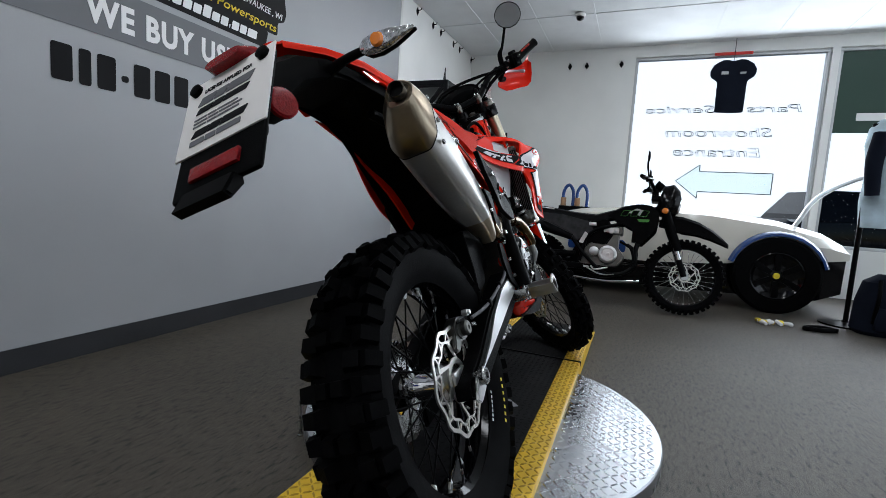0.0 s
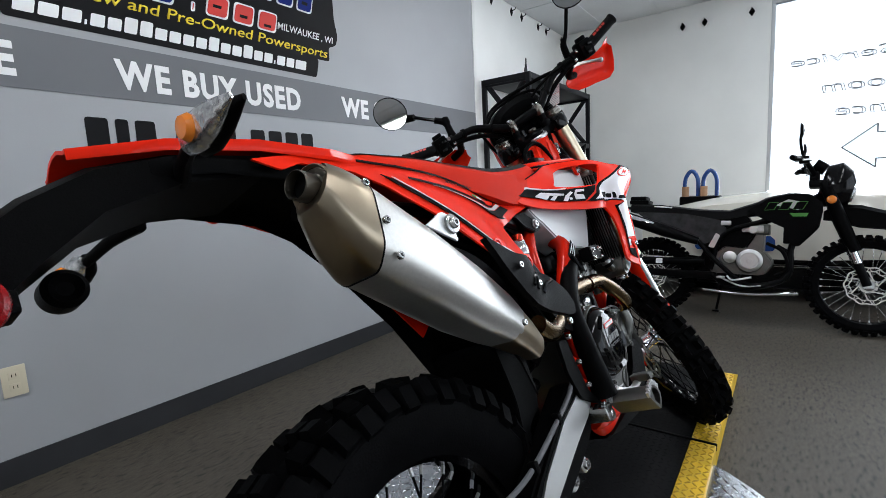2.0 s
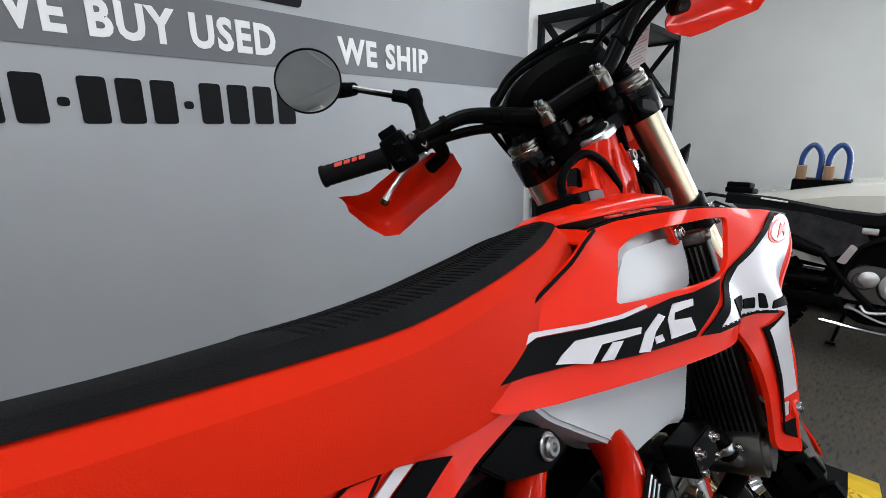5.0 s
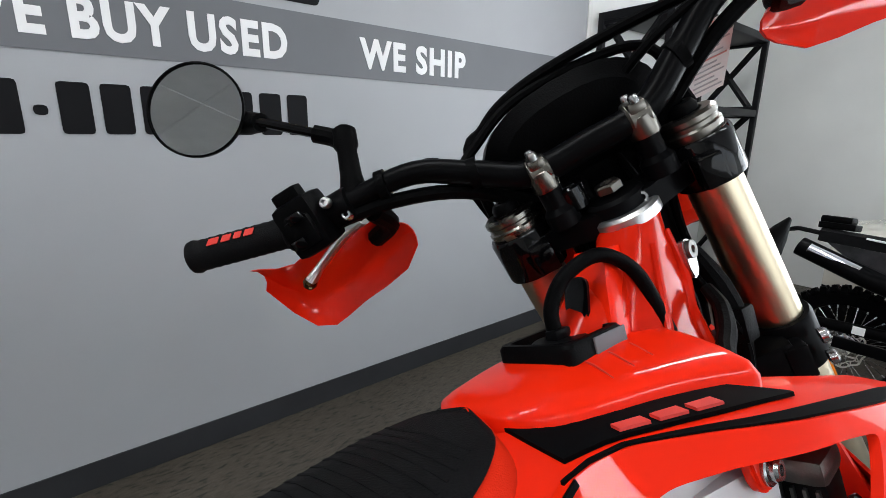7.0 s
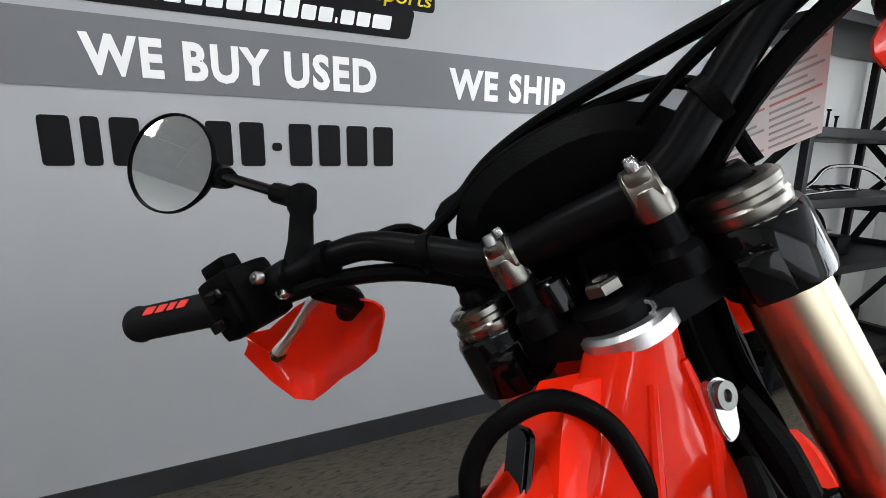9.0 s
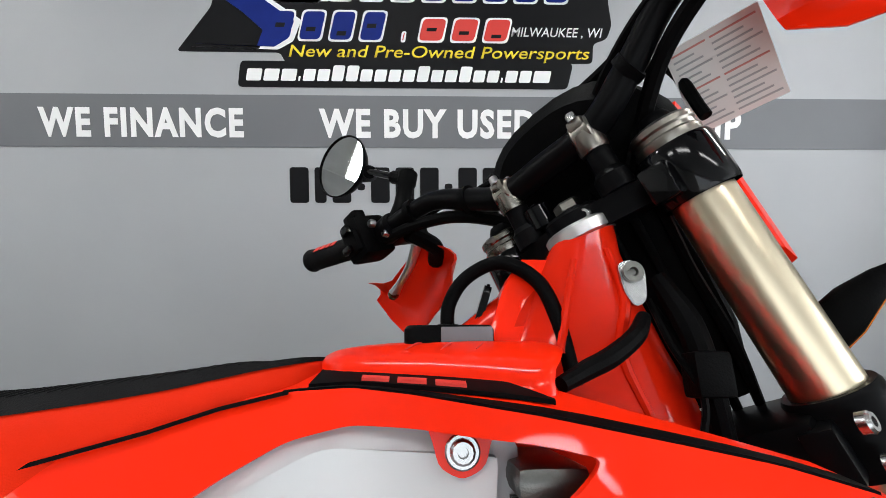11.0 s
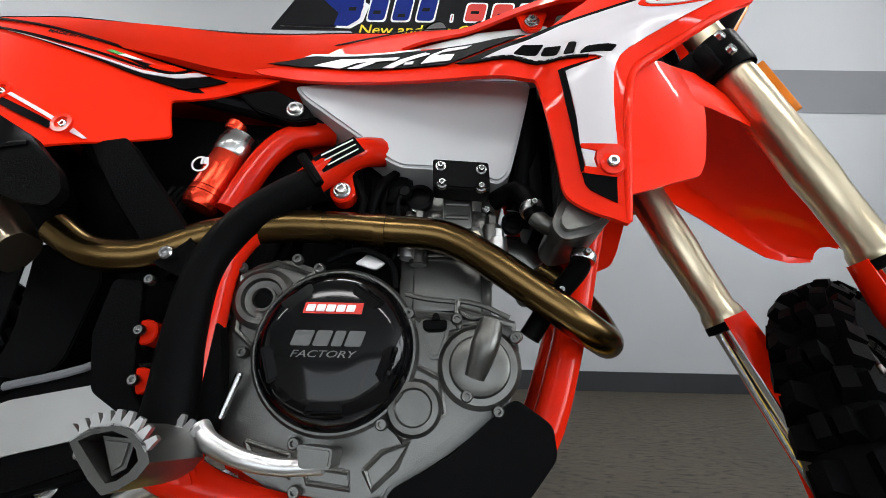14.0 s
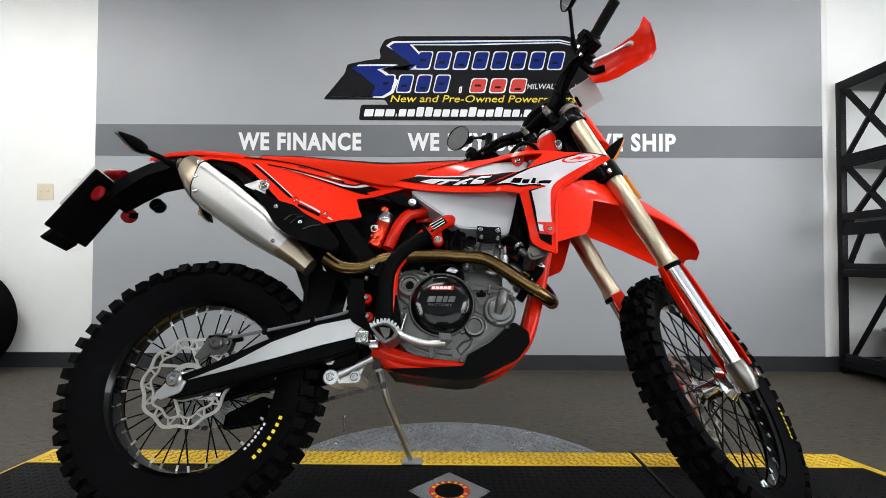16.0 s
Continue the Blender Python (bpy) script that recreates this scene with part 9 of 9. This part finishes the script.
part("side_stand_foot", box(0.42, 0.47, 0.18, 0.23, 0.035, 0.05, 0.002), BLACK_METAL, bk)
part("engine_guard", tube([(0.4, -0.15, 0.24), (0.7, -0.16, 0.23), (1.0, -0.12, 0.26)], 0.012, 8), CHROME, bk)
for k in range(10):
    part("rotor_bolt", rod((1.37 + 0.05 * math.cos(k * 0.63), -0.062, 0.35 + 0.05 * math.sin(k * 0.63)), (1.37 + 0.05 * math.cos(k * 0.63), -0.058, 0.35 + 0.05 * math.sin(k * 0.63)), 0.006, seg=8), STEEL, bk)

# ---- white three-wheeler behind it ----
CX = 4.05
car = thing("white_roadster", "white open roadster with black lower body parked by the window", "car")
body = []
for y, z0, z1, x0, x1 in ((0.75, 0.3, 0.62, CX + 0.1, CX + 0.9), (0.2, 0.26, 0.74, CX - 0.02, CX + 1.0), (-0.5, 0.27, 0.8, CX - 0.05, CX + 1.05), (-0.95, 0.3, 0.79, CX - 0.05, CX + 1.05), (-1.5, 0.36, 0.73, CX - 0.02, CX + 1.02), (-1.86, 0.4, 0.64, CX + 0.02, CX + 0.95), (-2.06, 0.42, 0.54, CX + 0.12, CX + 0.8)):
    body.append([(x0, y, z0), (x0 - 0.01, y, (z0 + z1) / 2), (x0 + 0.06, y, z1 - 0.05), (x0 + 0.2, y, z1), (x1 - 0.2, y, z1), (x1, y, z1 - 0.08), (x1, y, z0)])
part("body", loft(body), CAR_WHITE, car, "glossy white upper body")
low = []
for y, z0, z1, x0, x1 in ((0.75, 0.04, 0.31, CX + 0.12, CX + 0.9), (0.0, 0.03, 0.3, CX + 0.02, CX + 1.0), (-0.9, 0.03, 0.32, CX + 0.02, CX + 1.0), (-1.84, 0.05, 0.41, CX + 0.06, CX + 0.95), (-2.04, 0.12, 0.43, CX + 0.14, CX + 0.8)):
    low.append([(x0, y, z0), (x0 - 0.015, y, z1), (x1, y, z1), (x1, y, z0)])
part("lower_body", loft(low), BLACK_GLOSS, car, "black lower body")
part("side_line", tube([(CX - 0.02, 0.72, 0.25), (CX - 0.04, -0.2, 0.22), (CX - 0.04, -0.7, 0.22)], 0.012, 8), CHROME, car)
# blue reflection low on the white flank, modelled as a coloured strip
part("blue_panel", panel([(0.25, 0.0), (0.8, 0.0), (0.8, 0.12), (0.25, 0.1)], lambda a, b: 0.0, 0.006, 0, 0.03, 0.2), BLUE_PAINT, car, "dark blue strip imitating a reflection on the side", m=Matrix.Translation((CX - 0.045, 0.55, 0.33)) @ pose(0, 0, 0, 0, 0, -90))
wc = Matrix.Translation((CX + 0.02, -1.5, FLOOR + 0.335)) @ pose(0, 0, 0, 0, 0, -90)
cw = part("wheel", lathe([(0.2, -0.11), (0.215, -0.125), (0.31, -0.12), (0.335, -0.1), (0.335, 0.1), (0.31, 0.12), (0.2, 0.12)], (0, 0, 0), (0, 1, 0), 56, cap=False), RUBBER, car, "black tyre on a black rim", m=wc)
part("rim", lathe([(0.21, -0.115), (0.2, -0.12), (0.17, -0.1), (0.08, -0.09), (0.06, -0.1), (0, -0.1)], (0, 0, 0), (0, 1, 0), 40, cap=False), BLACK_GLOSS, cw)
part("cap", lathe([(0.028, 0.1), (0.026, 0.108), (0, 0.109)], (0, 0, 0), (0, -1, 0), 20), YELLOW_INK, cw, "yellow centre cap")
for k in range(6):
    part("spoke", plate(rounded([(-0.02, 0.05), (0.02, 0.05), (0.028, 0.2), (-0.028, 0.2)], 0.006, 2), -0.115, -0.09, 0.003), BLACK_METAL, cw, m=pose(0, 0, 0, 0, 60 * k, 0))
arch = bmesh.new()
rings_ = []
for k in range(13):
    a = radians(15 + 12.5 * k)
    rings_.append([(CX - 0.09 + dx, -1.5 + rr * math.cos(a), FLOOR + 0.335 + rr * math.sin(a)) for dx, rr in ((0.0, 0.37), (0.03, 0.39), (0.2, 0.39), (0.2, 0.36), (0.0, 0.35))])
part("wheel_arch", loft(rings_), BLUE_PAINT, car, "dark blue wheel arch")
part("roll_hoop", join(tube([(CX + 0.4, -1.7, 0.68), (CX + 0.45, -1.9, 1.0), (CX + 0.5, -2.35, 1.22), (CX + 0.55, -2.5, 1.1)], 0.02, 10)), ALU, car)

# blue twin hoops with tan pads behind the seat of the dark motorcycle
hp = thing("padded_hoops", "two blue padded hoops with tan ends standing by the wall", "hoop stand", m=Matrix.Translation((4.5, 0.33, FLOOR)))
part("stand", box(-0.1, 0.1, -0.16, 0.16, 0, 0.84, 0.01), BLACK, hp)
for y in (-0.075, 0.075):
    part("hoop", tube([(0, y - 0.055, 0.84), (0, y - 0.05, 1.0), (0, y, 1.07), (0, y + 0.05, 1.0), (0, y + 0.055, 0.84)], 0.018, 12), BLUE_PAINT, hp, "blue hoop")
    part("pad", join(tube([(-0.03, y + 0.045, 0.84), (-0.03, y + 0.045, 0.93)], 0.03, 12)), TAN, hp, "tan pad")

# shirt in the window, pole and jacket, bag, gloves
sh_ = thing("hanging_shirt", "dark t-shirt hanging in front of the window", "shirt", m=Matrix.Translation((FAR_X - 0.12, -1.17, 1.92)) @ pose(0, 0, 0, 0, 0, -90) @ Matrix.Diagonal((1.15, 1.0, 1.1, 1)))
part("cloth", panel([(-0.125, 0.0), (0.0, -0.008), (0.125, 0.0), (0.128, 0.31), (0.19, 0.36), (0.2, 0.42), (0.17, 0.48), (0.1, 0.525), (0.05, 0.53), (0.0, 0.515), (-0.05, 0.53), (-0.1, 0.525), (-0.17, 0.48), (-0.2, 0.42), (-0.19, 0.36), (-0.128, 0.31)], lambda x, z: 0.01 * math.sin(18 * x + 3 * z) - 0.02 * math.cos(4 * x), 0.02, 0, 0.02, 0.04), CLOTH, sh_)
part("chest_mark", box(-0.1, -0.04, -0.036, -0.032, 0.38, 0.41), GREY_DECAL, sh_)
part("chest_mark", box(0.06, 0.11, -0.036, -0.032, 0.38, 0.4), GREY_DECAL, sh_)
part("hanger", tube([(0, 0, 0.52), (0, 0, 0.6), (0, 0, (CEIL - 1.92) / 1.1)], 0.003, 8), BLACK, sh_)
tr = thing("window_banner", "thin red strip along the window head", "banner", m=Matrix.Translation((FAR_X - 0.02, -1.17, 2.6)))
part("strip", box(-0.012, 0.0, -0.19, 0.19, -0.016, 0.016, 0.002), RED_INK, tr)
pole = thing("display_stand", "black pole stand with a grey jacket hanging on it", "clothes stand", m=Matrix.Translation((3.84, -1.98, FLOOR)))
part("pole", rod((0, 0, 0.02), (0, 0, 1.62), 0.018), BLACK_METAL, pole)
part("foot", lathe([(0.18, 0), (0.18, 0.012), (0.03, 0.03), (0.02, 0.04)], (0, 0, 0), (0, 0, 1), 28), BLACK_METAL, pole)
part("arm", tube([(0, 0, 1.6), (0, -0.1, 1.66), (0, -0.2, 1.6)], 0.012, 8), BLACK_METAL, pole)
jk = thing("grey_jacket", "pale grey and black jacket hanging on a pole stand", "jacket", m=Matrix.Translation((3.84, -2.08, 0.72)))
part("cloth", loft([oval((0.02 * math.sin(9 * z), 0.01 * math.cos(7 * z), z), (1, 0, 0), (0, 1, 0), w, d, 2.3, 24) for z, w, d in ((0.0, 0.1, 0.1), (0.2, 0.11, 0.12), (0.45, 0.1, 0.13), (0.65, 0.11, 0.15), (0.78, 0.08, 0.12), (0.85, 0.04, 0.05))]), mat("grey_cloth", (0.42, 0.52, 0.58), 0.8, stain=0.3, stain_scale=6, bump=0.3), jk)
part("sleeve", tube([(-0.1, 0.08, 0.72), (-0.13, 0.12, 0.5), (-0.12, 0.1, 0.25)], [0.06, 0.055, 0.045], 14), CLOTH, jk)
bag = thing("backpack", "black backpack sitting on the carpet", "backpack", m=Matrix.Translation((3.62, -2.12, FLOOR)))
part("body", loft([oval((0, 0, z), (1, 0, 0), (0, 1, 0), w, d, 3, 24) for z, w, d in ((0.0, 0.12, 0.16), (0.03, 0.14, 0.18), (0.25, 0.13, 0.17), (0.4, 0.1, 0.14), (0.46, 0.04, 0.06))]), CLOTH, bag)
part("pocket", box(-0.17, -0.12, -0.1, 0.1, 0.05, 0.22, 0.02), CLOTH, bag)
part("strap", tube([(-0.1, 0.08, 0.42), (-0.17, 0.1, 0.3), (-0.13, 0.1, 0.1)], 0.014, 8), BLACK, bag)
gl = thing("work_gloves", "crumpled yellow and white gloves on the carpet", "gloves", m=Matrix.Translation((3.45, -1.42, FLOOR)))
for k in range(9):
    a, b = random.uniform(-0.06, 0.06), random.uniform(-0.12, 0.12)
    part("finger", tube([(a, b, 0.012), (a + random.uniform(-0.03, 0.03), b + random.uniform(-0.05, 0.05), 0.024), (a + random.uniform(-0.05, 0.05), b + random.uniform(-0.07, 0.07), 0.013)], 0.013, 8), YELLOW_INK if k % 2 else WHITE_INK, gl)
gg = thing("goggles", "black strap lying on the carpet", "strap", m=Matrix.Translation((3.42, -1.68, FLOOR)))
part("band", tube([(0, -0.12, 0.02), (0.05, -0.04, 0.022), (0.02, 0.05, 0.02), (-0.04, 0.1, 0.02), (-0.05, 0.0, 0.02), (0, -0.1, 0.02)], 0.018, 10, flat=0.7), BLACK, gg)

# lettering on the window, read from outside
def outlined(words, h, w, line=0.008):
    """Letters of which only the outline is drawn."""
    b = lettering(words, h, w, shear=0.15, bold=0.01, depth=0.001)
    flat = [f for f in b.faces if f.calc_center_median().y < -0.0009]
    bmesh.ops.delete(b, geom=[f for f in b.faces if f not in set(flat)], context="FACES")
    bmesh.ops.dissolve_limit(b, angle_limit=0.01, verts=b.verts[:], edges=b.edges[:])
    inner = b.faces[:]
    bmesh.ops.inset_region(b, faces=inner, thickness=line, use_even_offset=False, use_boundary=True)
    bmesh.ops.delete(b, geom=inner, context="FACES")
    return b


for words, y, z, w, h in (("Parts & Service", -0.3, 1.95, 1.61, 0.09), ("Showroom", -0.55, 1.67, 1.11, 0.11), ("Entrance", -0.66, 1.44, 0.91, 0.11)):
    t = thing("window_lettering", f"reversed outline letters reading {words.lower()} on the glass", "lettering", "lettering on the window")
    b = outlined(words, h, w)
    b.transform(Matrix.Diagonal((-1, 1, 1, 1)))
    for piece in islands(b):
        part("letter", piece, GREY_INK, t, m=Matrix.Translation((FAR_X + 0.055, y - w, z)) @ pose(0, 0, 0, 0, 0, -90), smooth=False)
ar = thing("window_arrow", "pale blue arrow decal on the glass", "decal")
ARROW = [(0, 0), (0.25, 0.2), (0.25, 0.12), (1.0, 0.12), (1.0, -0.12), (0.25, -0.12), (0.25, -0.2)]
ARROW_M = Matrix.Translation((FAR_X + 0.055, -0.72, 1.14)) @ pose(0, 0, 0, 0, 0, -90)
part("arrow", plate(ARROW, 0, -0.001), mat("arrow_film", (0.86, 0.95, 0.96), 0.25, trans=0.9, ior=1.02), ar, m=ARROW_M)
for (x0, z0), (x1, z1) in zip(ARROW, ARROW[1:] + ARROW[:1]):
    part("outline", rod((x0, -0.001, z0), (x1, -0.001, z1), 0.006, seg=6), GREY_INK, ar, m=ARROW_M)
gs = thing("window_sign", "dark green panel with a pale slogan in the upper window", "sign")
part("panel", box(FAR_X + 0.05, FAR_X + 0.054, -4.15, -2.21, 1.72, 2.58), mat("green_panel", (0.02, 0.05, 0.035), 0.4), gs)
part("stripe", box(FAR_X + 0.045, FAR_X + 0.05, -3.9, -2.4, 1.85, 1.93), WHITE_INK, gs)
part("bar", box(FAR_X + 0.044, FAR_X + 0.05, -3.9, -2.75, 2.12, 2.22), WHITE_INK, gs)
# parked outside
def parked(m, paint, label):
    c = thing("parked_car", label, "car", "cars outside", m=m)
    part("body", loft([[(x, -0.85, 0.3), (x, -0.9, z1 * 0.6), (x, -0.85, z1 - 0.05), (x, -0.7, z1), (x, 0.7, z1), (x, 0.85, z1 - 0.05), (x, 0.9, z1 * 0.6), (x, 0.85, 0.3)] for x, z1 in ((-2.1, 0.75), (-1.9, 0.95), (-0.9, 1.0), (1.0, 1.0), (1.9, 0.95), (2.1, 0.7))]), paint, c)
    part("cabin", loft([[(x, -w, 0.95), (x, -w * 0.82, z), (x, w * 0.82, z), (x, w, 0.95)] for x, w, z in ((-1.6, 0.8, 1.05), (-1.2, 0.82, 1.5), (0.4, 0.82, 1.52), (1.1, 0.8, 1.0))]), BLACK_GLOSS, c, "dark cabin glass")
    for x in (-1.3, 1.3):
        for y in (-0.88, 0.72):
            part("tyre", rod((x, y, 0.33), (x, y + 0.16, 0.33), 0.33, seg=28), RUBBER, c)
    part("tail_light", box(-2.12, -2.05, -0.8, -0.5, 0.7, 0.9, 0.02), RED_LENS, c)
    part("tail_light", box(-2.12, -2.05, 0.5, 0.8, 0.7, 0.9, 0.02), RED_LENS, c)
    return c


parked(Matrix.Translation((10.5, -4.5, FLOOR - 0.1)) @ pose(0, 0, 0, 0, 0, -75), BLACK_GLOSS, "black car parked outside the window")
